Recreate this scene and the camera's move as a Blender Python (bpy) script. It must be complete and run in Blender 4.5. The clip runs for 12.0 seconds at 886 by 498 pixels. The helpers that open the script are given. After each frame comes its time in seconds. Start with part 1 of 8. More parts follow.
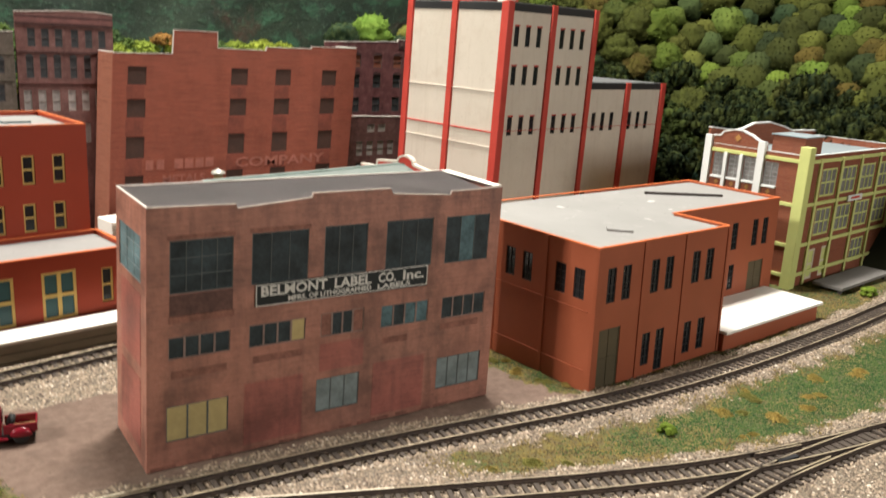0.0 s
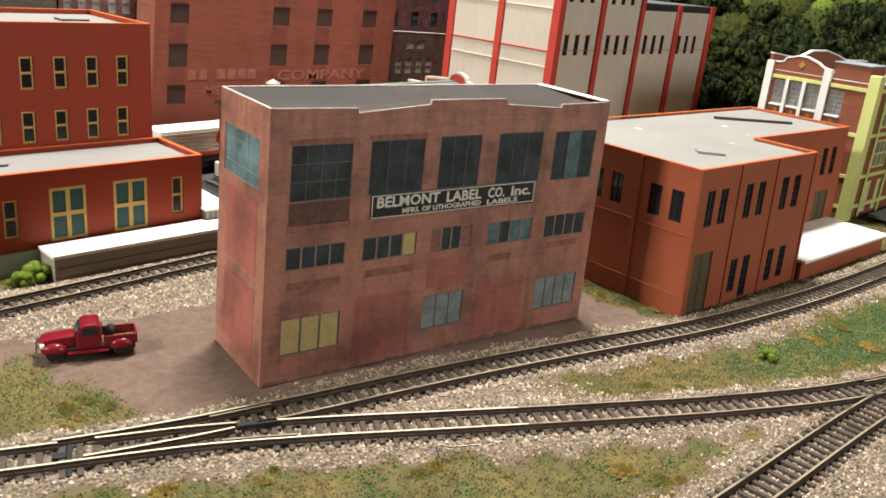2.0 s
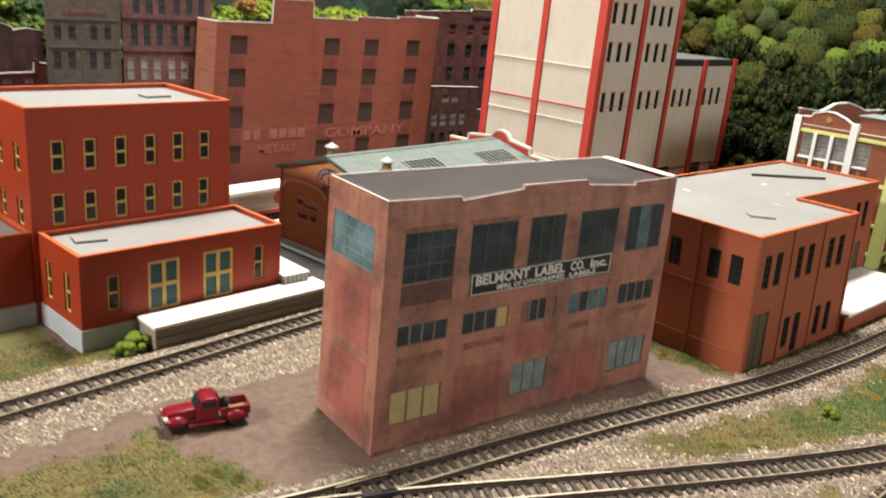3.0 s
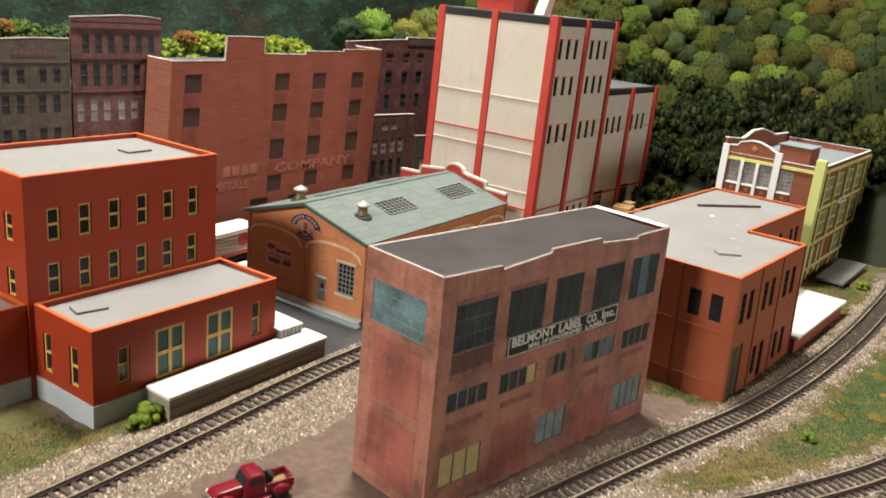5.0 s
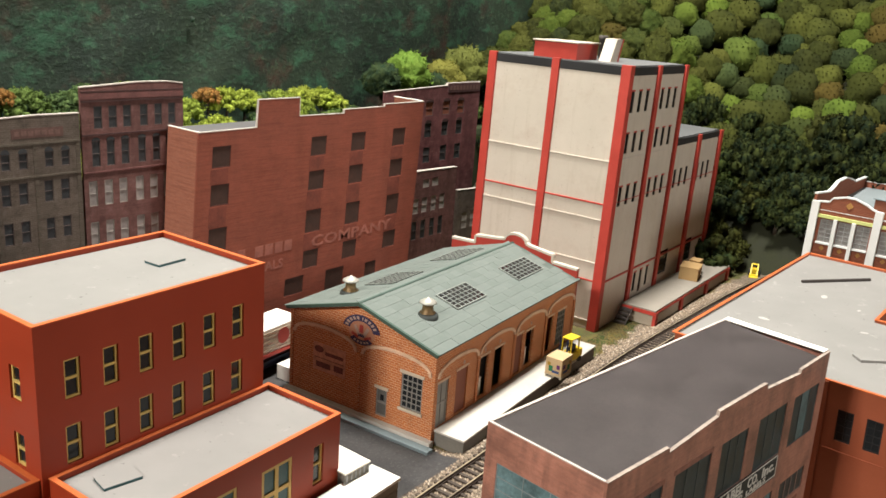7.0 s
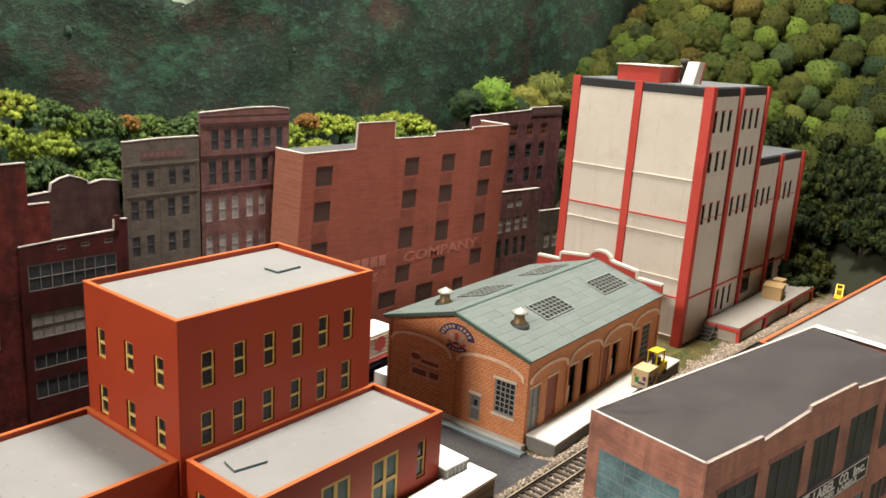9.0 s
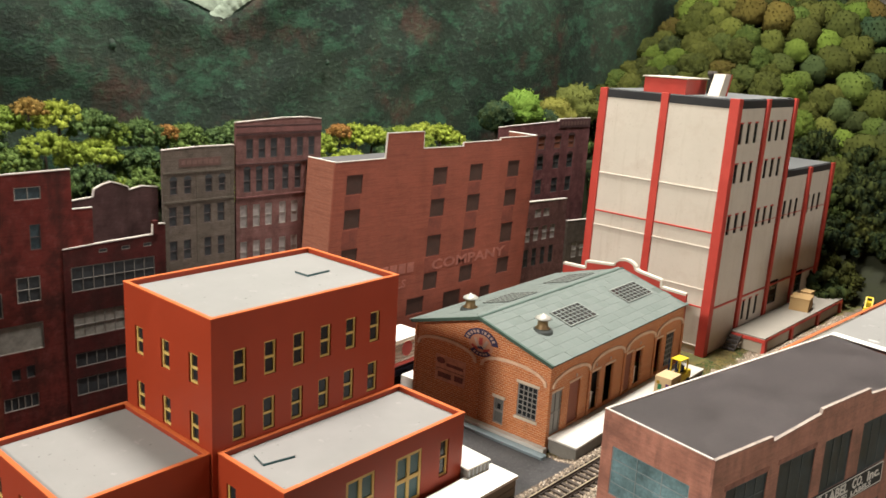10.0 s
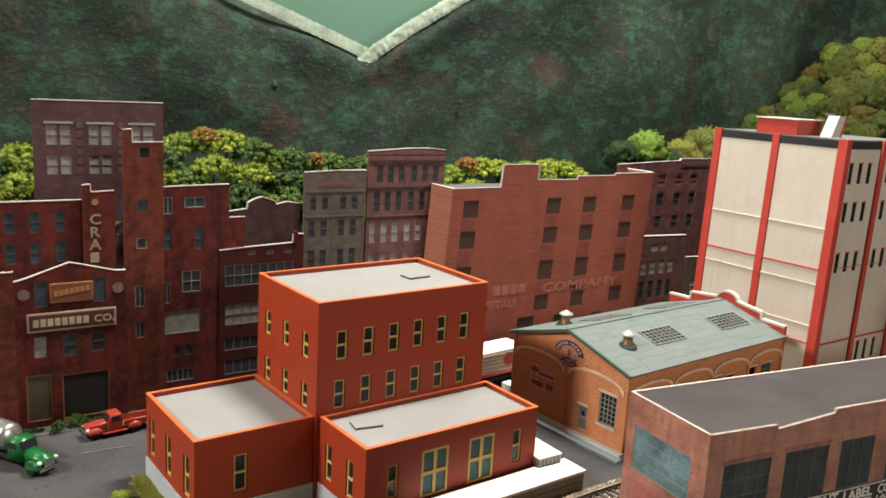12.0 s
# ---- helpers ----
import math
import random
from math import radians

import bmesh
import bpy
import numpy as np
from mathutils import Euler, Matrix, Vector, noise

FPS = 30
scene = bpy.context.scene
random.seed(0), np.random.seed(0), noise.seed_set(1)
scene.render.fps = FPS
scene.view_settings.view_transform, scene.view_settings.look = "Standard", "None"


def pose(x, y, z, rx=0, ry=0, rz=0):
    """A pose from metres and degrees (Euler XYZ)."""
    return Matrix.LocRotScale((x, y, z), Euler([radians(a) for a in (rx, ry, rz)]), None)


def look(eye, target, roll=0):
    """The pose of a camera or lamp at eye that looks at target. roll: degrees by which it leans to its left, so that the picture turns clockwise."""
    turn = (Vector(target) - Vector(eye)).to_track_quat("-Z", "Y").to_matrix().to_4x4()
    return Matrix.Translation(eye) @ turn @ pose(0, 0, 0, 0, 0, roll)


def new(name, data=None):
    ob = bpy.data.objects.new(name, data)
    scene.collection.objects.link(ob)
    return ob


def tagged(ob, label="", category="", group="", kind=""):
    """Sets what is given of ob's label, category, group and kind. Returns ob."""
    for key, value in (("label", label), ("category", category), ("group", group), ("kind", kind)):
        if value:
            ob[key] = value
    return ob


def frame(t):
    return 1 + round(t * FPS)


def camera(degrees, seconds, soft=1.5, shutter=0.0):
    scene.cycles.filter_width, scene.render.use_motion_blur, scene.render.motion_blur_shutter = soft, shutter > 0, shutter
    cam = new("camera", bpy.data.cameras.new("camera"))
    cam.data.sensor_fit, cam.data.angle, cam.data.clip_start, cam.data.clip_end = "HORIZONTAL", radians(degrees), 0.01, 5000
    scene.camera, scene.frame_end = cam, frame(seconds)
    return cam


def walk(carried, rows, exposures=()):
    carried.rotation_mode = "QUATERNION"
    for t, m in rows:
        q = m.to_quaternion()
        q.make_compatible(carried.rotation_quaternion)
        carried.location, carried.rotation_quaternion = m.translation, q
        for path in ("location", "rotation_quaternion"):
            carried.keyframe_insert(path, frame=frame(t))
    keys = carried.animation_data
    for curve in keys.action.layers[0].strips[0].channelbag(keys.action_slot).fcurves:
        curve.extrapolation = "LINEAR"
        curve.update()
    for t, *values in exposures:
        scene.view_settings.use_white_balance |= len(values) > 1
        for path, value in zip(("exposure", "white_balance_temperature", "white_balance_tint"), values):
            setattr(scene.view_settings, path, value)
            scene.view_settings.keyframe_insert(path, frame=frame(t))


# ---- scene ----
cam = camera(56.03, 12.0, 1.6, 0.4)
PATH = [
    (0, (0.04547, 0.01745, 0.25142), (0.69218, 0.73885, 0.00375), 3.337),
    (0.5, (0.06298, 0.02241, 0.23072), (0.6916, 0.74387, -0.05968), 5.440),
    (1, (0.0602, 0.03689, 0.22456), (0.67064, 0.76851, -0.07891), 4.660),
    (1.5, (0.03028, 0.07386, 0.22375), (0.66427, 0.7784, -0.09512), 5.342),
    (2, (-0.00407, 0.08504, 0.23062), (0.65117, 0.76671, -0.09493), 5.410),
    (2.5, (-0.03602, 0.09035, 0.25278), (0.63152, 0.76265, -0.06723), 4.958),
    (3, (-0.06825, 0.11033, 0.26569), (0.59779, 0.79482, -0.03073), 4.861),
    (3.2, (-0.08235, 0.11203, 0.27742), (0.58074, 0.80405, -0.00791), 4.261),
    (4.8, (-0.14332, 0.17018, 0.30022), (0.6179, 0.74855, 0.00692), 5.615),
    (5, (-0.14107, 0.18415, 0.30425), (0.62585, 0.75715, 0.01528), 5.523),
    (5.5, (-0.13046, 0.22023, 0.32314), (0.64219, 0.79692, 0.05773), 4.648),
    (6, (-0.10781, 0.25383, 0.33223), (0.66614, 0.83081, 0.07126), 4.146),
    (6.5, (-0.07721, 0.30235, 0.34486), (0.68568, 0.89172, 0.07909), 4.222),
    (6.7, (-0.07448, 0.32554, 0.33992), (0.69635, 0.89768, 0.05978), 4.353),
    (8.3, (-0.11532, 0.31672, 0.34021), (0.64424, 0.91385, 0.08232), 3.593),
    (8.5, (-0.11879, 0.31561, 0.34051), (0.62568, 0.93292, 0.08614), 3.249),
    (9, (-0.12204, 0.31407, 0.3357), (0.60112, 0.95729, 0.08408), 3.238),
    (9.5, (-0.12555, 0.30577, 0.33501), (0.58637, 0.96367, 0.08939), 3.307),
    (10, (-0.13217, 0.29591, 0.33618), (0.56596, 0.9705, 0.09631), 3.185),
    (10.5, (-0.15627, 0.27915, 0.3318), (0.52172, 0.97737, 0.10196), 3.360),
    (11, (-0.17192, 0.25182, 0.33723), (0.4737, 0.98706, 0.13082), 3.803),
    (11.5, (-0.15433, 0.21517, 0.33165), (0.4383, 0.99845, 0.14387), 4.299),
    (12, (-0.14383, 0.18244, 0.33138), (0.40482, 0.9951, 0.13497), 3.356),
]
walk(cam, [(t, look(eye, target, roll)) for t, eye, target, roll in PATH], exposures=[(0, 0.18), (3.2, 0.18), (4.8, 0.0), (12, 0.03)])

# ---- light ----
world = bpy.data.worlds.new("room_world")
scene.world = world
world.use_nodes = True
world.node_tree.nodes["Background"].inputs[0].default_value = (1.0, 0.86, 0.7, 1)
world.node_tree.nodes["Background"].inputs[1].default_value = 0.006


def lamp(name, eye, target, size, power, colour, size_y=None, spread=0):
    data = bpy.data.lights.new(name, "AREA")
    data.energy, data.color, data.size = power, colour, size
    if size_y:
        data.shape, data.size_y = "RECTANGLE", size_y
    if spread:
        data.spread = math.radians(spread)
    ob = new(name, data)
    ob.matrix_world = look(eye, target)
    return ob


lamp("spot_lamp", (-1.78, 0.81, 1.66), (0.40, 0.65, 0.05), 0.34, 86.0, (1.0, 0.955, 0.885))
lamp("ceiling_tube", (0.60, 0.80, 1.45), (0.60, 0.66, 0.0), 0.36, 46.0, (1.0, 0.965, 0.90), 0.14)
# added fill from the front right, to brighten the front walls; no window is there
lamp("window_light", (1.25, -1.35, 0.85), (0.55, 0.5, 0.05), 0.7, 18.0, (1.0, 0.965, 0.90), 0.5)

# ---- materials ----
class Nodes:
    """A small wrapper that adds and joins the nodes of one material."""

    def __init__(self, name):
        self.mat = bpy.data.materials.new(name)
        self.mat.use_nodes = True
        self.tree = self.mat.node_tree
        self.bsdf = self.tree.nodes["Principled BSDF"]
        self.coord = self.add("ShaderNodeTexCoord").outputs["Object"]

    def add(self, kind, **given):
        node = self.tree.nodes.new(kind)
        for key, value in given.items():
            if key == "operation":
                node.operation = value
            elif key == "blend":
                node.data_type, node.blend_type = "RGBA", value
        return node

    def join(self, a, b):
        self.tree.links.new(a, b)

    def noise(self, scale, detail=4.0, rough=0.6, stretch=None, coord=None):
        n = self.add("ShaderNodeTexNoise")
        n.inputs["Scale"].default_value, n.inputs["Detail"].default_value, n.inputs["Roughness"].default_value = scale, detail, rough
        source = coord or self.coord
        if stretch:
            m = self.add("ShaderNodeMapping")
            m.inputs["Scale"].default_value = stretch
            self.join(source, m.inputs["Vector"])
            source = m.outputs[0]
        self.join(source, n.inputs["Vector"])
        return n.outputs[0]

    def ramp(self, value, *stops):
        r = self.add("ShaderNodeValToRGB")
        e = r.color_ramp.elements
        while len(e) < len(stops):
            e.new(0.5)
        for one, (at, colour) in zip(e, stops):
            one.position = at
            one.color = (*colour, 1) if len(colour) == 3 else colour
        self.join(value, r.inputs[0])
        return r.outputs[0]

    def mix(self, factor, a, b, blend="MIX"):
        m = self.add("ShaderNodeMix", blend=blend)
        for socket, value in ((m.inputs[0], factor), (m.inputs[6], a), (m.inputs[7], b)):
            if isinstance(value, (int, float)):
                socket.default_value = value
            elif isinstance(value, tuple):
                socket.default_value = (*value, 1)
            else:
                self.join(value, socket)
        return m.outputs[2]

    def math(self, operation, a, b=0.0):
        m = self.add("ShaderNodeMath", operation=operation)
        for socket, value in zip(m.inputs, (a, b)):
            if isinstance(value, (int, float)):
                socket.default_value = value
            else:
                self.join(value, socket)
        return m.outputs[0]

    def step(self, value, low, high):
        r = self.add("ShaderNodeMapRange")
        r.inputs[1].default_value, r.inputs[2].default_value = low, high
        self.join(value, r.inputs[0])
        return r.outputs[0]

    def random(self):
        return self.add("ShaderNodeObjectInfo").outputs["Random"]

    def island(self):
        return self.add("ShaderNodeNewGeometry").outputs["Random Per Island"]

    def attribute(self, name):
        a = self.add("ShaderNodeAttribute")
        a.attribute_name = name
        return a.outputs["Fac"]

    def bump(self, height, strength=0.3, distance=0.0005):
        b = self.add("ShaderNodeBump")
        b.inputs["Strength"].default_value, b.inputs["Distance"].default_value = strength, distance
        self.join(height, b.inputs["Height"])
        self.join(b.outputs[0], self.bsdf.inputs["Normal"])

    def done(self, colour, rough=0.7, metal=0.0, specular=0.3):
        for socket, value in ((self.bsdf.inputs["Base Color"], colour), (self.bsdf.inputs["Roughness"], rough)):
            if isinstance(value, (int, float)):
                socket.default_value = value
            elif isinstance(value, tuple):
                socket.default_value = (*value, 1)
            else:
                self.join(value, socket)
        self.bsdf.inputs["Metallic"].default_value = metal
        self.bsdf.inputs["Specular IOR Level"].default_value = specular
        return self.mat


def scaled(c, f):
    return tuple(min(1.0, v * f) for v in c)


def painted(name, colour, rough=0.55, vary=0.12, grain=900.0, stain=18.0, bump=0.15, metal=0.0):
    """Paint or bare plastic with mottling at two scales and fine relief."""
    n = Nodes(name)
    fine, broad = n.noise(grain, 3), n.noise(stain, 5, 0.65)
    c = n.mix(n.step(broad, 0.3, 0.7), scaled(colour, 1 - vary), scaled(colour, 1 + vary))
    c = n.mix(n.math("MULTIPLY", n.step(fine, 0.35, 0.75), 0.35), c, scaled(colour, 1 - 2 * vary))
    n.bump(fine, bump, 0.0003)
    return n.done(c, n.ramp(broad, (0.3, (rough * 0.85,) * 3), (0.7, (min(1, rough * 1.15),) * 3)), metal)


def brick(name, colour, other, mortar, rows=0.0009, wide=0.0026, rough=0.75, stain=(0.05, 0.03, 0.025), amount=0.5, streak=True, bump=0.25, soot=0.0, grime=0.0, course_mix=0.35, sheen=0.12, mottle=0.0):
    """Small cast or printed brickwork in courses, with soot and rain streaks of their own shape."""
    n = Nodes(name)
    n_dust = tuple(0.65 * v + 0.35 * sum(colour) / 3 for v in scaled(colour, 1.15))
    sep = n.add("ShaderNodeSeparateXYZ")
    n.join(n.coord, sep.inputs[0])
    flat = n.add("ShaderNodeCombineXYZ")
    n.join(n.math("ADD", sep.outputs[0], sep.outputs[1]), flat.inputs[0])
    n.join(sep.outputs[2], flat.inputs[1])
    b = n.add("ShaderNodeTexBrick")
    b.inputs["Color1"].default_value, b.inputs["Color2"].default_value = (*colour, 1), (*other, 1)
    b.inputs["Mortar"].default_value = (*mortar, 1)
    b.inputs["Scale"].default_value = 1.0
    b.inputs["Mortar Size"].default_value = rows * 0.10
    b.inputs["Brick Width"].default_value, b.inputs["Row Height"].default_value = wide, rows
    n.join(flat.outputs[0], b.inputs["Vector"])
    broad = n.noise(14.0, 6, 0.7)
    c = n.mix(n.step(broad, 0.25, 0.75), b.outputs[0], n.mix(0.4, b.outputs[0], scaled(colour, 1.35)))
    course = n.noise(1.0, 3, 0.6, (25, 25, 700))
    c = n.mix(n.math("MULTIPLY", n.step(course, 0.45, 0.7), course_mix), c, scaled(other, 0.55))
    if streak:
        s = n.noise(1.0, 5, 0.6, (140, 140, 16))
        c = n.mix(n.math("MULTIPLY", n.step(s, 0.52, 0.8), amount), c, stain)
    if soot:
        c = n.mix(n.math("MULTIPLY", n.step(n.noise(30.0, 5, 0.6), 0.46, 0.70), soot), c, scaled(colour, 0.32))
        c = n.mix(n.math("MULTIPLY", n.step(n.noise(12.0, 3, 0.5), 0.5, 0.75), soot * 0.5), c, scaled(n_dust, 1.0))
    if grime:
        c = n.mix(n.math("MULTIPLY", n.step(n.noise(24.0, 5, 0.7), 0.46, 0.62), grime), c, (0.020, 0.011, 0.009))
        c = n.mix(n.math("MULTIPLY", n.step(n.noise(1.0, 4, 0.6, (60, 60, 9)), 0.52, 0.7), grime * 0.7), c, (0.024, 0.014, 0.011))
    if mottle:
        patch = n.noise(95.0, 5, 0.75)
        c = n.mix(n.math("MULTIPLY", n.step(patch, 0.52, 0.66), mottle), c, scaled(other, 0.45))
        c = n.mix(n.math("MULTIPLY", n.math("SUBTRACT", 1.0, n.step(patch, 0.34, 0.46)), 0.9 * mottle), c, scaled(n_dust, 1.45))
    fleck = n.noise(420.0, 3)
    c = n.mix(n.math("MULTIPLY", n.step(fleck, 0.55, 0.75), 0.25), c, stain)
    n.bump(b.outputs[1], bump, -0.0002)
    return n.done(c, rough, specular=sheen)


M = {}
M["tan_board"] = painted("tan_board", (0.42, 0.36, 0.27), 0.8, 0.1)
M["bel_brick"] = brick("bel_brick", (0.40, 0.165, 0.115), (0.32, 0.128, 0.090), (0.39, 0.20, 0.155), amount=0.55, soot=0.6, grime=0.42, rough=0.48, sheen=0.5)
M["bel_red"] = brick("bel_red", (0.37, 0.110, 0.084), (0.31, 0.092, 0.072), (0.38, 0.15, 0.12), amount=0.45, soot=0.45, grime=0.35, rough=0.48, sheen=0.5)
M["bel_dark"] = painted("bel_dark", (0.245, 0.110, 0.082), 0.8, 0.4, 700, 130)
M["bel_soot"] = painted("bel_soot", (0.120, 0.062, 0.052), 0.8, 0.4, 700, 130)
M["bel_roof"] = painted("bel_roof", (0.118, 0.098, 0.096), 0.55, 0.22, 1500, 35, 0.3)
M["card_edge"] = painted("card_edge", (0.52, 0.46, 0.41), 0.85, 0.12, 800, 90)
M["white_card"] = painted("white_card", (0.80, 0.76, 0.68), 0.8, 0.05)
M["orange_wall"] = painted("orange_wall", (0.30, 0.037, 0.0125), 0.5, 0.10, 1100, 16, 0.08)
M["orange_cap"] = painted("orange_cap", (0.52, 0.12, 0.035), 0.5, 0.12, 900, 60, 0.1)
M["terra_wall"] = painted("terra_wall", (0.285, 0.074, 0.034), 0.5, 0.12, 1100, 20, 0.08)
def dusty_roof():
    """Grey painted card with dark specks and faint pale scuffs."""
    n = Nodes("grey_roof")
    c = n.mix(n.step(n.noise(11, 5), 0.3, 0.7), (0.205, 0.195, 0.184), (0.245, 0.233, 0.220))
    c = n.mix(n.math("MULTIPLY", n.step(n.noise(300, 2, 0.5), 0.72, 0.76), 0.7), c, (0.06, 0.055, 0.05))
    c = n.mix(n.math("MULTIPLY", n.step(n.noise(70, 4, 0.7), 0.62, 0.72), 0.35), c, (0.42, 0.40, 0.37))
    n.bump(n.noise(700, 3), 0.15, 0.0003)
    return n.done(c, 0.85)


M["grey_roof"] = dusty_roof()
M["grey_base"] = painted("grey_base", (0.40, 0.43, 0.45), 0.75, 0.1)
M["yellow_frame"] = painted("yellow_frame", (0.60, 0.42, 0.13), 0.5, 0.15)
M["teal_panel"] = painted("teal_panel", (0.03, 0.09, 0.10), 0.35, 0.2)
M["dock_white"] = painted("dock_white", (0.72, 0.69, 0.63), 0.75, 0.05, 900, 30)
M["dock_side"] = painted("dock_side", (0.25, 0.225, 0.175), 0.85, 0.15, 800, 40)
def stained_cream():
    """Cream paint with faint pinkish clouds, dirty smears and thin runs."""
    n = Nodes("cream_wall")
    c = n.mix(n.step(n.noise(13, 5, 0.65), 0.3, 0.7), (0.475, 0.418, 0.350), (0.545, 0.482, 0.408))
    c = n.mix(n.math("MULTIPLY", n.step(n.noise(42, 5, 0.7), 0.52, 0.72), 0.35), c, (0.40, 0.31, 0.245))
    c = n.mix(n.math("MULTIPLY", n.step(n.noise(1.0, 5, 0.6, (120, 120, 10)), 0.54, 0.75), 0.35), c, (0.36, 0.29, 0.22))
    c = n.mix(n.math("MULTIPLY", n.step(n.noise(420, 2), 0.66, 0.74), 0.4), c, (0.25, 0.20, 0.16))
    n.bump(n.noise(700, 3), 0.2, 0.0003)
    return n.done(c, 0.72)


M["cream_wall"] = stained_cream()
M["red_trim"] = painted("red_trim", (0.42, 0.048, 0.034), 0.5, 0.12, 800, 40)
M["black_trim"] = painted("black_trim", (0.02, 0.019, 0.02), 0.6, 0.3)
M["dark_glass"] = painted("dark_glass", (0.018, 0.02, 0.022), 0.12, 0.4, 300, 50, 0.02)
M["engine_brick"] = brick("engine_brick", (0.46, 0.16, 0.055), (0.36, 0.11, 0.042), (0.60, 0.42, 0.27), 0.0021, 0.0046, amount=0.25, bump=0.5)
M["green_roof"] = painted("green_roof", (0.105, 0.125, 0.112), 0.75, 0.18, 600, 30, 0.2)
M["asphalt"] = painted("asphalt", (0.055, 0.052, 0.052), 0.85, 0.2, 1200, 14, 0.3)

# ---- building helpers ----
def part(name, bm, material, parent, label="", smooth=False, m=None, kind=""):
    """One mesh object under a thing or a part (or at top level, without parent)."""
    if isinstance(bm, bpy.types.Mesh):
        mesh = bm
    else:
        mesh = bpy.data.meshes.new(name)
        bm.normal_update()
        bm.to_mesh(mesh)
        bm.free()
        if smooth:
            mesh.shade_smooth()
    if not mesh.materials:
        for one in material if isinstance(material, (list, tuple)) else (material,):
            mesh.materials.append(one)
    ob = new(name, mesh)
    if parent is not None:
        ob.parent = parent
    if m is not None:
        ob.matrix_basis = m
    if label or kind:
        tagged(ob, label=label, kind=kind)
    return ob


def thing(name, m, label, category, group="", kind=""):
    ob = new(name)
    ob.empty_display_size = 0.01
    ob.matrix_basis = m
    return tagged(ob, label, category, group, kind)


def lean(root, lx, ly):
    """Leans a thing that stands out of true: every point moves by lx and ly for each metre of its height."""
    tilt = Matrix.Identity(4)
    tilt[0][2], tilt[1][2] = lx, ly

    def down(ob, chain):
        for child in ob.children:
            local = chain @ child.matrix_basis
            if child.data:
                child.data.transform(local.inverted() @ tilt @ local)
            down(child, local)

    down(root, Matrix.Identity(4))


def box(bm, x0, x1, y0, y1, z0, z1, m=None):
    v = [bm.verts.new((x, y, z)) for x in (x0, x1) for y in (y0, y1) for z in (z0, z1)]
    for a, b, c, d in ((0, 1, 3, 2), (4, 6, 7, 5), (0, 4, 5, 1), (2, 3, 7, 6), (0, 2, 6, 4), (1, 5, 7, 3)):
        bm.faces.new((v[a], v[b], v[c], v[d]))
    if m is not None:
        bmesh.ops.transform(bm, matrix=m, verts=v)
    return v


def boxed(*bounds, bevel=0.0, m=None):
    """A new bmesh with one box, its edges rounded by bevel."""
    bm = bmesh.new()
    box(bm, *bounds)
    if bevel:
        bmesh.ops.bevel(bm, geom=bm.edges[:], offset=bevel, segments=2, affect="EDGES", profile=0.6)
    if m is not None:
        bmesh.ops.transform(bm, matrix=m, verts=bm.verts)
    return bm


def lathe(profile, segments=20, m=None):
    """A body turned round z from pairs of radius and height."""
    bm = bmesh.new()
    rings = []
    for r, z in profile:
        rings.append([bm.verts.new((r * math.cos(6.28319 * i / segments), r * math.sin(6.28319 * i / segments), z)) for i in range(segments)])
    for a, b in zip(rings, rings[1:]):
        for i in range(segments):
            j = (i + 1) % segments
            bm.faces.new((a[i], a[j], b[j], b[i]))
    for ring, turn in ((rings[0], -1), (rings[-1], 1)):
        bm.faces.new(ring[::turn])
    if m is not None:
        bmesh.ops.transform(bm, matrix=m, verts=bm.verts)
    return bm


def prism(outline, y0, y1, m=None):
    """An outline in x and z, drawn out from y0 to y1."""
    bm = bmesh.new()
    a = [bm.verts.new((x, y0, z)) for x, z in outline]
    b = [bm.verts.new((x, y1, z)) for x, z in outline]
    n = len(a)
    bm.faces.new(a)
    bm.faces.new(b[::-1])
    for i in range(n):
        j = (i + 1) % n
        bm.faces.new((a[j], a[i], b[i], b[j]))
    bmesh.ops.recalc_face_normals(bm, faces=bm.faces)
    if m is not None:
        bmesh.ops.transform(bm, matrix=m, verts=bm.verts)
    return bm


def wall(width, z0, z1, holes, thick, m=None):
    """A wall along x from 0 to width, its outside at y = 0 and its body behind it, with holes (x0, x1, z0, z1) through it."""
    bm = bmesh.new()
    xs = sorted({0.0, width, *(h[0] for h in holes), *(h[1] for h in holes)})
    zs = sorted({z0, z1, *(h[2] for h in holes), *(h[3] for h in holes)})
    cells = {}
    for i in range(len(xs) - 1):
        for k in range(len(zs) - 1):
            x, z = (xs[i] + xs[i + 1]) / 2, (zs[k] + zs[k + 1]) / 2
            cells[i, k] = not any(h[0] < x < h[1] and h[2] < z < h[3] for h in holes)
    made = {}

    def vert(i, k, y):
        key = (i, k, y)
        if key not in made:
            made[key] = bm.verts.new((xs[i], y, zs[k]))
        return made[key]

    for (i, k), solid in cells.items():
        if not solid:
            continue
        bm.faces.new((vert(i, k, 0), vert(i + 1, k, 0), vert(i + 1, k + 1, 0), vert(i, k + 1, 0)))
        bm.faces.new((vert(i, k + 1, thick), vert(i + 1, k + 1, thick), vert(i + 1, k, thick), vert(i, k, thick)))
        for di, dk, a, b in ((-1, 0, (i, k + 1), (i, k)), (1, 0, (i + 1, k), (i + 1, k + 1)), (0, -1, (i, k), (i + 1, k)), (0, 1, (i + 1, k + 1), (i, k + 1))):
            if not cells.get((i + di, k + dk), False):
                bm.faces.new((vert(*b, 0), vert(*a, 0), vert(*a, thick), vert(*b, thick)))
    if m is not None:
        bmesh.ops.transform(bm, matrix=m, verts=bm.verts)
    return bm


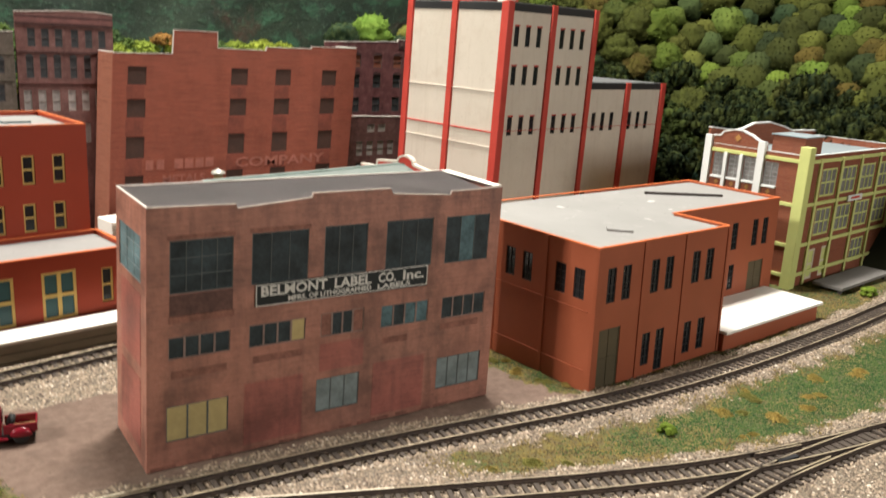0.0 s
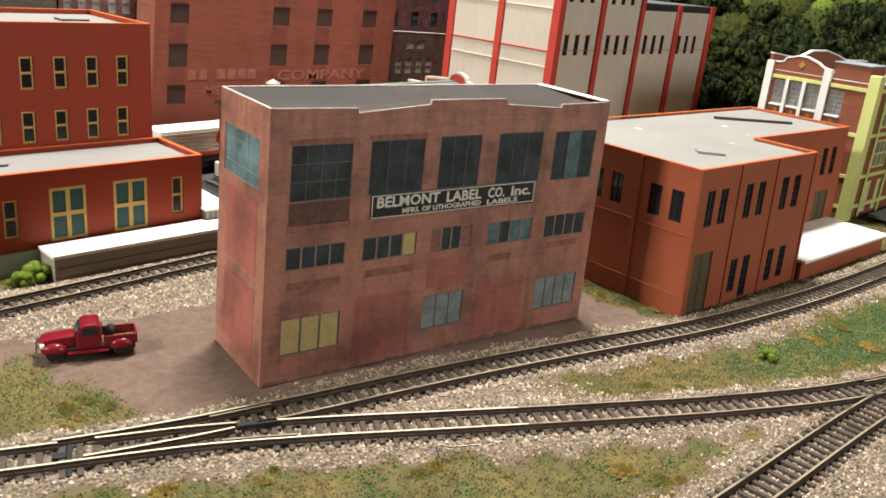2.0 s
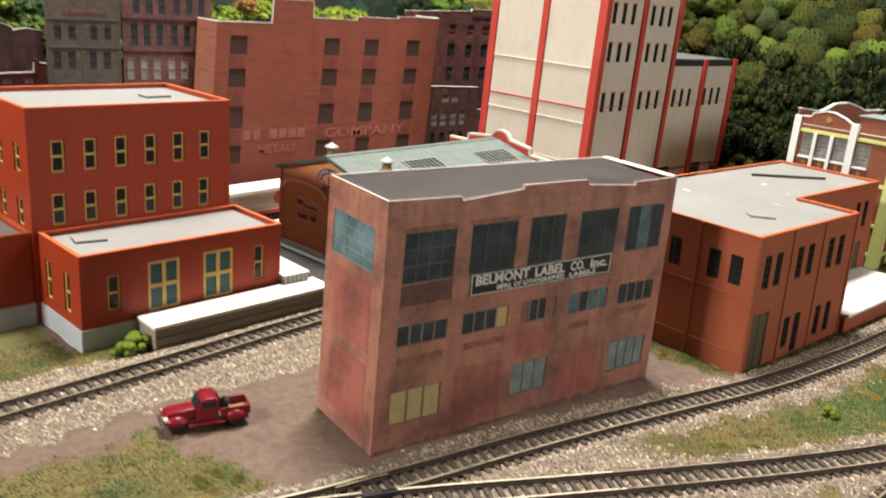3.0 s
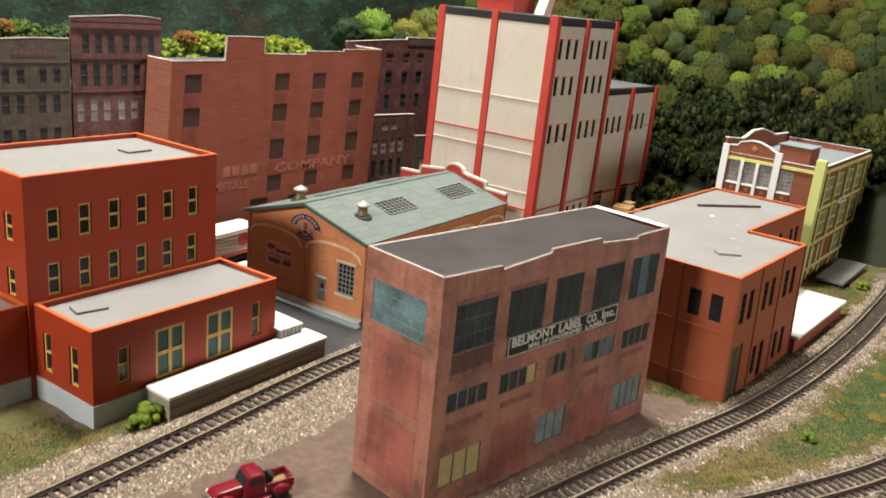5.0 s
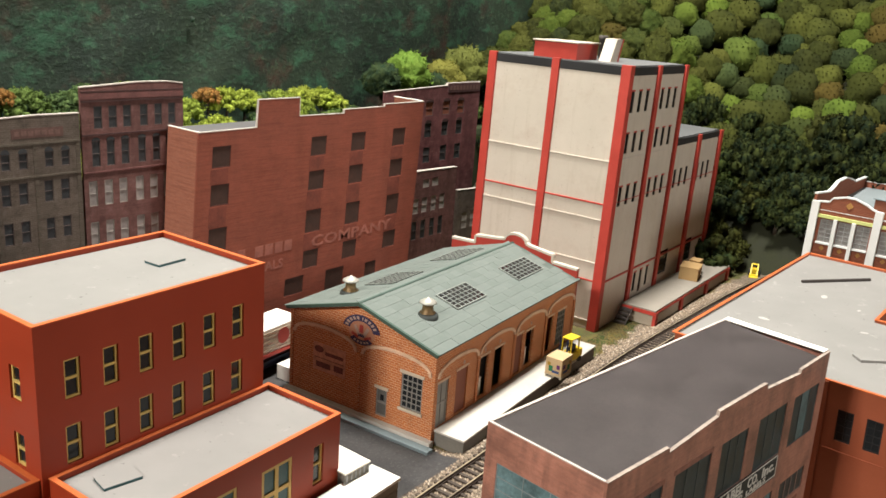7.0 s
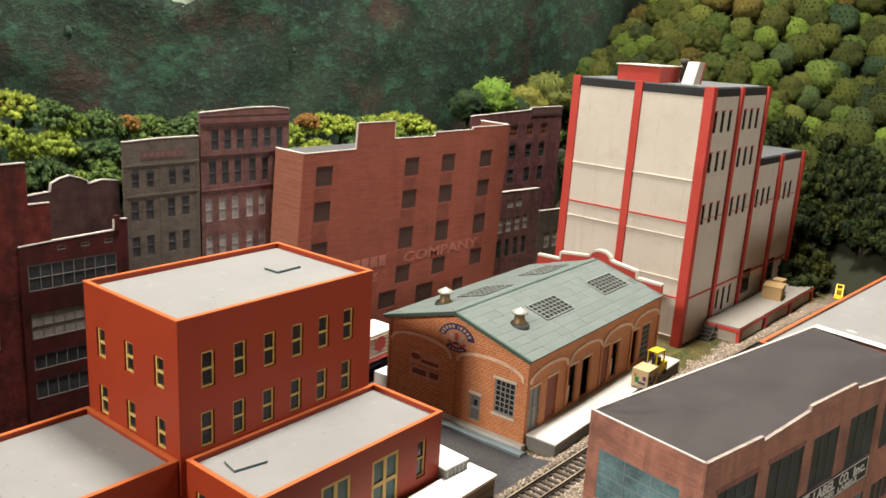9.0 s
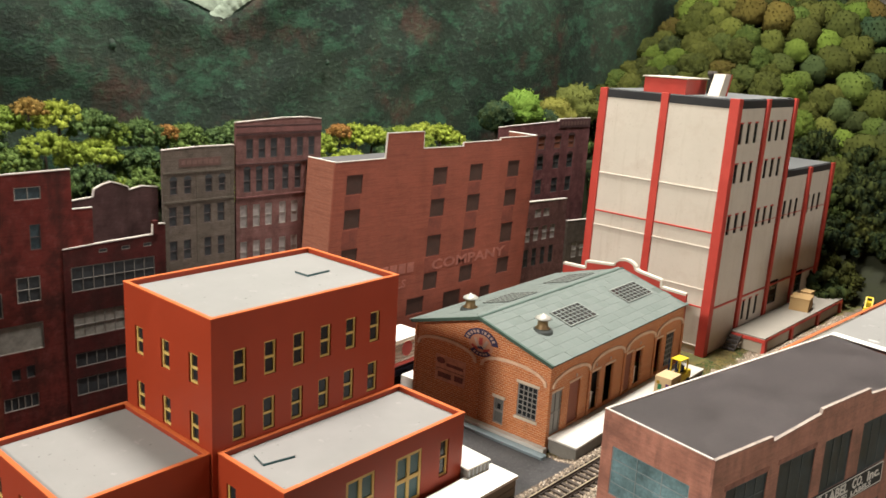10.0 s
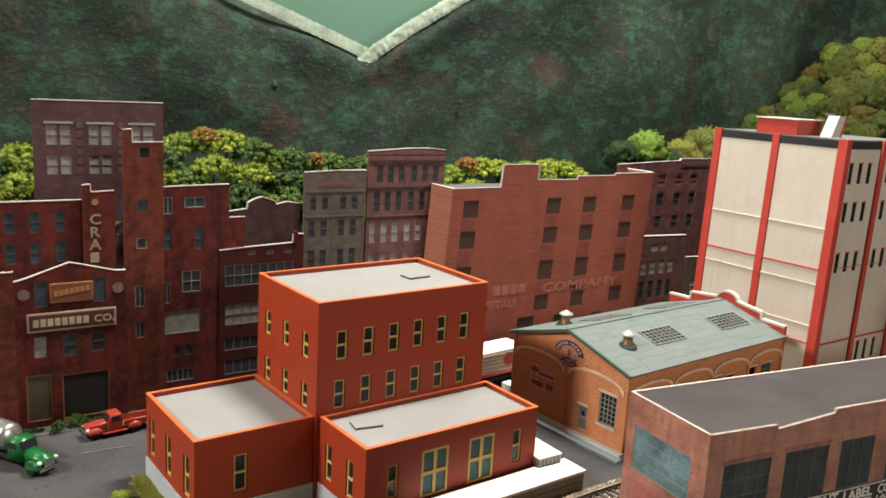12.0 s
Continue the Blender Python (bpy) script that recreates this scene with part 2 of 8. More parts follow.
def side(width, depth, which):
    """The pose of a wall of a block whose front-left corner is the origin: front (-y), left (-x), right (+x), back (+y)."""
    return {
        "front": pose(0, 0, 0),
        "left": pose(0, depth, 0, 0, 0, -90),
        "right": pose(width, 0, 0, 0, 0, 90),
        "back": pose(width, depth, 0, 0, 0, 180),
    }[which]


def frame_bars(x0, x1, z0, z1, y0, y1, edge, columns=1, rows=1, bar=0.0005):
    """A window frame with its glazing bars, cut from one piece."""
    holes = []
    wide, tall = x1 - x0 - 2 * edge, z1 - z0 - 2 * edge
    for i in range(columns):
        for k in range(rows):
            a, b = edge + wide * i / columns, edge + wide * (i + 1) / columns
            c, d = z0 + edge + tall * k / rows, z0 + edge + tall * (k + 1) / rows
            holes.append((a + bar / 2 * (i > 0), b - bar / 2 * (i < columns - 1), c + bar / 2 * (k > 0), d - bar / 2 * (k < rows - 1)))
    return wall(x1 - x0, z0, z1, holes, y1 - y0, pose(x0, y0, 0))


def text_mesh(words, height, material, parent, m, name="lettering", wide=1.0, depth=0.0001, shear=0.0):
    """Raised lettering with the built-in font; its lower left corner at the pose m, facing -y."""
    curve = bpy.data.curves.new(name, "FONT")
    curve.body, curve.size, curve.extrude, curve.shear = words, height * 1.4, depth, shear
    curve.resolution_u, curve.offset = 2, height * 0.035
    ob = bpy.data.objects.new(name, curve)
    scene.collection.objects.link(ob)
    bpy.context.view_layer.update()
    mesh = bpy.data.meshes.new_from_object(ob.evaluated_get(bpy.context.evaluated_depsgraph_get()))
    bpy.data.objects.remove(ob)
    mesh.transform(Matrix.Diagonal((wide, 1, 1, 1)))
    mesh.materials.clear()
    mesh.materials.append(material)
    lettering = new(name, mesh)
    lettering.parent = parent
    lettering.matrix_basis = m @ pose(0, 0, 0, 90)
    return lettering

# ---- the setting: baseboard, ground, tracks ----
TRACKS = {
    "near": [(-0.28, 0.570), (-0.10, 0.504), (0.06, 0.4445), (0.10, 0.4300), (0.126, 0.4205), (0.16, 0.4075), (0.21, 0.3835), (0.267, 0.3530), (0.342, 0.3135), (0.4225, 0.2730), (0.506, 0.2380), (0.63, 0.2035), (0.76, 0.178), (1.0, 0.150), (1.5, 0.12)],
    "siding": [(0.06, 0.4445), (0.11, 0.4295), (0.137, 0.4225), (0.163, 0.4165), (0.19, 0.4115), (0.225, 0.4050), (0.282, 0.3955), (0.346, 0.3832), (0.406, 0.3700), (0.50, 0.3485), (0.58, 0.3370), (0.66, 0.3295), (0.758, 0.3250), (0.872, 0.3240), (1.05, 0.329), (1.3, 0.350), (1.6, 0.39)],
    "crossing": [(-0.3, 0.240), (0.0, 0.228), (0.2, 0.223), (0.35, 0.222), (0.43, 0.222), (0.50, 0.2205), (0.56, 0.2145), (0.62, 0.2055), (0.70, 0.190)],
    "back": [(-0.4, 0.590), (-0.15, 0.595), (0.03, 0.6025), (0.15, 0.6115), (0.30, 0.626), (0.42, 0.6305), (0.55, 0.636), (0.70, 0.640), (0.85, 0.637), (1.05, 0.628), (1.3, 0.60)],
}
RAIL_Z = 0.0038


def smooth_path(points, step=0.004):
    """Points at even steps along a soft curve through the given ones."""
    p = np.array(points)
    p = np.vstack((2 * p[0] - p[1], p, 2 * p[-1] - p[-2]))
    fine = []
    for a, b, c, d in zip(p, p[1:], p[2:], p[3:]):
        for s in np.linspace(0, 1, 40, endpoint=False):
            fine.append(0.5 * (2 * b + (c - a) * s + (2 * a - 5 * b + 4 * c - d) * s**2 + (3 * b - a - 3 * c + d) * s**3))
    fine = np.array(fine + [p[-2]])
    along = np.r_[0, np.cumsum(np.hypot(*np.diff(fine, axis=0).T))]
    at = np.arange(0, along[-1], step)
    return np.column_stack([np.interp(at, along, fine[:, i]) for i in (0, 1)])


LINES = {name: smooth_path(points) for name, points in TRACKS.items()}


def away(x, y, name):
    """Distance from a track's middle line, for arrays of x and y."""
    line = LINES[name][::3]
    best = np.full(np.shape(x), 9.0)
    for px, py in line:
        best = np.minimum(best, (x - px) ** 2 + (y - py) ** 2)
    return np.sqrt(best)


def soft(value, low, high):
    return np.clip((value - low) / (high - low), 0, 1)


def ripple(x, y, size, seed=0.0):
    """Cheap smooth noise from -1 to 1, for arrays."""
    total = np.zeros(np.shape(x))
    for k in range(6):
        a, f = 1.1 + 2.4 * k + seed, (1 + 0.55 * k) / size
        total = total + np.sin(f * (x * math.cos(a) + y * math.sin(a)) * 6.28 + 1.7 * k + seed) / (1 + 0.35 * k)
    return total / 3.2


def line_y(x, name):
    line = LINES[name]
    return np.interp(x, line[:, 0], line[:, 1])


def zones(x, y):
    """Shares of ballast, grass and asphalt at a place; what is left is earth."""
    wob = ripple(x, y, 0.09) * 0.010 + ripple(x, y, 0.03, 2.0) * 0.006
    d = {name: away(x, y, name) for name in LINES}
    near, siding, back, crossing = d["near"], d["siding"], d["back"], d["crossing"]
    ballast = np.maximum(1 - soft(near + wob, 0.018, 0.034), 1 - soft(siding + wob, 0.016, 0.036))
    ballast = np.maximum(ballast, 1 - soft(crossing + wob, 0.02, 0.04))
    ballast = np.maximum(ballast, 1 - soft(back + wob, 0.030, 0.042))
    wedge = (y < line_y(x, "siding")) & (y > line_y(x, "near"))
    ballast = np.where(wedge & (x < 0.40), np.maximum(ballast, 1 - soft(x + 2 * wob, 0.33, 0.40)), ballast)
    ballast = np.where((y < line_y(x, "crossing")) & (y < 0.22), 1.0, ballast)
    ballast = np.where((y > 0.565 + wob) & (y < 0.65) & (x < 0.45), np.maximum(ballast, 0.9), ballast)
    asphalt = np.where((x < 0.402) & (y > 0.648) & ((x > 0.285) | (y > 0.842)), 1.0, 0.0)
    asphalt = np.where((x < 0.02) & (y > 0.70) & ((x < -0.002 + wob) | (y > 0.853 + wob)), 1.0, asphalt)
    asphalt = np.where((y > 0.845) & (x < 0.72) & (x > 0.02), 1.0, asphalt)
    grass = np.where(wedge & (x > 0.33), 1.0, 0.0)
    lower = (y < line_y(x, "near")) & (y > 0.22)
    grass = np.where(lower & (x < 0.42), 0.75 + 0.3 * ripple(x, y, 0.06, 4.0), grass)
    left = soft(0.150 + 2.5 * wob - x, 0.0, 0.03) * soft(y, 0.42, 0.44) * soft(0.555 + wob - y, 0.0, 0.03)
    grass = np.maximum(grass, 0.85 * left)
    yard = soft(0.662 + wob - y, -0.03, 0.02) * (y > 0.64) * (x < 0.18)
    grass = np.maximum(grass, yard)
    grass = np.where((x < 0.12) & (y > 0.64) & (y < 0.74), 0.9, grass)
    grass = np.where((x > 0.495 + wob) & (x < 0.53) & (y < 0.5) & (y > 0.36), 1.0, grass)
    grass = np.where((x > 0.402) & (y > 0.645) & (y < 0.95), 0.95, grass)
    grass = np.where((x > 0.52) & (y > 0.345) & (y < 0.60), 0.9, grass)
    grass = np.where(x > 1.0, np.maximum(grass, 0.8), grass)
    grass = np.where((y > 0.74) & (x < 0.03) & (y < 0.87), 1.0, grass)
    ballast = ballast * (1 - asphalt)
    grass = np.clip(grass, 0, 1) * (1 - asphalt) * (1 - ballast)
    return ballast, grass, asphalt, d


def ground_height(x, y, d, asphalt):
    near = np.minimum(np.minimum(d["near"], d["siding"]), np.minimum(d["back"], d["crossing"]))
    bed = 0.0031 * (1 - soft(near, 0.019, 0.034)) - 0.0013 * (1 - soft(near, 0.0135, 0.0160))
    rough = (ripple(x, y, 0.05, 1.0) * 0.0012 + ripple(x, y, 0.012, 3.0) * 0.0004) * (1 - asphalt) * soft(near, 0.018, 0.04)
    return bed + rough - 0.0005


xs = np.concatenate((np.arange(-1.2, -0.12, 0.03), np.arange(-0.12, 1.1, 0.005), np.arange(1.1, 2.35, 0.03)))
ys = np.concatenate((np.arange(-0.3, 0.12, 0.03), np.arange(0.12, 0.9, 0.005), np.arange(0.9, 1.30, 0.02)))
gx, gy = np.meshgrid(xs, ys)
ballast, grass, asphalt, dist = zones(gx, gy)
gz = ground_height(gx, gy, dist, asphalt)
nx, ny = len(xs), len(ys)
idx = np.arange(nx * ny).reshape(ny, nx)
quads = np.stack((idx[:-1, :-1], idx[:-1, 1:], idx[1:, 1:], idx[1:, :-1]), -1).reshape(-1, 4)
mesh = bpy.data.meshes.new("ground")
mesh.from_pydata(np.column_stack((gx.ravel(), gy.ravel(), gz.ravel())).tolist(), [], quads.tolist())
for key, values in (("ballast", ballast), ("grass", grass), ("asphalt", asphalt)):
    layer = mesh.attributes.new(key, "FLOAT", "POINT")
    layer.data.foreach_set("value", values.ravel().astype(np.float32))
mesh.shade_smooth()


def ground_material():
    n = Nodes("ground_cover")
    fine, mid, broad = n.noise(900, 3), n.noise(160, 4), n.noise(22, 5)
    earth = n.mix(n.step(mid, 0.3, 0.7), (0.106, 0.068, 0.051), (0.155, 0.104, 0.079))
    earth = n.mix(n.math("MULTIPLY", n.step(fine, 0.6, 0.75), 0.5), earth, (0.05, 0.03, 0.025))
    earth = n.mix(n.math("MULTIPLY", n.step(n.noise(34, 5, 0.7), 0.48, 0.66), 0.55), earth, (0.075, 0.05, 0.038))
    earth = n.mix(n.math("MULTIPLY", n.step(n.noise(1.0, 4, 0.6, (30, 160, 1)), 0.54, 0.68), 0.35), earth, (0.17, 0.118, 0.09))
    stone = n.mix(n.step(fine, 0.35, 0.65), (0.065, 0.048, 0.034), (0.24, 0.19, 0.14))
    green = n.mix(n.step(broad, 0.4, 0.6), (0.055, 0.085, 0.02), (0.15, 0.12, 0.035))
    green = n.mix(n.step(mid, 0.35, 0.7), green, (0.085, 0.06, 0.03))
    tar = n.mix(n.step(broad, 0.3, 0.7), (0.04, 0.038, 0.039), (0.062, 0.058, 0.056))
    tar = n.mix(n.math("MULTIPLY", n.step(n.noise(420, 3, 0.7), 0.55, 0.70), 0.55), tar, (0.105, 0.098, 0.092))
    tar = n.mix(n.math("MULTIPLY", n.step(n.noise(60, 4, 0.7), 0.58, 0.70), 0.5), tar, (0.024, 0.022, 0.022))
    edge = n.math("ADD", n.attribute("grass"), n.math("MULTIPLY", n.math("SUBTRACT", mid, 0.5), 0.9))
    c = n.mix(n.step(edge, 0.35, 0.6), earth, green)
    edge = n.math("ADD", n.attribute("ballast"), n.math("MULTIPLY", n.math("SUBTRACT", mid, 0.5), 0.7))
    c = n.mix(n.step(edge, 0.35, 0.6), c, stone)
    c = n.mix(n.attribute("asphalt"), c, tar)
    n.bump(fine, 0.5, 0.0006)
    return n.done(c, 0.92, specular=0.3)


ground = part("ground", mesh, ground_material(), None)
tagged(ground, "model railway ground of brown earth, ballast, grass and asphalt", "ground", kind="structure")


def rail_mesh(line, shift, z):
    """A rail of foot, web and head, swept along a line at a sideways shift."""
    t = np.gradient(line, axis=0)
    t /= np.linalg.norm(t, axis=1)[:, None]
    side_way = np.column_stack((-t[:, 1], t[:, 0]))
    outline = [(-0.0012, -0.0008), (0.0012, -0.0008), (0.0012, 0.0004), (0.0004, 0.0007), (0.0004, 0.0017), (0.0006, 0.0019), (0.0006, 0.0025), (-0.0006, 0.0025), (-0.0006, 0.0019), (-0.0004, 0.0017), (-0.0004, 0.0007), (-0.0012, 0.0004)]
    n = len(outline)
    verts = []
    for p, s in zip(line, side_way):
        for o, h in outline:
            verts.append((*(p + s * (shift + o)), z + h))
    faces = [(i * n + k, i * n + (k + 1) % n, (i + 1) * n + (k + 1) % n, (i + 1) * n + k) for i in range(len(line) - 1) for k in range(n)]
    faces += [tuple(range(n))[::-1], tuple((len(line) - 1) * n + k for k in range(n))]
    made = bpy.data.meshes.new("rail")
    made.from_pydata(verts, [], faces)
    return made


def rail_material(name, shine, low, high):
    """Dark painted rail sides with a worn, shining head."""
    n = Nodes(name)
    geo = n.add("ShaderNodeNewGeometry")
    sep = n.add("ShaderNodeSeparateXYZ")
    n.join(geo.outputs["Normal"], sep.inputs[0])
    place = n.add("ShaderNodeSeparateXYZ")
    n.join(n.coord, place.inputs[0])
    top = n.math("MULTIPLY", n.step(sep.outputs[2], 0.8, 0.95), n.step(place.outputs[2], RAIL_Z + 0.0020, RAIL_Z + 0.0023))
    worn = n.math("MULTIPLY", top, n.step(n.noise(30, 4), low, high))
    c = n.mix(worn, n.mix(n.step(n.noise(300, 3), 0.3, 0.7), (0.035, 0.026, 0.022), (0.075, 0.05, 0.038)), shine)
    n.done(c, n.ramp(worn, (0.0, (0.7,) * 3), (1.0, (0.35,) * 3)))
    n.join(n.math("MULTIPLY", worn, 0.3), n.bsdf.inputs["Metallic"])
    return n.mat


M["rail"] = rail_material("weathered_rail", (0.38, 0.31, 0.21), 0.28, 0.55)
M["bright_rail"] = rail_material("bright_rail", (0.76, 0.66, 0.50), 0.0, 0.3)
tie = Nodes("tie_plastic")
M["tie"] = tie.done(tie.mix(tie.random(), tie.mix(tie.step(tie.noise(500, 3), 0.3, 0.7), (0.030, 0.023, 0.019), (0.095, 0.072, 0.056)), (0.060, 0.046, 0.036)), 0.85)
TIE = bpy.data.meshes.new("tie")
bm = boxed(-0.0014, 0.0014, -0.0142, 0.0142, -0.002, 0.0008, bevel=0.0002)
bm.to_mesh(TIE)
bm.free()
GAUGE = 0.0170


def track(name, label, start=0.0, stop=9.0, metal="rail"):
    line = LINES[name]
    inside = np.flatnonzero((line[:, 0] >= start) & (line[:, 0] <= stop))
    line = line[inside[0] : inside[-1] + 2]
    t = thing("railway_track", pose(0, 0, 0), label, "track", "tracks", "structure")
    for shift in (-GAUGE / 2, GAUGE / 2):
        part("rail", rail_mesh(line, shift, RAIL_Z), M[metal], t)
    along = np.r_[0, np.cumsum(np.hypot(*np.diff(line, axis=0).T))]
    return t, line, along


def lay_ties(t, line, along, spacing=0.0074):
    way = np.gradient(line, axis=0)
    for s in np.arange(0.002, along[-1], spacing):
        x, y = (np.interp(s, along, line[:, i]) for i in (0, 1))
        a = math.degrees(math.atan2(np.interp(s, along, way[:, 1]), np.interp(s, along, way[:, 0])))
        part("tie", TIE, M["tie"], t, m=pose(x, y, RAIL_Z - 0.0013 + random.uniform(-0.0002, 0.0002), 0, 0, a + random.uniform(-1, 1)))


LAID = [
    track("near", "dark weathered model railway track on pale ballast", 0.302, 1.3),
    track("near", "short track with bright rails beyond the turnout", 0.186, 0.302, "bright_rail"),
    track("near", "track with bright rails running up to the turnout", -0.25, 0.098, "bright_rail"),
    track("siding", "curved siding track running past the brick factory", 0.186, 1.5),
    track("crossing", "dark siding track joining the nearest line", -0.2, 0.62),
    track("back", "siding track behind the brick factory on ballast", -0.3, 1.2),
]
# turnout: four bright lead rails, frog, throw bar and guard rails
turnout = thing("turnout", pose(0, 0, 0), "model railway turnout with black plastic frog and bright point rails", "turnout")
M["black_plastic"] = painted("black_plastic", (0.02, 0.02, 0.022), 0.5, 0.3)


def stretch(name, start, stop):
    line = LINES[name]
    return line[(line[:, 0] >= start) & (line[:, 0] <= stop)]


for name, shift, start, stop in (("siding", GAUGE / 2, 0.096, 0.190), ("near", -GAUGE / 2, 0.096, 0.190), ("siding", -GAUGE / 2, 0.106, 0.178), ("near", GAUGE / 2, 0.112, 0.176)):
    part("lead_rail", rail_mesh(stretch(name, start, stop), shift, RAIL_Z + 0.0001), M["bright_rail"], turnout, "bright bare metal rail of the turnout")
part("frog", prism([(-0.006, RAIL_Z), (0.014, RAIL_Z), (0.014, RAIL_Z + 0.0025), (-0.006, RAIL_Z + 0.0025)], -0.0016, 0.0016, pose(0.182, 0.4050, 0, 0, 0, -19)), M["black_plastic"], turnout, "black plastic frog")
part("throw_bar", boxed(-0.0012, 0.0012, -0.016, 0.016, RAIL_Z - 0.0018, RAIL_Z - 0.0002, bevel=0.0003, m=pose(0.104, 0.4290, 0, 0, 0, -20)), M["black_plastic"], turnout)
part("throw_box", boxed(-0.003, 0.003, -0.0022, 0.0022, RAIL_Z - 0.0018, RAIL_Z + 0.0004, bevel=0.0005, m=pose(0.100, 0.4310, 0, 0, 0, -20)), M["black_plastic"], turnout)
part("guard_rail", rail_mesh(stretch("near", 0.165, 0.200), -GAUGE / 2 + 0.0026, RAIL_Z), M["rail"], turnout)
part("guard_rail", rail_mesh(stretch("siding", 0.165, 0.200), GAUGE / 2 - 0.0026, RAIL_Z), M["rail"], turnout)
LONG_TIE = bpy.data.meshes.new("long_tie")
bm = boxed(-0.0014, 0.0014, -0.0165, 0.0195, -0.002, 0.0008, bevel=0.0002)
bm.to_mesh(LONG_TIE)
bm.free()
for k in range(12):
    lx, ly = 0.101 + 0.0072 * k, float(line_y(0.101 + 0.0072 * k, "near"))
    part("tie", LONG_TIE, M["tie"], turnout, m=pose(lx, ly + 0.0005 * k, RAIL_Z - 0.0013, 0, 0, -19))
# second turnout where the crossing track joins
second = thing("turnout", pose(0, 0, 0), "dark turnout where two tracks join", "turnout")
part("frog", prism([(-0.006, RAIL_Z), (0.012, RAIL_Z), (0.012, RAIL_Z + 0.0025), (-0.006, RAIL_Z + 0.0025)], -0.0016, 0.0016, pose(0.530, 0.2250, 0, 0, 0, -12)), M["black_plastic"], second, "black plastic frog")
part("guard_rail", rail_mesh(stretch("near", 0.515, 0.560), GAUGE / 2 - 0.0026, RAIL_Z), M["rail"], second)
part("guard_rail", rail_mesh(stretch("crossing", 0.515, 0.560), -GAUGE / 2 + 0.0026, RAIL_Z), M["rail"], second)

# ---- buildings ----
def window(parent, x0, x1, z0, z1, m, material, columns=1, rows=2, edge=0.0009, bar=0.0007, recess=0.0006, depth=0.0012, glass=None, name="window"):
    """A framed window in a hole of a wall: frame with bars, and a pane behind it."""
    w = part(name, frame_bars(x0, x1, z0, z1, recess, recess + depth, edge, columns, rows, bar), material, parent, m=m)
    part("pane", boxed(x0 + edge * 0.5, x1 - edge * 0.5, recess + depth * 0.55, recess + depth * 0.85, z0 + edge * 0.5, z1 - edge * 0.5), glass or M["dark_glass"], w)
    return w


def block(parent, x, y, width, depth, z0, z1, wall_mat, roof_mat, cap_mat, holes, thick=0.0022, lip=0.0035, cap=0.0028, open_sides=(), cap_rise=0.0006, roof_name="roof", caps=("front", "back", "left", "right")):
    """Four walls with holes, a roof sunk behind a parapet, and a coping round it. holes: side -> list of (u0, u1, z0, z1)."""
    at = pose(x, y, 0)
    poses = {}
    for which in ("front", "left", "right", "back"):
        along = width if which in ("front", "back") else depth
        m = at @ side(width, depth, which)
        poses[which] = m
        if which in open_sides:
            continue
        inset = 0 if which in ("front", "back") else thick
        bm = wall(along - 2 * inset, z0, z1, [(a - inset, b - inset, c, d) for a, b, c, d in holes.get(which, [])], thick)
        part("wall", bm, wall_mat, parent, m=m @ pose(inset, 0, 0))
    part(roof_name, boxed(x + thick, x + width - thick, y + thick, y + depth - thick, z1 - lip - 0.002, z1 - lip), roof_mat, parent)
    bm = bmesh.new()
    c = cap
    o = 0.0004
    for which, bounds in (("front", (x - o, x + width + o, y - o, y + c)), ("back", (x - o, x + width + o, y + depth - c, y + depth + o)), ("left", (x - o, x + c, y + c, y + depth - c)), ("right", (x + width - c, x + width + o, y + c, y + depth - c))):
        if which in caps:
            box(bm, *bounds, z1, z1 + cap_rise)
    part("coping", bm, cap_mat, parent)
    return poses


# --- the orange three-block factory with yellow windows
works = thing("factory_building", pose(0.0426, -0.0068, 0, 0, 0, 3.2), "bright orange three-block factory with yellow window frames and flat grey roofs", "building", "model buildings")
UP = [(0.0165 + 0.0241 * i, 0.0265 + 0.0241 * i, 0.1145, 0.1385) for i in range(6)]
LOW = [(0.0155 + 0.0241 * i, 0.0255 + 0.0241 * i, 0.0745, 0.0985) for i in range(6)]
SIDE_UP = [(0.107 - v - 0.0105, 0.107 - v, 0.1135, 0.1345) for v in (0.0154, 0.0492, 0.0828)]
SIDE_LOW = [(0.107 - v - 0.0105, 0.107 - v, 0.0725, 0.0935) for v in (0.0154, 0.0492, 0.0828)]
p = block(works, 0.1185, 0.7365, 0.1655, 0.107, 0.0, 0.1625, M["orange_wall"], M["grey_roof"], M["orange_cap"], {"front": UP + LOW, "left": SIDE_UP + SIDE_LOW})
for h in UP + LOW:
    window(works, *h, p["front"], M["yellow_frame"], 1, 2, 0.0014, 0.0016, 0.0014, 0.0020)
for h in SIDE_UP + SIDE_LOW:
    window(works, *h, p["left"], M["yellow_frame"], 1, 2, 0.0014, 0.0016, 0.0014, 0.0020)
FRONT = [(0.0195, 0.0290, 0.0265, 0.0535), (0.0500, 0.0755, 0.0200, 0.0585), (0.0955, 0.1215, 0.0200, 0.0585), (0.1415, 0.1510, 0.0270, 0.0560)]
LEFT = [(0.0685 - 0.0270, 0.0685 - 0.0170, 0.0235, 0.0535), (0.0685 - 0.0590, 0.0685 - 0.0490, 0.0235, 0.0535)]
p = block(works, 0.1225, 0.668, 0.1670, 0.0685, 0.0, 0.071, M["orange_wall"], M["grey_roof"], M["orange_cap"], {"front": FRONT, "left": LEFT})
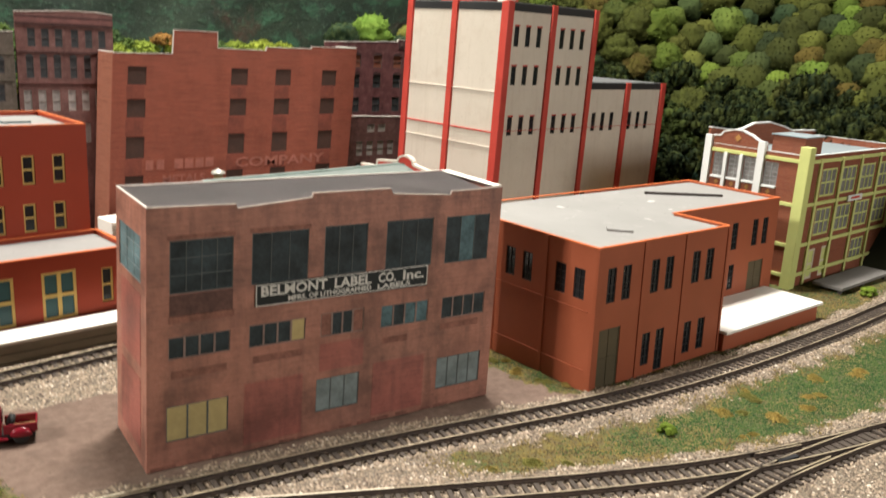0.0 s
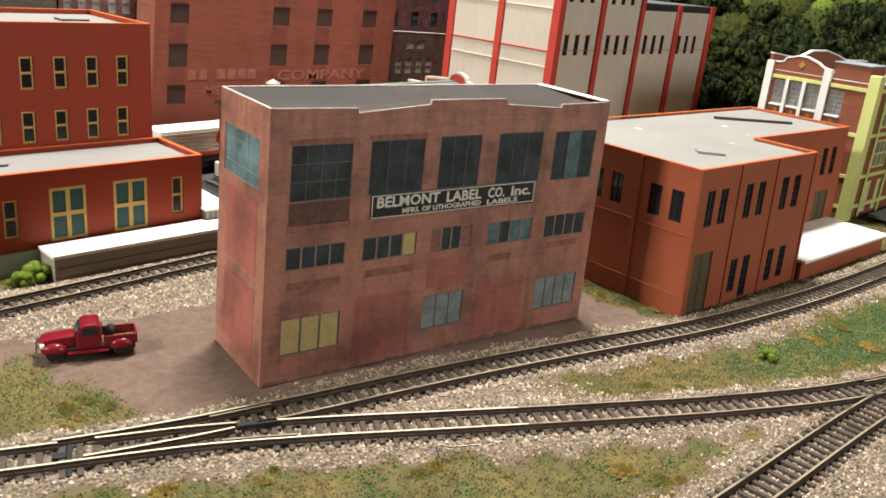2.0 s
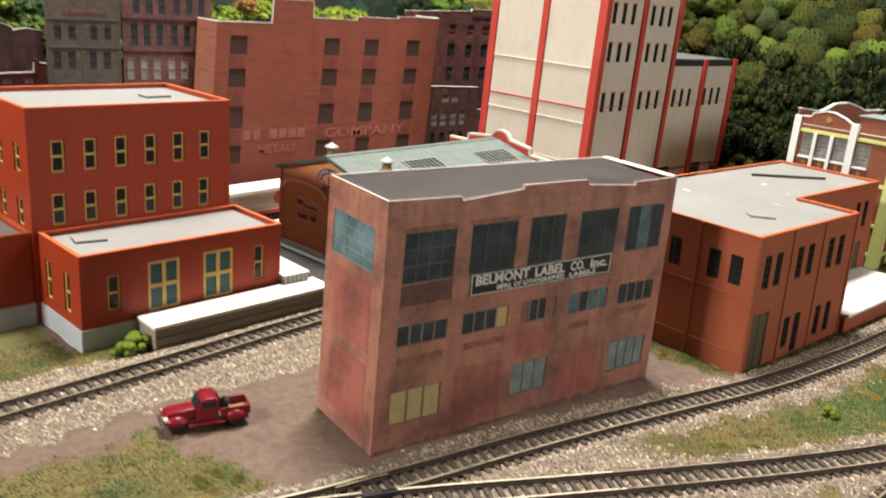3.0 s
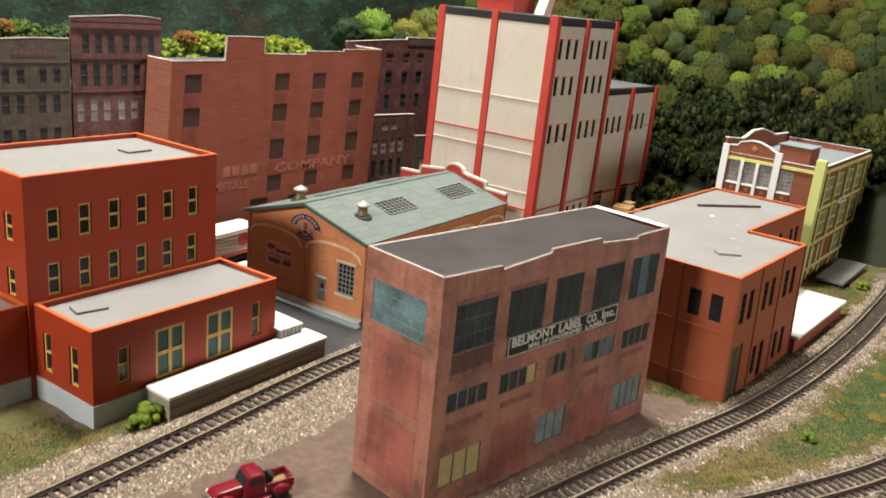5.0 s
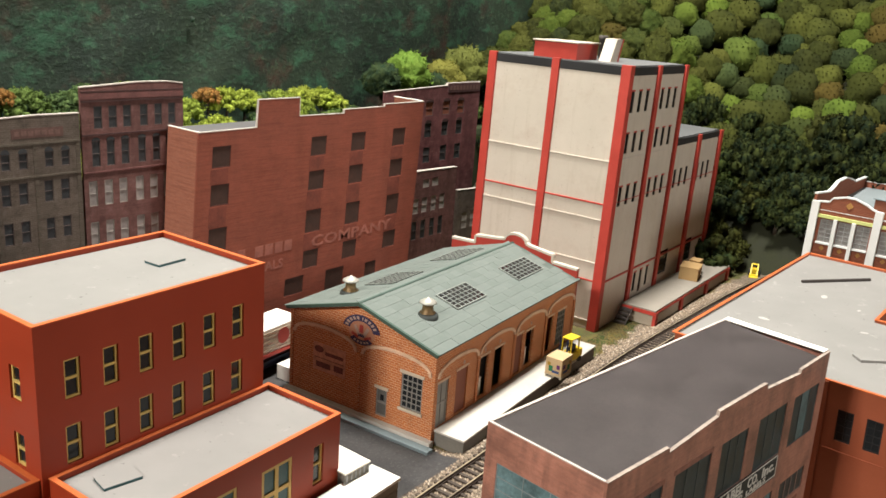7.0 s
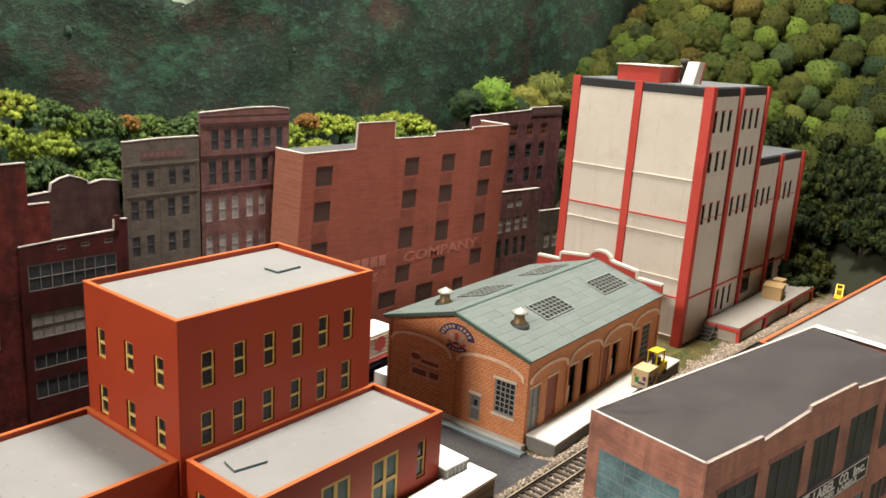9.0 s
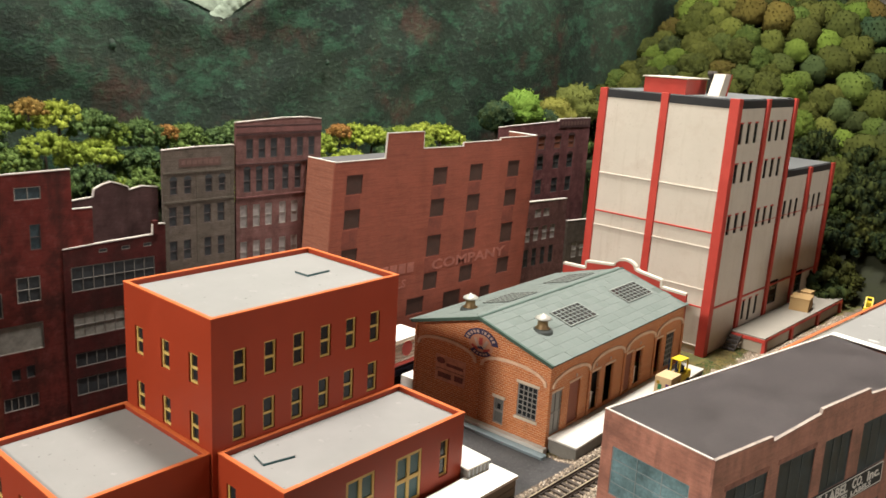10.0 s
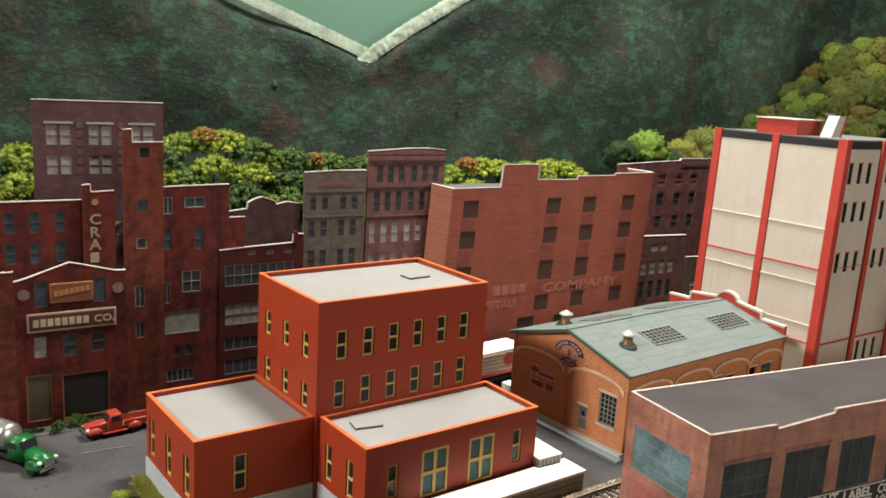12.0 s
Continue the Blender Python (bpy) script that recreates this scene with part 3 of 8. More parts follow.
for i, h in enumerate(FRONT):
    if i in (1, 2):
        door = part("door", frame_bars(*h, 0.0003, 0.0018, 0.0021, 2, 2, 0.003), M["yellow_frame"], works, "yellow framed double door with teal panels", m=p["front"])
        part("panel", boxed(h[0] + 0.001, h[1] - 0.001, 0.0012, 0.0016, h[2] + 0.001, h[3] - 0.001), M["teal_panel"], door)
    else:
        window(works, *h, p["front"], M["yellow_frame"], 1, 2, 0.0014, 0.0016, 0.0014, 0.0020)
for h in LEFT:
    window(works, *h, p["left"], M["yellow_frame"], 1, 2, 0.0014, 0.0016, 0.0014, 0.0020)
FRONT = [(0.0300, 0.0405, 0.0245, 0.0540)]
LEFT = [(0.107 - v - 0.012, 0.107 - v, 0.0215, 0.0545) for v in (0.0104, 0.0493, 0.0880)]
p = block(works, 0.023, 0.7385, 0.0950, 0.107, 0.0, 0.071, M["orange_wall"], M["grey_roof"], M["orange_cap"], {"front": FRONT, "left": LEFT})
for side_name, holes in (("front", FRONT), ("left", LEFT)):
    for h in holes:
        window(works, *h, p[side_name], M["yellow_frame"], 1, 2, 0.0014, 0.0016, 0.0014, 0.0020)
part("foundation", boxed(0.1215, 0.2905, 0.667, 0.7365, -0.003, 0.0165, bevel=0.0003), M["grey_base"], works, "pale grey foundation")
part("foundation", boxed(0.022, 0.1185, 0.7375, 0.8465, -0.003, 0.0165, bevel=0.0003), M["grey_base"], works, "pale grey foundation")
for x, y, a, z in ((0.2455, 0.792, 2, 0.1595), (0.150, 0.713, -12, 0.0680)):
    # the dark plate below the shifted lid draws the lid's shadow edge in colour
    hatch = part("roof_hatch", boxed(-0.011, 0.011, -0.0075, 0.0075, -0.0005, 0.0008, m=pose(x, y, z, 0, 0, a)), M["teal_panel"], works, "grey hatch plate with its shadow edge drawn as a dark rim")
    part("hatch_lid", boxed(-0.0112, 0.0112, -0.0072, 0.0078, 0.0008, 0.0012, m=pose(x, y, z, 0, 0, a)), M["grey_roof"], hatch)

# --- loading dock before it
dock = thing("loading_dock", pose(0.168, 0.6395, 0, 0, 0, 2.8) @ pose(-0.168, -0.640, 0), "long loading dock with white top and grey sides", "dock")
part("top", boxed(0.168, 0.328, 0.640, 0.6665, 0.0175, 0.0200, bevel=0.0003), M["dock_white"], dock, "white painted dock top")
for k in range(3):
    part("side_board", boxed(0.169, 0.327, 0.6412, 0.6660, -0.003 + 0.0068 * k, 0.0033 + 0.0068 * k, bevel=0.0003), M["dock_side"], dock)

M["olive_door"] = painted("olive_door", (0.085, 0.065, 0.035), 0.7, 0.25)
# --- terracotta L-shaped warehouse
ware = thing("warehouse", pose(0.5132, 0.3695, 0, 0, 0, -1.6), "terracotta L-shaped warehouse with grey flat roof and dark windows", "building", "model buildings")
WARE_FRONT = [(0.0125, 0.0225), (0.0300, 0.0400), (0.0650, 0.0750), (0.0835, 0.0935), (0.1195, 0.1300), (0.1390, 0.1495)]
FRONT = [(a, b, 0.0668, 0.0935) for a, b in WARE_FRONT] + [(0.0080, 0.0325, 0.0, 0.0470), (0.0610, 0.0710, 0.0085, 0.0350), (0.0785, 0.0890, 0.0010, 0.0355), (0.1165, 0.1265, 0.0075, 0.0345), (0.1360, 0.1460, 0.0075, 0.0345)]
LEFT = [(0.166 - v - 0.0105, 0.166 - v, 0.0685, 0.0915) for v in (0.0110, 0.0298, 0.0650, 0.0840)]
p = block(ware, 0, 0, 0.170, 0.166, 0.0, 0.1095, M["terra_wall"], M["grey_roof"], M["orange_cap"], {"front": FRONT, "left": LEFT}, cap=0.0022, lip=0.002, open_sides=("back", "right"), caps=("front", "back", "left"))
part("coping", boxed(0.1674, 0.1714, 0.0022, 0.0577, 0.1095, 0.1101), M["orange_cap"], ware)
part("roof", boxed(0.1678, 0.1734, 0.0577, 0.1640, 0.1055, 0.1075), M["grey_roof"], ware)
for h in FRONT:
    if h[2] == 0.0:
        part("door", frame_bars(*h, 0.0006, 0.0015, 0.0012, 2, 2, 0.0008), M["olive_door"], ware, "dull olive door", m=p["front"])
        part("door_leaf", boxed(h[0], h[1], 0.0010, 0.0018, h[2], h[3]), M["olive_door"], ware, "dull olive door leaf", m=p["front"])
    else:
        window(ware, *h, p["front"], M["black_trim"], 2, 4, 0.0009, 0.0005)
for h in LEFT:
    window(ware, *h, p["left"], M["black_trim"], 2, 4, 0.0009, 0.0005)
FRONT = [(0.1336, 0.1434, 0.0640, 0.0913), (0.1525, 0.1625, 0.0640, 0.0913), (0.0965, 0.1065, 0.0640, 0.0907), (0.0970, 0.1065, 0.0240, 0.0490), (0.1330, 0.1605, 0.0181, 0.0480)]
p = block(ware, 0.171, 0.0555, 0.180, 0.1105, 0.0, 0.1095, M["terra_wall"], M["grey_roof"], M["orange_cap"], {"front": FRONT}, cap=0.0022, lip=0.002, open_sides=("left",), caps=("front", "back", "right"))
for h in FRONT[:4]:
    window(ware, *h, p["front"], M["black_trim"], 2, 4, 0.0009, 0.0005)
d = part("door", frame_bars(*FRONT[4], 0.0006, 0.0015, 0.0012, 2, 3, 0.0008), M["olive_door"], ware, "dull olive loading door", m=p["front"])
part("door_leaf", boxed(FRONT[4][0], FRONT[4][1], 0.0010, 0.0018, FRONT[4][2], FRONT[4][3]), M["olive_door"], d)
part("wall", boxed(0.1678, 0.17, 0.0, 0.0555, 0, 0.1095), M["terra_wall"], ware)
for u in (0.0, 0.0535, 0.107, 0.1670):
    part("pilaster", boxed(u, u + 0.003, -0.0009, 0.0005, 0, 0.109, bevel=0.0002), M["terra_wall"], ware)
for v in (0.049, 0.105):
    part("pilaster", boxed(-0.0009, 0.0005, v, v + 0.003, 0, 0.109, bevel=0.0002), M["terra_wall"], ware)
for z in (0.0155, 0.0605):
    part("string_course", boxed(-0.0008, 0.0004, 0.006, 0.160, z, z + 0.0009), M["terra_wall"], ware)
part("platform", boxed(0.1706, 0.336, -0.0050, 0.0545, -0.002, 0.0155, bevel=0.0004), M["terra_wall"], ware, "terracotta loading platform")
part("platform_top", boxed(0.1703, 0.341, -0.0080, 0.0550, 0.0155, 0.0180, bevel=0.0005), M["dock_white"], ware, "white platform top")
M["dark_stick"] = painted("dark_stick", (0.06, 0.05, 0.045), 0.7, 0.3)
stick = thing("roof_beam", pose(0.787, 0.482, 0.1094, 0, 0, -36), "dark metal beam lying on the flat warehouse roof", "beam")
part("beam", boxed(-0.041, 0.041, -0.0012, 0.0012, -0.0016, 0.0008, bevel=0.0003), M["dark_stick"], stick)
hatch = thing("roof_plate", pose(0.589, 0.412, 0.1079, 0, 0, -48), "small grey plate lying on the flat warehouse roof", "plate")
part("plate", boxed(-0.0105, 0.0105, -0.006, 0.006, -0.0004, 0.0016, bevel=0.0002), M["grey_roof"], hatch)
for x, y, s in ((0.098, 0.128, 0.0055), (0.206, 0.109, 0.0060), (0.132, 0.057, 0.0040), (0.190, 0.075, 0.0030)):
    part("roof_patch", lathe([(s, -0.0002), (s * 0.8, 0.0003)], 7, pose(x, y, 0.1075, 0, 0, 900 * x) @ Matrix.Diagonal((1.0, 0.55, 1, 1))), painted("roof_scuff", (0.40, 0.38, 0.355), 0.9, 0.2), ware, "pale worn patch on the roof")

lean(ware, 0.028, 0.050)

# --- brick label factory of printed card
BEL = thing("label_factory", pose(0.2098, 0.4428, 0, 0, 0, -7.5), "weathered red-brown brick label factory with tall dark windows", "building", "model buildings")
BW, BD = 0.2410, 0.068
M["bel_glass"] = painted("bel_glass", (0.026, 0.038, 0.044), 0.45, 0.6, 500, 70, 0.05)
M["bel_glass_teal"] = painted("bel_glass_teal", (0.085, 0.15, 0.17), 0.45, 0.6, 500, 70, 0.05)
M["bel_glass_pale"] = painted("bel_glass_pale", (0.20, 0.24, 0.24), 0.6, 0.3, 400, 60, 0.05)
M["bel_blind"] = painted("bel_blind", (0.46, 0.36, 0.16), 0.7, 0.15, 400, 60, 0.05)
M["bel_glass_side"] = painted("bel_glass_side", (0.115, 0.185, 0.200), 0.45, 0.5, 500, 70, 0.05)
M["bel_bar_pale"] = painted("bel_bar_pale", (0.20, 0.235, 0.24), 0.7, 0.3)
M["bel_bar"] = painted("bel_bar", (0.24, 0.17, 0.15), 0.8, 0.3, 600, 120)
M["bel_mullion"] = painted("bel_mullion", (0.11, 0.12, 0.12), 0.7, 0.3)
TOPS = [(0.0125, 0.0490, 0.1035, 0.1340), (0.0600, 0.0960, 0.1035, 0.1345), (0.1065, 0.1365, 0.1035, 0.1350), (0.1500, 0.1855, 0.1030, 0.1350), (0.1960, 0.2320, 0.1025, 0.1345)]
MIDS = [(0.0120, 0.0480, 0.0655, 0.0785), (0.0593, 0.0957, 0.0650, 0.0790), (0.1060, 0.1365, 0.0645, 0.0798), (0.1490, 0.1855, 0.0640, 0.0790), (0.1965, 0.2325, 0.0635, 0.0788)]
LOWS = [(0.0110, 0.0475, 0.0160, 0.0375), (0.1045, 0.1350, 0.0150, 0.0370), (0.1955, 0.2325, 0.0130, 0.0355)]
bm = wall(BW, 0, 0.1485, TOPS + MIDS + LOWS, 0.0015)
part("wall", bm, M["bel_brick"], BEL)
# stepped parapet of the front
PARAPET = [(0, 0.1485), (BW, 0.1485), (BW, 0.1520), (0.1985, 0.1512), (0.1977, 0.1490), (0.1531, 0.1520), (0.1514, 0.1556), (0.0977, 0.1556), (0.0970, 0.1530), (0.0507, 0.1494), (0.0500, 0.1520), (0, 0.1528)]
part("parapet", prism(PARAPET, 0, 0.0015), M["bel_brick"], BEL)
EDGE = [PARAPET[i] for i in range(2, 12)]
bm = bmesh.new()
for (xa, za), (xb, zb) in zip(EDGE, EDGE[1:]):
    vs = [bm.verts.new(q) for q in ((xa, -0.0001, za), (xb, -0.0001, zb), (xb, 0.0017, zb), (xa, 0.0017, za))]
    us = [bm.verts.new((v.co.x, v.co.y, v.co.z + 0.0005)) for v in vs]
    for f in ((us[3], us[2], us[1], us[0]), (vs[0], vs[1], us[1], us[0]), (vs[2], vs[3], us[3], us[2])):
        bm.faces.new(f)
bmesh.ops.recalc_face_normals(bm, faces=bm.faces)
part("parapet_edge", bm, painted("torn_edge", (0.34, 0.27, 0.23), 0.9, 0.3, 500, 120), BEL, "pale torn card edge")
part("wall", wall(BD - 0.0015, 0, 0.1528, [(0.0075, 0.0560, 0.1080, 0.1350)], 0.0015), M["bel_brick"], BEL, m=pose(0, BD, 0, 0, 0, -90))
part("wall", wall(BD - 0.0015, 0, 0.1528, [], 0.0015), M["bel_brick"], BEL, m=pose(BW, 0.0015, 0, 0, 0, 90))
part("wall", wall(BW - 0.003, 0, 0.1528, [], 0.0015), M["bel_brick"], BEL, m=pose(BW - 0.0015, BD, 0, 0, 0, 180))
for bounds in ((0.0, 0.0012, 0.0015, BD), (BW - 0.0068, BW, 0.0015, BD), (0.0015, BW - 0.0068, BD - 0.0015, BD)):
    part("wall_edge", boxed(*bounds, 0.1528, 0.1534, bevel=0.0001), M["card_edge"] if bounds[0] < 0.1 else M["white_card"], BEL)
bm = bmesh.new()
quad = [bm.verts.new(q) for q in ((0.0015, 0.0017, 0.1492), (BW - 0.0068, 0.0017, 0.1492), (BW - 0.0068, BD - 0.0015, 0.1526), (0.0015, BD - 0.0015, 0.1526))]
bm.faces.new(quad)
bmesh.ops.solidify(bm, geom=bm.faces[:], thickness=0.0008)
part("roof", bm, M["bel_roof"], BEL, "dark grey felt roof")


def printed_window(h, glass, columns, rows=1, m=None, bar=0.0006, bar_mat="bel_mullion"):
    w = part("window", frame_bars(*h, 0.0004, 0.0010, 0.0006, columns, rows, bar), M[bar_mat], BEL, m=m or pose(0, 0, 0))
    for i in range(columns):
        a, b = h[0] + (h[1] - h[0]) * i / columns, h[0] + (h[1] - h[0]) * (i + 1) / columns
        g = glass[i % len(glass)] if isinstance(glass, (list, tuple)) else glass
        part("pane", boxed(a, b, 0.0007, 0.0010, h[2], h[3]), M[g], w)


for i, h in enumerate(TOPS):
    printed_window(h, "bel_glass" if i < 4 else ("bel_glass", "bel_glass_teal", "bel_glass"), 3 if i else 4, 1 if i else 3, None, 0.0004)
for i, (h, g) in enumerate(zip(MIDS, ("bel_glass", ("bel_glass", "bel_glass", "bel_glass", "bel_blind"), ("bel_dark", "bel_glass", "bel_glass", "bel_dark"), ("bel_glass_teal", "bel_glass", "bel_glass_teal"), "bel_glass"))):
    printed_window(h, g, 4, 1, None, 0.0012, "bel_bar")
printed_window(LOWS[0], "bel_blind", 3, 1, None, 0.0010)
printed_window(LOWS[1], ("bel_glass_pale", "bel_glass_pale", "bel_glass_pale"), 3, 1, None, 0.0006)
printed_window(LOWS[2], "bel_glass_pale", 4, 1, None, 0.0007)
printed_window((0.0075, 0.0560, 0.1080, 0.1350), "bel_glass_side", 3, 4, pose(0, BD, 0, 0, 0, -90), 0.0005, "bel_bar_pale")
for a, b, c, d in ((0.0572, 0.0950, 0.0040, 0.0430), (0.1450, 0.1845, 0.0040, 0.0410), (0.1060, 0.1370, 0.0420, 0.0600)):
    part("brick_panel", boxed(a, b, -0.0002, 0.0004, c, d), M["bel_red"], BEL, "redder brick infill panel")
for a, b, c, d in ((0.012, 0.056, 0.010, 0.052), (0.012, 0.056, 0.060, 0.102)):
    part("brick_panel", boxed(a, b, -0.0002, 0.0004, c, d), M["bel_red"], BEL, "redder brick infill panel", m=pose(0, BD, 0, 0, 0, -90))
for a, b, c in ((0.012, 0.050, 0.088), (0.062, 0.094, 0.0565), (0.151, 0.170, 0.0545), (0.196, 0.228, 0.0575), (0.0135, 0.046, 0.0555)):
    part("dark_patch", boxed(a, b, -0.00015, 0.0004, c - 0.0015, c + 0.0030), M["bel_dark"], BEL, "soot-dark patch of brick")
part("dark_patch", boxed(0.0125, 0.0490, -0.00015, 0.0004, 0.0905, 0.1030), M["bel_soot"], BEL, "soot-dark brick below the first tall window")
for h in TOPS[:2]:
    part("dark_patch", boxed(h[0] - 0.0015, h[1] + 0.001, -0.00015, 0.0004, h[3] + 0.0002, h[3] + 0.0030), M["bel_dark"], BEL, "soot-dark patch of brick")
sign = part("sign_board", prism([(0.0625, 0.0905), (0.1825, 0.0892), (0.1825, 0.1030), (0.0630, 0.1040)], -0.0008, 0.0), painted("sign_black", (0.014, 0.017, 0.018), 0.55, 0.3), BEL, "black sign board with white lettering")
M["sign_white"] = painted("sign_white", (0.62, 0.60, 0.56), 0.6, 0.1)
for bounds in ((0.0630, 0.1823, 0.1028, 0.1033), (0.0630, 0.1823, 0.0902, 0.0907), (0.0627, 0.0632, 0.0905, 0.1033), (0.1820, 0.1825, 0.0900, 0.1030)):
    part("sign_border", boxed(bounds[0], bounds[1], -0.0010, -0.0007, bounds[2], bounds[3]), M["sign_white"], sign)


def fitted_text(words, x0, x1, z, height, y=-0.0009):
    """Lettering stretched to run from x0 to x1 along the sign."""
    ob = text_mesh(words, height, M["sign_white"], sign, pose(x0, y, z))
    wide = max(v.co.x for v in ob.data.vertices) - min(v.co.x for v in ob.data.vertices)
    ob.data.transform(Matrix.Diagonal(((x1 - x0) / wide, 1, 1, 1)))


fitted_text("BELMONT", 0.0655, 0.1085, 0.0962, 0.0062)
fitted_text("LABEL", 0.1135, 0.1395, 0.0958, 0.0062)
fitted_text("CO.", 0.1450, 0.1580, 0.0956, 0.0062)
fitted_text("Inc.", 0.1630, 0.1790, 0.0954, 0.0062)
fitted_text("MFRS. OF LITHOGRAPHED", 0.0830, 0.1400, 0.0917, 0.0030)
fitted_text("LABELS", 0.1445, 0.1690, 0.0914, 0.0030)
base_dirt = random.Random(12)
u = 0.002
while u < BW - 0.012:
    wide = base_dirt.uniform(0.008, 0.022)
    part("dark_patch", boxed(u, min(u + wide, BW - 0.001), -0.00012, 0.0004, 0.0, base_dirt.uniform(0.0008, 0.0026)), M["bel_dark"], BEL, "soot-dark patch of brick")
    u += wide + base_dirt.uniform(0.001, 0.010)
lean(BEL, 0.040, 0.040)

# --- small brick works with arches and green shingle roof
ENG = thing("brick_workshop", pose(0.4055, 0.6805, 0, 0, 0, 4.5), "orange brick workshop with arched bays and green shingle roof", "building", "model buildings")
EL, EWID, EAVE, RIDGE = 0.262, 0.1535, 0.0795, 0.1015
HALF = EWID / 2
SIDE = [(0.0035, 0.0200, 0.0135, 0.0530), (0.0315, 0.0490, 0.0150, 0.0545), (0.0680, 0.0850, 0.0150, 0.0540), (0.0940, 0.1110, 0.0150, 0.0540), (0.1290, 0.1470, 0.0150, 0.0545), (0.1540, 0.1700, 0.0160, 0.0530), (0.1960, 0.2120, 0.0150, 0.0540), (0.2215, 0.2400, 0.0170, 0.0540)]
part("wall", wall(EL, 0, EAVE, SIDE, 0.003), M["engine_brick"], ENG)
GABLE = [(EWID - 0.0328, EWID - 0.0120, 0.0238, 0.0545), (EWID - 0.0575, EWID - 0.0465, 0.0085, 0.0330)]
left = pose(0, EWID, 0, 0, 0, -90)
part("wall", wall(EWID - 0.003, 0, EAVE, GABLE, 0.003), M["engine_brick"], ENG, m=left)
part("gable", prism([(0, EAVE), (EWID, EAVE), (HALF, RIDGE)], 0, 0.003, left), M["engine_brick"], ENG)
part("wall", wall(EL, 0, EAVE, [], 0.003), M["engine_brick"], ENG, m=pose(EL, EWID, 0, 0, 0, 180))
part("wall", wall(EWID - 0.006, 0, EAVE, [], 0.003), M["engine_brick"], ENG, m=pose(EL, 0.003, 0, 0, 0, 90))
# far gable rises as a stepped parapet with a round crest
crest = [(HALF - 0.0025 + 0.0130 * math.cos(a), 0.1045 + 0.0082 * math.sin(a)) for a in [math.pi * k / 10 for k in range(11)]]
STEP = [(0, 0.0), (EWID, 0.0), (EWID, 0.0925), (EWID - 0.030, 0.0930), (EWID - 0.030, 0.1010), (EWID - 0.058, 0.1035), *crest, (0.056, 0.1030), (0.0295, 0.0990), (0.0290, 0.0915), (0, 0.0900)]
far = pose(EL, 0, 0, 0, 0, 90)
part("end_wall", prism(STEP, -0.0005, 0.004, far), M["red_trim"], ENG, "red stepped end wall")
for (xa, za), (xb, zb) in zip(STEP[2:], STEP[3:]):
    long = math.hypot(xb - xa, zb - za)
    if long > 1e-5:
        part("coping_stone", boxed(0, long, -0.0012, 0.0048, -0.0012, 0.0012, m=far @ pose(xa, 0, za, 0, -math.degrees(math.atan2(zb - za, xb - xa)), 0)), M["cream_wall"], ENG, "cream coping of the stepped end wall")


def arch(x0, x1, spring, rise, proud=0.0014, band=0.0028, m=None, steps=12):
    """A raised segmental arch band over a bay."""
    c, half = (x0 + x1) / 2, (x1 - x0) / 2
    outer = [(c + half * math.cos(math.pi * k / steps), spring + rise * math.sin(math.pi * k / steps) ** 0.8) for k in range(steps + 1)]
    inner = [(c + (half - band) * math.cos(math.pi * k / steps), spring + (rise - band) * math.sin(math.pi * k / steps) ** 0.8) for k in range(steps, -1, -1)]
    bm = bmesh.new()
    for i in range(steps):
        quad = [outer[i], outer[i + 1], inner[steps - i - 1], inner[steps - i]]
        lo = [bm.verts.new((x, -proud, z)) for x, z in quad]
        hi = [bm.verts.new((x, 0.0005, z)) for x, z in quad]
        bm.faces.new(lo)
        for k in range(4):
            bm.faces.new((lo[(k + 1) % 4], lo[k], hi[k], hi[(k + 1) % 4]))
    bmesh.ops.remove_doubles(bm, verts=bm.verts, dist=0.00001)
    bmesh.ops.recalc_face_normals(bm, faces=bm.faces)
    if m is not None:
        bmesh.ops.transform(bm, matrix=m, verts=bm.verts)
    return bm


M["arch_stone"] = painted("arch_stone", (0.60, 0.41, 0.28), 0.8, 0.2, 700, 90, 0.3)
M["stone_sill"] = painted("stone_sill", (0.52, 0.44, 0.34), 0.8, 0.15)
M["grey_steel"] = painted("grey_steel", (0.22, 0.21, 0.19), 0.6, 0.15)
M["dark_steel"] = painted("dark_steel", (0.115, 0.115, 0.105), 0.6, 0.2)
for i in range(4):
    part("arch", arch(0.002 + 0.0645 * i, 0.0655 + 0.0645 * i, 0.058, 0.0120), M["arch_stone"], ENG)
    part("pier", boxed(0.0635 + 0.0645 * i, 0.0675 + 0.0645 * i, -0.0012, 0.0004, 0, 0.058, bevel=0.0002), M["engine_brick"], ENG)
for a, b in ((0.003, 0.0745), (0.079, 0.1505)):
    part("arch", arch(a, b, 0.0585, 0.0135, m=left), M["arch_stone"], ENG)
part("pier", boxed(0.0745, 0.079, -0.0012, 0.0004, 0, 0.0585, bevel=0.0002, m=left), M["engine_brick"], ENG)
for a in (0.0, EWID - 0.003):
    part("pier", boxed(a, a + 0.003, -0.0012, 0.0004, 0, EAVE - 0.001, bevel=0.0002, m=left), M["engine_brick"], ENG)
h = GABLE[0]
window(ENG, *h, left, M["grey_steel"], 4, 6, 0.0012, 0.0008, name="window")
part("sill", boxed(h[0] - 0.0015, h[1] + 0.0015, -0.0014, 0.001, h[2] - 0.0024, h[2], bevel=0.0002, m=left), M["stone_sill"], ENG)
part("lintel", boxed(h[0] - 0.0015, h[1] + 0.0015, -0.0010, 0.001, h[3], h[3] + 0.0026, bevel=0.0002, m=left), M["stone_sill"], ENG)
h = GABLE[1]
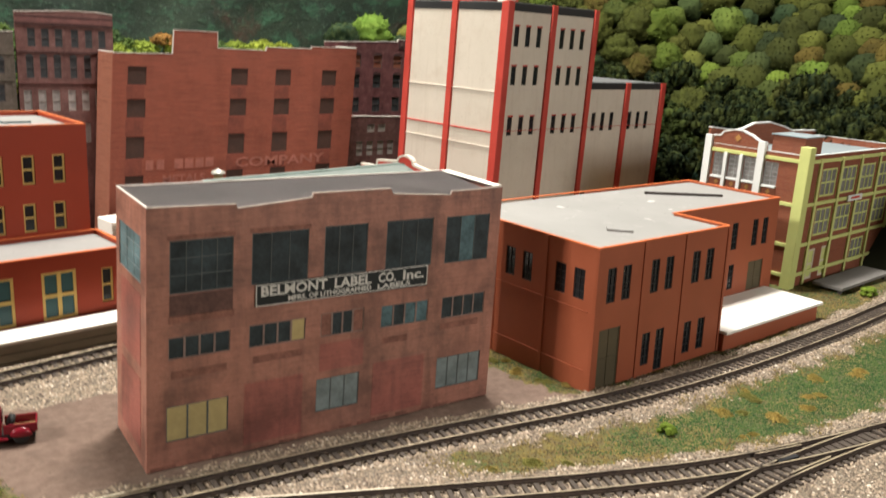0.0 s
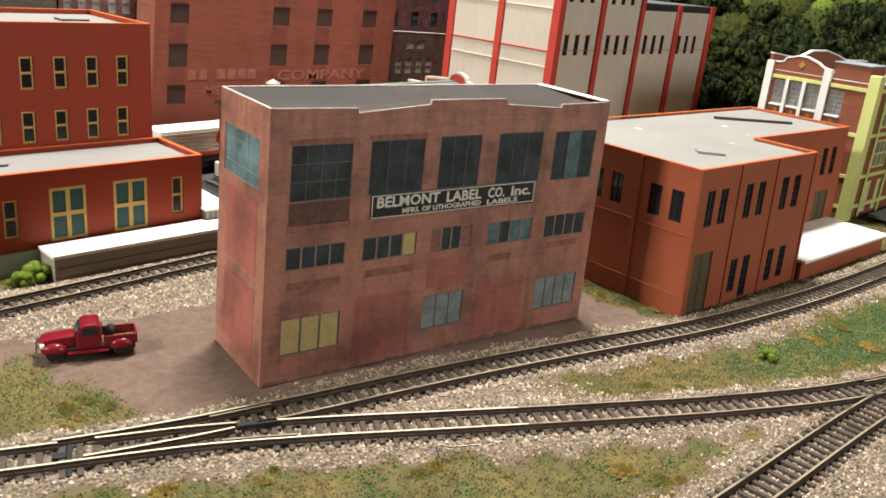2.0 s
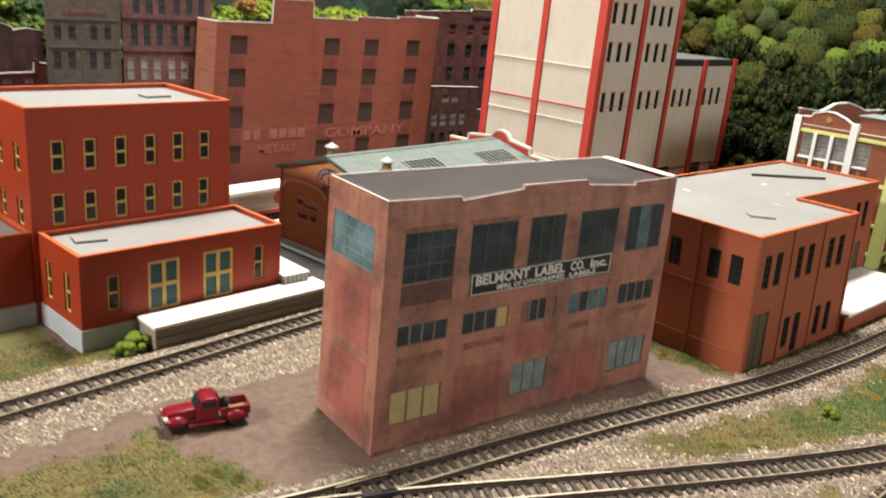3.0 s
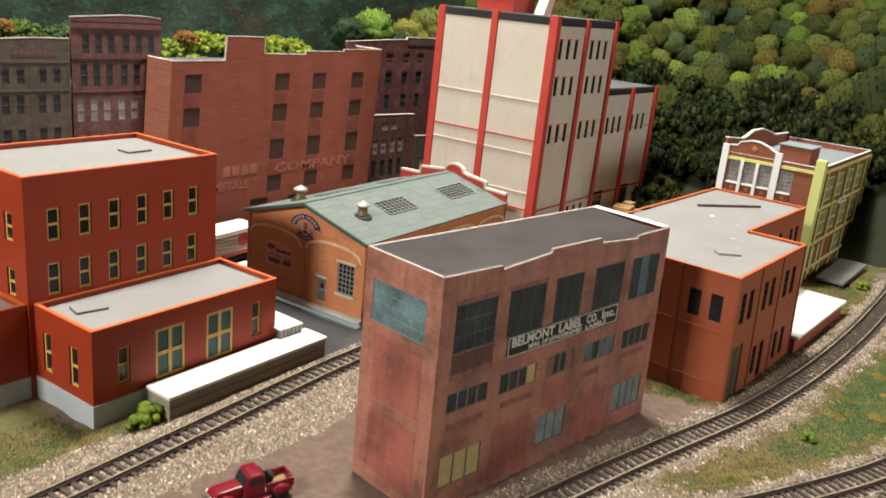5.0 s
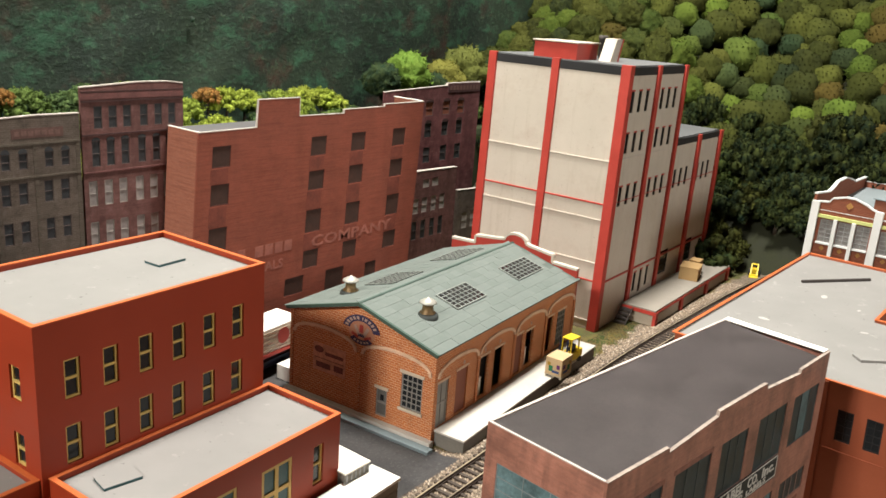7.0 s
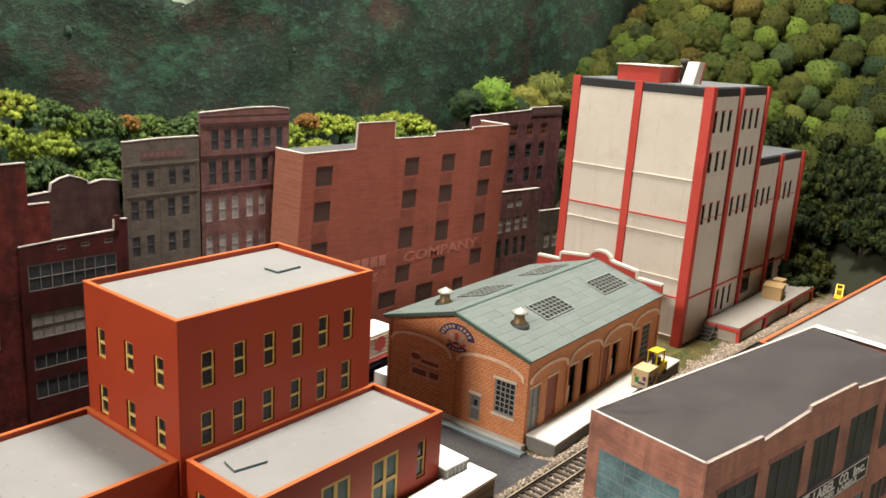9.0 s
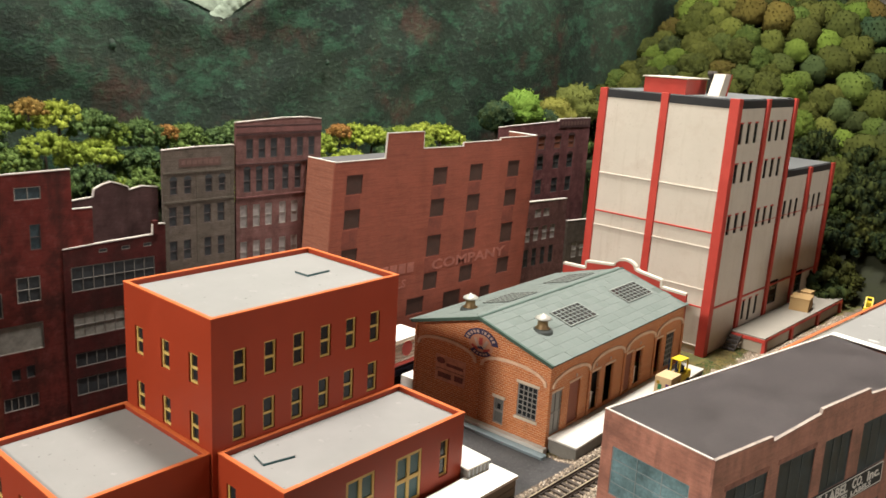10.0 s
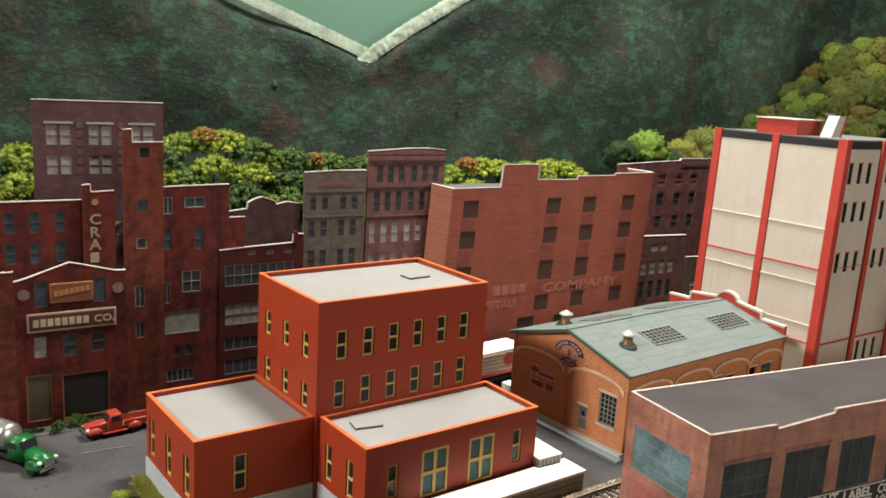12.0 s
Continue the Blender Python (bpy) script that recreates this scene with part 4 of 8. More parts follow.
door = part("door", frame_bars(*h, 0.0006, 0.0020, 0.0012, 1, 2, 0.002), M["grey_steel"], ENG, "grey panelled door with small window", m=left)
part("door_panel", boxed(h[0] + 0.001, h[1] - 0.001, 0.0012, 0.0018, h[2], h[3]), M["dark_steel"], door)
part("door_pane", boxed(h[0] + 0.0038, h[1] - 0.0038, 0.0009, 0.0013, h[2] + 0.0140, h[2] + 0.0190), M["dark_glass"], door)
part("lintel", boxed(h[0] - 0.0015, h[1] + 0.0015, -0.0010, 0.001, h[3], h[3] + 0.0026, bevel=0.0002, m=left), M["stone_sill"], ENG)
M["dull_red"] = painted("dull_red", (0.22, 0.075, 0.045), 0.75, 0.2)
# near-black colour that stands for the shade inside openings
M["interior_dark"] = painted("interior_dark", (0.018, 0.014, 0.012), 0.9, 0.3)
for i, h in enumerate(SIDE):
    if i in (1, 4):
        part("shutter_door", boxed(h[0], h[1], 0.0012, 0.0020, h[2], h[3]), M["dull_red"], ENG, "closed dull red door")
    elif i == 0:
        d0 = part("door", frame_bars(*h, 0.0008, 0.0020, 0.0014, 2, 2, 0.0014), M["grey_steel"], ENG, "grey panelled side door")
        part("door_pane", boxed(h[0], h[1], 0.0014, 0.0019, h[2], h[3]), M["grey_steel"], d0)
    elif i == 7:
        window(ENG, *h, pose(0, 0, 0), M["grey_steel"], 4, 6, 0.0010, 0.0007)
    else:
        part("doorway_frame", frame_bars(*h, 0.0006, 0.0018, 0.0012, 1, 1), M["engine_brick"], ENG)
        # a near-black sheet takes the place of the shade inside the doorway
        part("dark_interior", boxed(h[0], h[1], 0.0160, 0.0166, h[2], h[3]), M["interior_dark"], ENG, "near-black sheet standing for the shade inside an open doorway")
    part("lintel", boxed(h[0] - 0.001, h[1] + 0.001, -0.0006, 0.001, h[3], h[3] + 0.0018), M["arch_stone"], ENG)


def shingle_slope(sign):
    """One roof slope of separate green panels in uneven courses, as parts of the roof."""
    run, drop = HALF + 0.003, RIDGE - EAVE + 0.0009
    slope = math.hypot(run, drop)
    tilt = math.degrees(math.atan2(drop, run))
    top = 0.0026
    m = pose(-0.003, HALF, RIDGE + top - 0.001, 0, 0, 0) @ (pose(0, 0, 0, tilt, 0, 0) if sign < 0 else pose(0, 0, 0, -tilt, 0, 0))
    lo, hi = (-slope, 0) if sign < 0 else (0, slope)
    roof = part("roof", boxed(0, EL + 0.003, lo, hi, -0.0014, 0.0, bevel=0.0002), M["green_roof"], ENG, "green roof of staggered metal panels", m=m)
    return roof, slope, lo, hi


tile_mat = Nodes("roof_panel")
tc = tile_mat.mix(tile_mat.random(), (0.122, 0.142, 0.128), (0.140, 0.160, 0.146))
tc = tile_mat.mix(tile_mat.math("MULTIPLY", tile_mat.step(tile_mat.noise(90, 5), 0.45, 0.75), 0.40), tc, (0.19, 0.205, 0.185))
tile_mat.bump(tile_mat.noise(900, 3), 0.2, 0.0003)
M["roof_panel"] = tile_mat.done(tc, 0.75)
SLOPES = {s: shingle_slope(s) for s in (-1, 1)}
PANEL = {}
for k, wide in enumerate((0.0100, 0.0150, 0.0200)):
    PANEL[k] = bpy.data.meshes.new("roof_panel")
    bm = boxed(0, wide, 0, 0.0095, 0, 0.0004)
    bm.to_mesh(PANEL[k])
    bm.free()
picker = random.Random(4)
for s, (roof, slope, lo, hi) in SLOPES.items():
    y = lo
    while y < hi - 0.005:
        x = -picker.choice((0.0, 0.004, 0.008))
        while x < EL - 0.002:
            k = picker.choice((0, 1, 1, 2))
            wide = (0.0100, 0.0150, 0.0200)[k]
            x0 = max(x, 0.0)
            if x0 + wide > EL + 0.004:
                break
            part("roof_panel", PANEL[k], M["roof_panel"], roof, m=pose(x0, y, -0.0001, picker.uniform(-0.4, 0.4), 0, 0) @ pose(0, 0, picker.uniform(0, 0.00020)))
            x = x0 + wide + 0.00012
        y += 0.0097
part("ridge_cap", boxed(-0.004, EL - 0.001, HALF - 0.0014, HALF + 0.0014, RIDGE + 0.0010, RIDGE + 0.0024, bevel=0.0005), painted("ridge_green", (0.05, 0.08, 0.065), 0.7, 0.2), ENG, "dark green ridge cap")
for sgn in (-1, 1):
    run, drop = HALF + 0.003, RIDGE - EAVE + 0.0009
    tilt = math.degrees(math.atan2(drop, run))
    bm = boxed(-0.0045, -0.0022, 0, math.hypot(run, drop), -0.0026, 0.0004) if sgn > 0 else boxed(-0.0045, -0.0022, -math.hypot(run, drop), 0, -0.0026, 0.0004)
    part("barge_board", bm, painted("barge_green", (0.05, 0.085, 0.065), 0.7, 0.2), ENG, "dark green barge board", m=pose(0, HALF, RIDGE + 0.0018, -sgn * tilt, 0, 0))
# skylights with glazing bars
for x0, x1, ya, yb, s in ((0.072, 0.121, 0.026, 0.051, -1), (0.183, 0.236, 0.026, 0.051, -1), (0.065, 0.114, 0.018, 0.05, 1), (0.172, 0.226, 0.018, 0.05, 1)):
    tilt = math.degrees(math.atan2(RIDGE - EAVE + 0.0009, HALF + 0.003))
    m = pose(0, HALF, RIDGE + 0.0022, tilt if s < 0 else -tilt, 0, 0)
    lo, hi = (-HALF + ya, -HALF + yb) if s < 0 else (ya, yb)
    bm2 = frame_bars(x0, x1, lo, hi, 0.0001, 0.0012, 0.0009, 7, 5, 0.0005)
    bmesh.ops.transform(bm2, matrix=pose(0, 0, 0.0013, -90), verts=bm2.verts)
    sky = part("skylight", bm2, painted("skylight_bars", (0.24, 0.255, 0.23), 0.6, 0.2), ENG, "skylight with a dark grid of bars", m=m)
    part("pane", boxed(x0, x1, lo, hi, -0.0004, 0.0006), M["dark_glass"], sky)
# roof ventilators
M["vent_brown"] = painted("vent_brown", (0.20, 0.13, 0.06), 0.5, 0.3, 600, 60, 0.1, 0.4)
M["vent_skirt"] = painted("vent_skirt", (0.045, 0.050, 0.046), 0.6, 0.3)
M["vent_cap"] = painted("vent_cap", (0.44, 0.42, 0.37), 0.45, 0.15, 600, 60, 0.1, 0.3)
for x, y in ((0.038, 0.037), (0.038, EWID - 0.034)):
    z = RIDGE + 0.001 - abs(y - HALF) * (RIDGE - EAVE) / HALF
    vent = part("ventilator", lathe([(0.0062, -0.003), (0.0062, 0.0035), (0.0045, 0.0042), (0.0042, 0.0098), (0.0050, 0.0105)], 18), M["vent_brown"], ENG, "brown roof ventilator with pale conical cap", True, m=pose(x, y, z) @ Matrix.Scale(1.08, 4))
    part("cap", lathe([(0.0050, 0.0104), (0.0068, 0.0108), (0.0066, 0.0120), (0.0030, 0.0140), (0.0008, 0.0150), (0.0004, 0.0156)], 18), M["vent_cap"], vent, smooth=True)
    part("collar", lathe([(0.0092, -0.005), (0.0088, 0.0006), (0.0080, 0.0022), (0.0062, 0.0030)], 18), M["vent_skirt"], vent, smooth=True)
# emblem and faded wall sign, as plain shapes
def arc_piece(r0, r1, a0, a1, y0, y1, m, squash=0.8, steps=16):
    """A flat piece of a ring from a0 to a1 degrees, facing -y."""
    angles = [math.radians(a0 + (a1 - a0) * k / steps) for k in range(steps + 1)]
    bm = bmesh.new()
    rows_ = [[bm.verts.new((r * math.cos(a), y, squash * r * math.sin(a))) for a in angles] for r, y in ((r0, y0), (r1, y0), (r1, y1), (r0, y1))]
    for k in range(steps):
        for a, b in ((0, 1), (1, 2), (2, 3), (3, 0)):
            bm.faces.new((rows_[a][k], rows_[b][k], rows_[b][k + 1], rows_[a][k + 1]))
    bm.faces.new([r[0] for r in rows_])
    bm.faces.new([r[-1] for r in rows_][::-1])
    bmesh.ops.recalc_face_normals(bm, faces=bm.faces)
    bmesh.ops.transform(bm, matrix=m, verts=bm.verts)
    return bm


at = left @ pose(HALF + 0.001, 0, 0.0775) @ Matrix.Diagonal((1.25, 1, 1.15, 1))
navy = painted("emblem_navy", (0.035, 0.030, 0.075), 0.6, 0.3)
emblem = part("emblem", arc_piece(0.0002, 0.0112, 0, 360, -0.0003, 0.0001, at, 0.82, 24), painted("emblem_tan", (0.46, 0.22, 0.13), 0.7, 0.2), ENG, "oval painted emblem with navy banners and red figures")
part("banner", arc_piece(0.0098, 0.0155, 8, 172, -0.0006, 0.0, at), navy, emblem, "navy arched banner")
part("banner", arc_piece(0.0080, 0.0125, 222, 318, -0.0006, 0.0, at), navy, emblem, "navy lower banner")
pale = painted("emblem_pale", (0.42, 0.31, 0.25), 0.7, 0.2)
for a in range(24, 160, 15):
    part("letter_mark", arc_piece(0.0112, 0.0140, a, a + (9 if a != 84 else 3), -0.0008, -0.0005, at, 0.8, 3), pale, emblem)
for a in (236, 252, 268, 284, 298):
    part("letter_mark", arc_piece(0.0093, 0.0112, a, a + 9, -0.0008, -0.0005, at, 0.8, 3), pale, emblem)
red = painted("emblem_red", (0.34, 0.05, 0.04), 0.6, 0.2)
for dx, dz, turn, long, wide, mat in ((-0.0036, 0.0006, 62, 0.0075, 0.0022, pale), (0.0040, 0.0004, -62, 0.0075, 0.0022, pale), (0.0, 0.0022, 90, 0.0058, 0.0030, red), (-0.0052, -0.0036, 25, 0.0060, 0.0018, red), (0.0054, -0.0038, -25, 0.0060, 0.0018, red), (0.0, -0.0030, 0, 0.0052, 0.0020, navy)):
    part("figure", boxed(-long / 2, long / 2, -0.0006, -0.0002, -wide / 2, wide / 2, m=at @ pose(dx, 0, dz, 0, turn, 0)), mat, emblem)
panel = part("painted_sign", boxed(0.0265, 0.0625, -0.00025, 0.0002, 0.0290, 0.0545, m=left), painted("faded_paint", (0.50, 0.24, 0.15), 0.8, 0.3, 400, 120), ENG, "faded pale painted wall sign")
ink = painted("faded_ink", (0.16, 0.06, 0.05), 0.8, 0.4, 400, 120)
for u0, u1, z0, z1 in ((0.028, 0.061, 0.0408, 0.0414), (0.040, 0.060, 0.045, 0.0480), (0.030, 0.046, 0.0325, 0.0375), (0.050, 0.060, 0.0330, 0.0385)):
    part("sign_mark", boxed(u0, u1, -0.0004, -0.0001, z0, z1, m=left), ink, panel)
part("sign_mark", lathe([(0.0052, 0), (0.0052, 0.0003)], 16, left @ pose(0.0330, -0.0001, 0.0490, 90) @ Matrix.Diagonal((1, 0.6, 1, 1))), ink, panel)
for u in (0.042, 0.0765, 0.1025, 0.138, 0.162, 0.204):
    part("number_plate", boxed(u - 0.0009, u + 0.0009, -0.0005, 0.0003, 0.0580, 0.0612), pale, ENG)
goods = M["white_card"]
for u, wide, tall in ((0.0765, 0.012, 0.014), (0.1620, 0.011, 0.016), (0.2040, 0.009, 0.012)):
    sack = thing("white_crate", ENG.matrix_basis @ pose(u, 0.009, 0.0), "white crate just inside an open doorway", "crate", "crates in the workshop")
    part("crate_body", boxed(-wide / 2, wide / 2, -0.004, 0.004, 0.0, 0.015 + tall, bevel=0.0004), goods, sack)
    part("lid", boxed(-wide / 2 - 0.0003, wide / 2 + 0.0003, -0.0043, 0.0043, 0.015 + tall, 0.016 + tall), goods, sack)
# concrete platform and kerb
M["dark_concrete"] = painted("dark_concrete", (0.16, 0.15, 0.13), 0.9, 0.2, 700, 40, 0.3)
M["concrete"] = painted("concrete", (0.50, 0.47, 0.42), 0.85, 0.12, 700, 30, 0.3)
part("platform", boxed(0.010, 0.250, EWID + 0.0004, EWID + 0.026, -0.002, 0.0135, bevel=0.0006), M["dock_white"], ENG, "pale concrete loading platform")
part("platform", boxed(0.003, 0.261, -0.0282, -0.0004, -0.002, 0.0118, bevel=0.0006), M["dark_concrete"], ENG, "grey concrete loading platform")
part("platform_top", boxed(0.002, 0.262, -0.0290, -0.0004, 0.0118, 0.0135, bevel=0.0004), M["concrete"], ENG, "white platform top")
part("kerb", boxed(-0.0065, -0.0002, -0.002, EWID + 0.002, -0.002, 0.0050, bevel=0.0005), M["concrete"], ENG, "low concrete kerb")
part("kerb", boxed(-0.0145, -0.0065, -0.006, EWID + 0.004, -0.002, 0.0022, bevel=0.0004), painted("kerb_blue", (0.24, 0.30, 0.32), 0.8, 0.2), ENG, "blue-grey lower kerb")

# --- tall cream warehouse with red pilasters
TOW = thing("storage_warehouse", pose(0.7355, 0.7085, 0, 0, 0, 1.25), "tall cream warehouse with red pilasters and black cornice", "building", "model buildings")
TW, TD, TH, AW, AH = 0.1640, 0.1735, 0.2925, 0.1700, 0.2030


def triple(u, z0, z1, pitch=0.0195, wide=0.0080):
    return [(u + pitch * i, u + pitch * i + wide, z0, z1) for i in range(3)]


FRONT = triple(0.0130, 0.2440, 0.2670) + triple(0.0945, 0.2440, 0.2670) + triple(0.0135, 0.2000, 0.2218) + triple(0.0945, 0.2000, 0.2218) + triple(0.0150, 0.1408, 0.1630) + triple(0.0945, 0.1408, 0.1630)
FRONT += [(0.093, 0.1005, 0.0250, 0.0490), (0.1110, 0.1185, 0.0205, 0.0490), (0.1300, 0.1375, 0.0250, 0.0490)]
p = block(TOW, 0, 0, TW, TD, 0.0, 0.2835, M["cream_wall"], M["grey_roof"], M["black_trim"], {"front": FRONT}, lip=-0.009, thick=0.003)
for h in FRONT:
    w = part("window", frame_bars(*h, 0.0008, 0.0018, 0.0007, 1, 3, 0.0005), M["black_trim"], TOW, m=p["front"])
    part("pane", boxed(h[0], h[1], 0.0013, 0.0017, h[2], h[3]), M["dark_glass"], w)
    part("lintel", boxed(h[0] - 0.0006, h[1] + 0.0006, -0.0005, 0.0005, h[3], h[3] + 0.0016), M["red_trim"], TOW)
part("cornice", boxed(-0.0006, TW + 0.0006, -0.0006, TD + 0.0006, 0.2835, TH, bevel=0.0003), M["black_trim"], TOW, "black painted cornice band")
part("roof", boxed(0.003, TW - 0.003, 0.003, TD - 0.003, TH, TH + 0.0012), painted("slate_roof", (0.13, 0.13, 0.13), 0.8, 0.15), TOW, "dark grey flat roof")
# annex of the same build, lower
FR2 = triple(0.0120, 0.1412, 0.1650) + triple(0.0920, 0.1412, 0.1650) + [(0.0055, 0.0360, 0.0285, 0.0600), (0.0900, 0.1210, 0.0285, 0.0600)]
p2 = block(TOW, TW, 0.0005, AW, TD - 0.001, 0.0, 0.1950, M["cream_wall"], M["grey_roof"], M["black_trim"], {"front": FR2}, lip=-0.0075, thick=0.003, open_sides=("left",))
for h in FR2:
    w = part("window" if h[2] > 0.1 else "doorway", frame_bars(*h, 0.0008, 0.0018, 0.0007, 1, 3, 0.0005), M["black_trim"], TOW, m=p2["front"])
    part("pane", boxed(h[0], h[1], 0.0013, 0.0017, h[2], h[3]), M["dark_glass"], w)
part("cornice", boxed(TW + 0.0006, TW + AW + 0.0006, 0, TD, 0.1950, AH, bevel=0.0003), M["black_trim"], TOW, "black painted cornice band")
part("roof", boxed(TW + 0.002, TW + AW - 0.002, 0.004, TD - 0.003, AH, AH + 0.001), painted("slate_roof", (0.13, 0.13, 0.13), 0.8, 0.15), TOW, "dark grey flat roof")
for u, wide, top in ((-0.0022, 0.0088, TH + 0.002), (0.0745, 0.0085, TH + 0.001), (TW - 0.0078, 0.0080, TH + 0.001), (0.2420, 0.0090, AH + 0.001), (TW + AW - 0.0085, 0.0095, AH + 0.001)):
    part("pilaster", boxed(u, u + wide, -0.0030, 0.0008, 0, top, bevel=0.0004), M["red_trim"], TOW, "red painted pilaster")
for v, wide in ((-0.0028, 0.0110), (0.0825, 0.0092), (TD - 0.0085, 0.0100)):
    part("pilaster", boxed(-0.0032, 0.0008, v, v + wide, 0, TH + 0.002, bevel=0.0004), M["red_trim"], TOW, "red painted pilaster")
for z, mat in ((0.1905, "cream_wall"), (0.1435, "red_trim"), (0.1255, "cream_wall"), (0.0765, "cream_wall"), (0.0560, "red_trim"), (0.0095, "cream_wall")):
    part("string_course", boxed(-0.0012, 0.0006, 0.004, TD - 0.002, z, z + 0.0016, bevel=0.0003), M[mat], TOW, "moulded band round the wall")
part("string_course", boxed(0.004, TW + AW, -0.0014, 0.0006, 0.0550, 0.0570, bevel=0.0004), M["red_trim"], TOW)
for u0, u1, z in ((0.0070, 0.0740, 0.1945), (0.0070, 0.0740, 0.1462), (0.0835, TW - 0.0082, 0.1945), (0.0835, TW - 0.0082, 0.1462), (TW + 0.001, 0.2415, 0.1462), (0.2515, TW + AW - 0.009, 0.1462)):
    part("string_course", boxed(u0, u1, -0.0006, 0.0002, z, z + 0.0007), M["red_trim"] if z < 0.19 else M["card_edge"], TOW, "thin moulded line across the wall")
pent = part("penthouse", boxed(0.004, 0.054, 0.066, 0.120, TH, TH + 0.0185, bevel=0.0005), M["red_trim"], TOW, "red rooftop penthouse")
part("penthouse_cap", boxed(0.002, 0.056, 0.064, 0.122, TH + 0.0185, TH + 0.0200, bevel=0.0004), M["cream_wall"], pent)
part("chute", prism([(0, 0), (0.017, 0), (0.026, 0.026), (0.012, 0.026)], 0, 0.014, pose(0.034, 0.040, TH)), M["cream_wall"], TOW, "slanted cream roof chute with red side")
part("chute_side", prism([(0.0172, 0), (0.0215, 0), (0.030, 0.026), (0.0262, 0.026)], 0, 0.014, pose(0.034, 0.040, TH)), M["red_trim"], TOW)
for x in (0.085, 0.093):
    part("stove_pipe", lathe([(0.0022, 0), (0.0022, 0.022), (0.0034, 0.0222), (0.0034, 0.028)], 12, pose(x, 0.078, TH)), M["dark_stick"], TOW, smooth=True)
# loading dock with red posts
part("dock", boxed(0.066, 0.326, -0.0430, -0.0035, 0.0, 0.0180, bevel=0.0004), painted("dock_cream", (0.36, 0.31, 0.24), 0.85, 0.15), TOW, "cream concrete loading dock")
part("dock_top", boxed(0.064, 0.328, -0.0448, -0.0034, 0.0180, 0.0200, bevel=0.0004), painted("dock_grey", (0.25, 0.225, 0.19), 0.85, 0.15), TOW, "worn grey dock top")
for x in (0.0640, 0.1450, 0.2350, 0.3200):
    part("dock_post", boxed(x, x + 0.0075, -0.0460, -0.0420, 0, 0.0178, bevel=0.0004), M["red_trim"], TOW, "red dock post")
part("dock_band", boxed(0.0645, 0.3275, -0.0454, -0.0446, 0.0150, 0.0178), M["red_trim"], TOW)
part("dock_band", boxed(0.0632, 0.0642, -0.0446, -0.0034, 0.0140, 0.0178), M["red_trim"], TOW)
for i in range(4):
    part("step", boxed(0.0450 + 0.0042 * i, 0.0490 + 0.0042 * i, -0.018, -0.004, 0.0042 * i, 0.0042 * (i + 1) - 0.001, bevel=0.0002), M["dark_stick"], TOW, "dark metal step")
for y in (-0.0185, -0.0045):
    part("stair_stringer", boxed(0.0, 0.0250, y, y + 0.0008, 0.0, 0.0014, m=pose(0.0440, 0, 0, 0, -45, 0)), M["dark_stick"], TOW, "dark metal stair side")
lean(TOW, 0.040, 0.010)
M["carton"] = painted("carton", (0.36, 0.23, 0.10), 0.8, 0.12)
for x, y, s, h, a in ((0.963, 0.6895, 0.0150, 0.0165, 12), (0.9880, 0.6925, 0.0085, 0.0185, 4)):
    crate = thing("packing_crate", pose(x, y, 0.0200, 0, 0, a), "tan packing crate on the grey loading dock", "crate", "crates on the dock")
    part("carton", boxed(-s, s, -s * 0.8, s * 0.8, 0, h, bevel=0.0004), M["carton"], crate)
    part("lid", boxed(-s - 0.0004, s + 0.0004, -s * 0.8 - 0.0004, s * 0.8 + 0.0004, h, h + 0.0010, bevel=0.0002), M["carton"], crate)

# --- tall brick company building against the backdrop
M["co_brick"] = brick("co_brick", (0.255, 0.073, 0.045), (0.205, 0.056, 0.037), (0.245, 0.095, 0.068), streak=False, soot=0.22, grime=0.10, course_mix=0.42)
M["co_side"] = brick("co_side", (0.31, 0.115, 0.070), (0.24, 0.085, 0.055), (0.32, 0.16, 0.115), streak=False, course_mix=0.42)
M["ghost_paint"] = painted("ghost_paint", (0.305, 0.110, 0.080), 0.8, 0.3, 300, 60)
M["shutter_dark"] = painted("shutter_dark", (0.060, 0.030, 0.022), 0.8, 0.3, 500, 80)
M["shutter_edge"] = painted("shutter_edge", (0.085, 0.030, 0.022), 0.8, 0.3, 500, 80)
M["flat_roof"] = painted("flat_roof", (0.10, 0.095, 0.095), 0.85, 0.15)
CO = thing("company_building", pose(0.3735, 0.9545, 0), "tall brick-red company building with dark shutters and faded lettering", "building", "backdrop buildings")
CW, CD = 0.3225, 0.046
WIN = []
for u, wide in ((0.0165, 0.0215), (0.1415, 0.0225), (0.2020, 0.0225), (0.2705, 0.0225)):
    for z0, z1 in ((0.1790, 0.1995), (0.1425, 0.1632), (0.0960, 0.1210), (0.0560, 0.0765)):
        WIN.append((u, u + wide, z0, z1))
WIN += [(0.118, 0.1450, 0.0300, 0.0500), (0.178, 0.207, 0.018, 0.0480), (0.243, 0.262, 0.022, 0.044)]
part("wall", wall(CW, 0, 0.2130, WIN, 0.0018), M["co_brick"], CO)
OUT = [(0, 0.2130), (CW, 0.2130), (CW, 0.2285), (0.2520, 0.2285), (0.2520, 0.2258), (0.1870, 0.2256), (0.1870, 0.2215), (0.1225, 0.2222), (0.1215, 0.2408), (0.0680, 0.2408), (0.0675, 0.2142), (0, 0.2136)]
part("parapet", prism(OUT, 0, 0.0018), M["co_brick"], CO, "stepped brick parapet")
bm = bmesh.new()
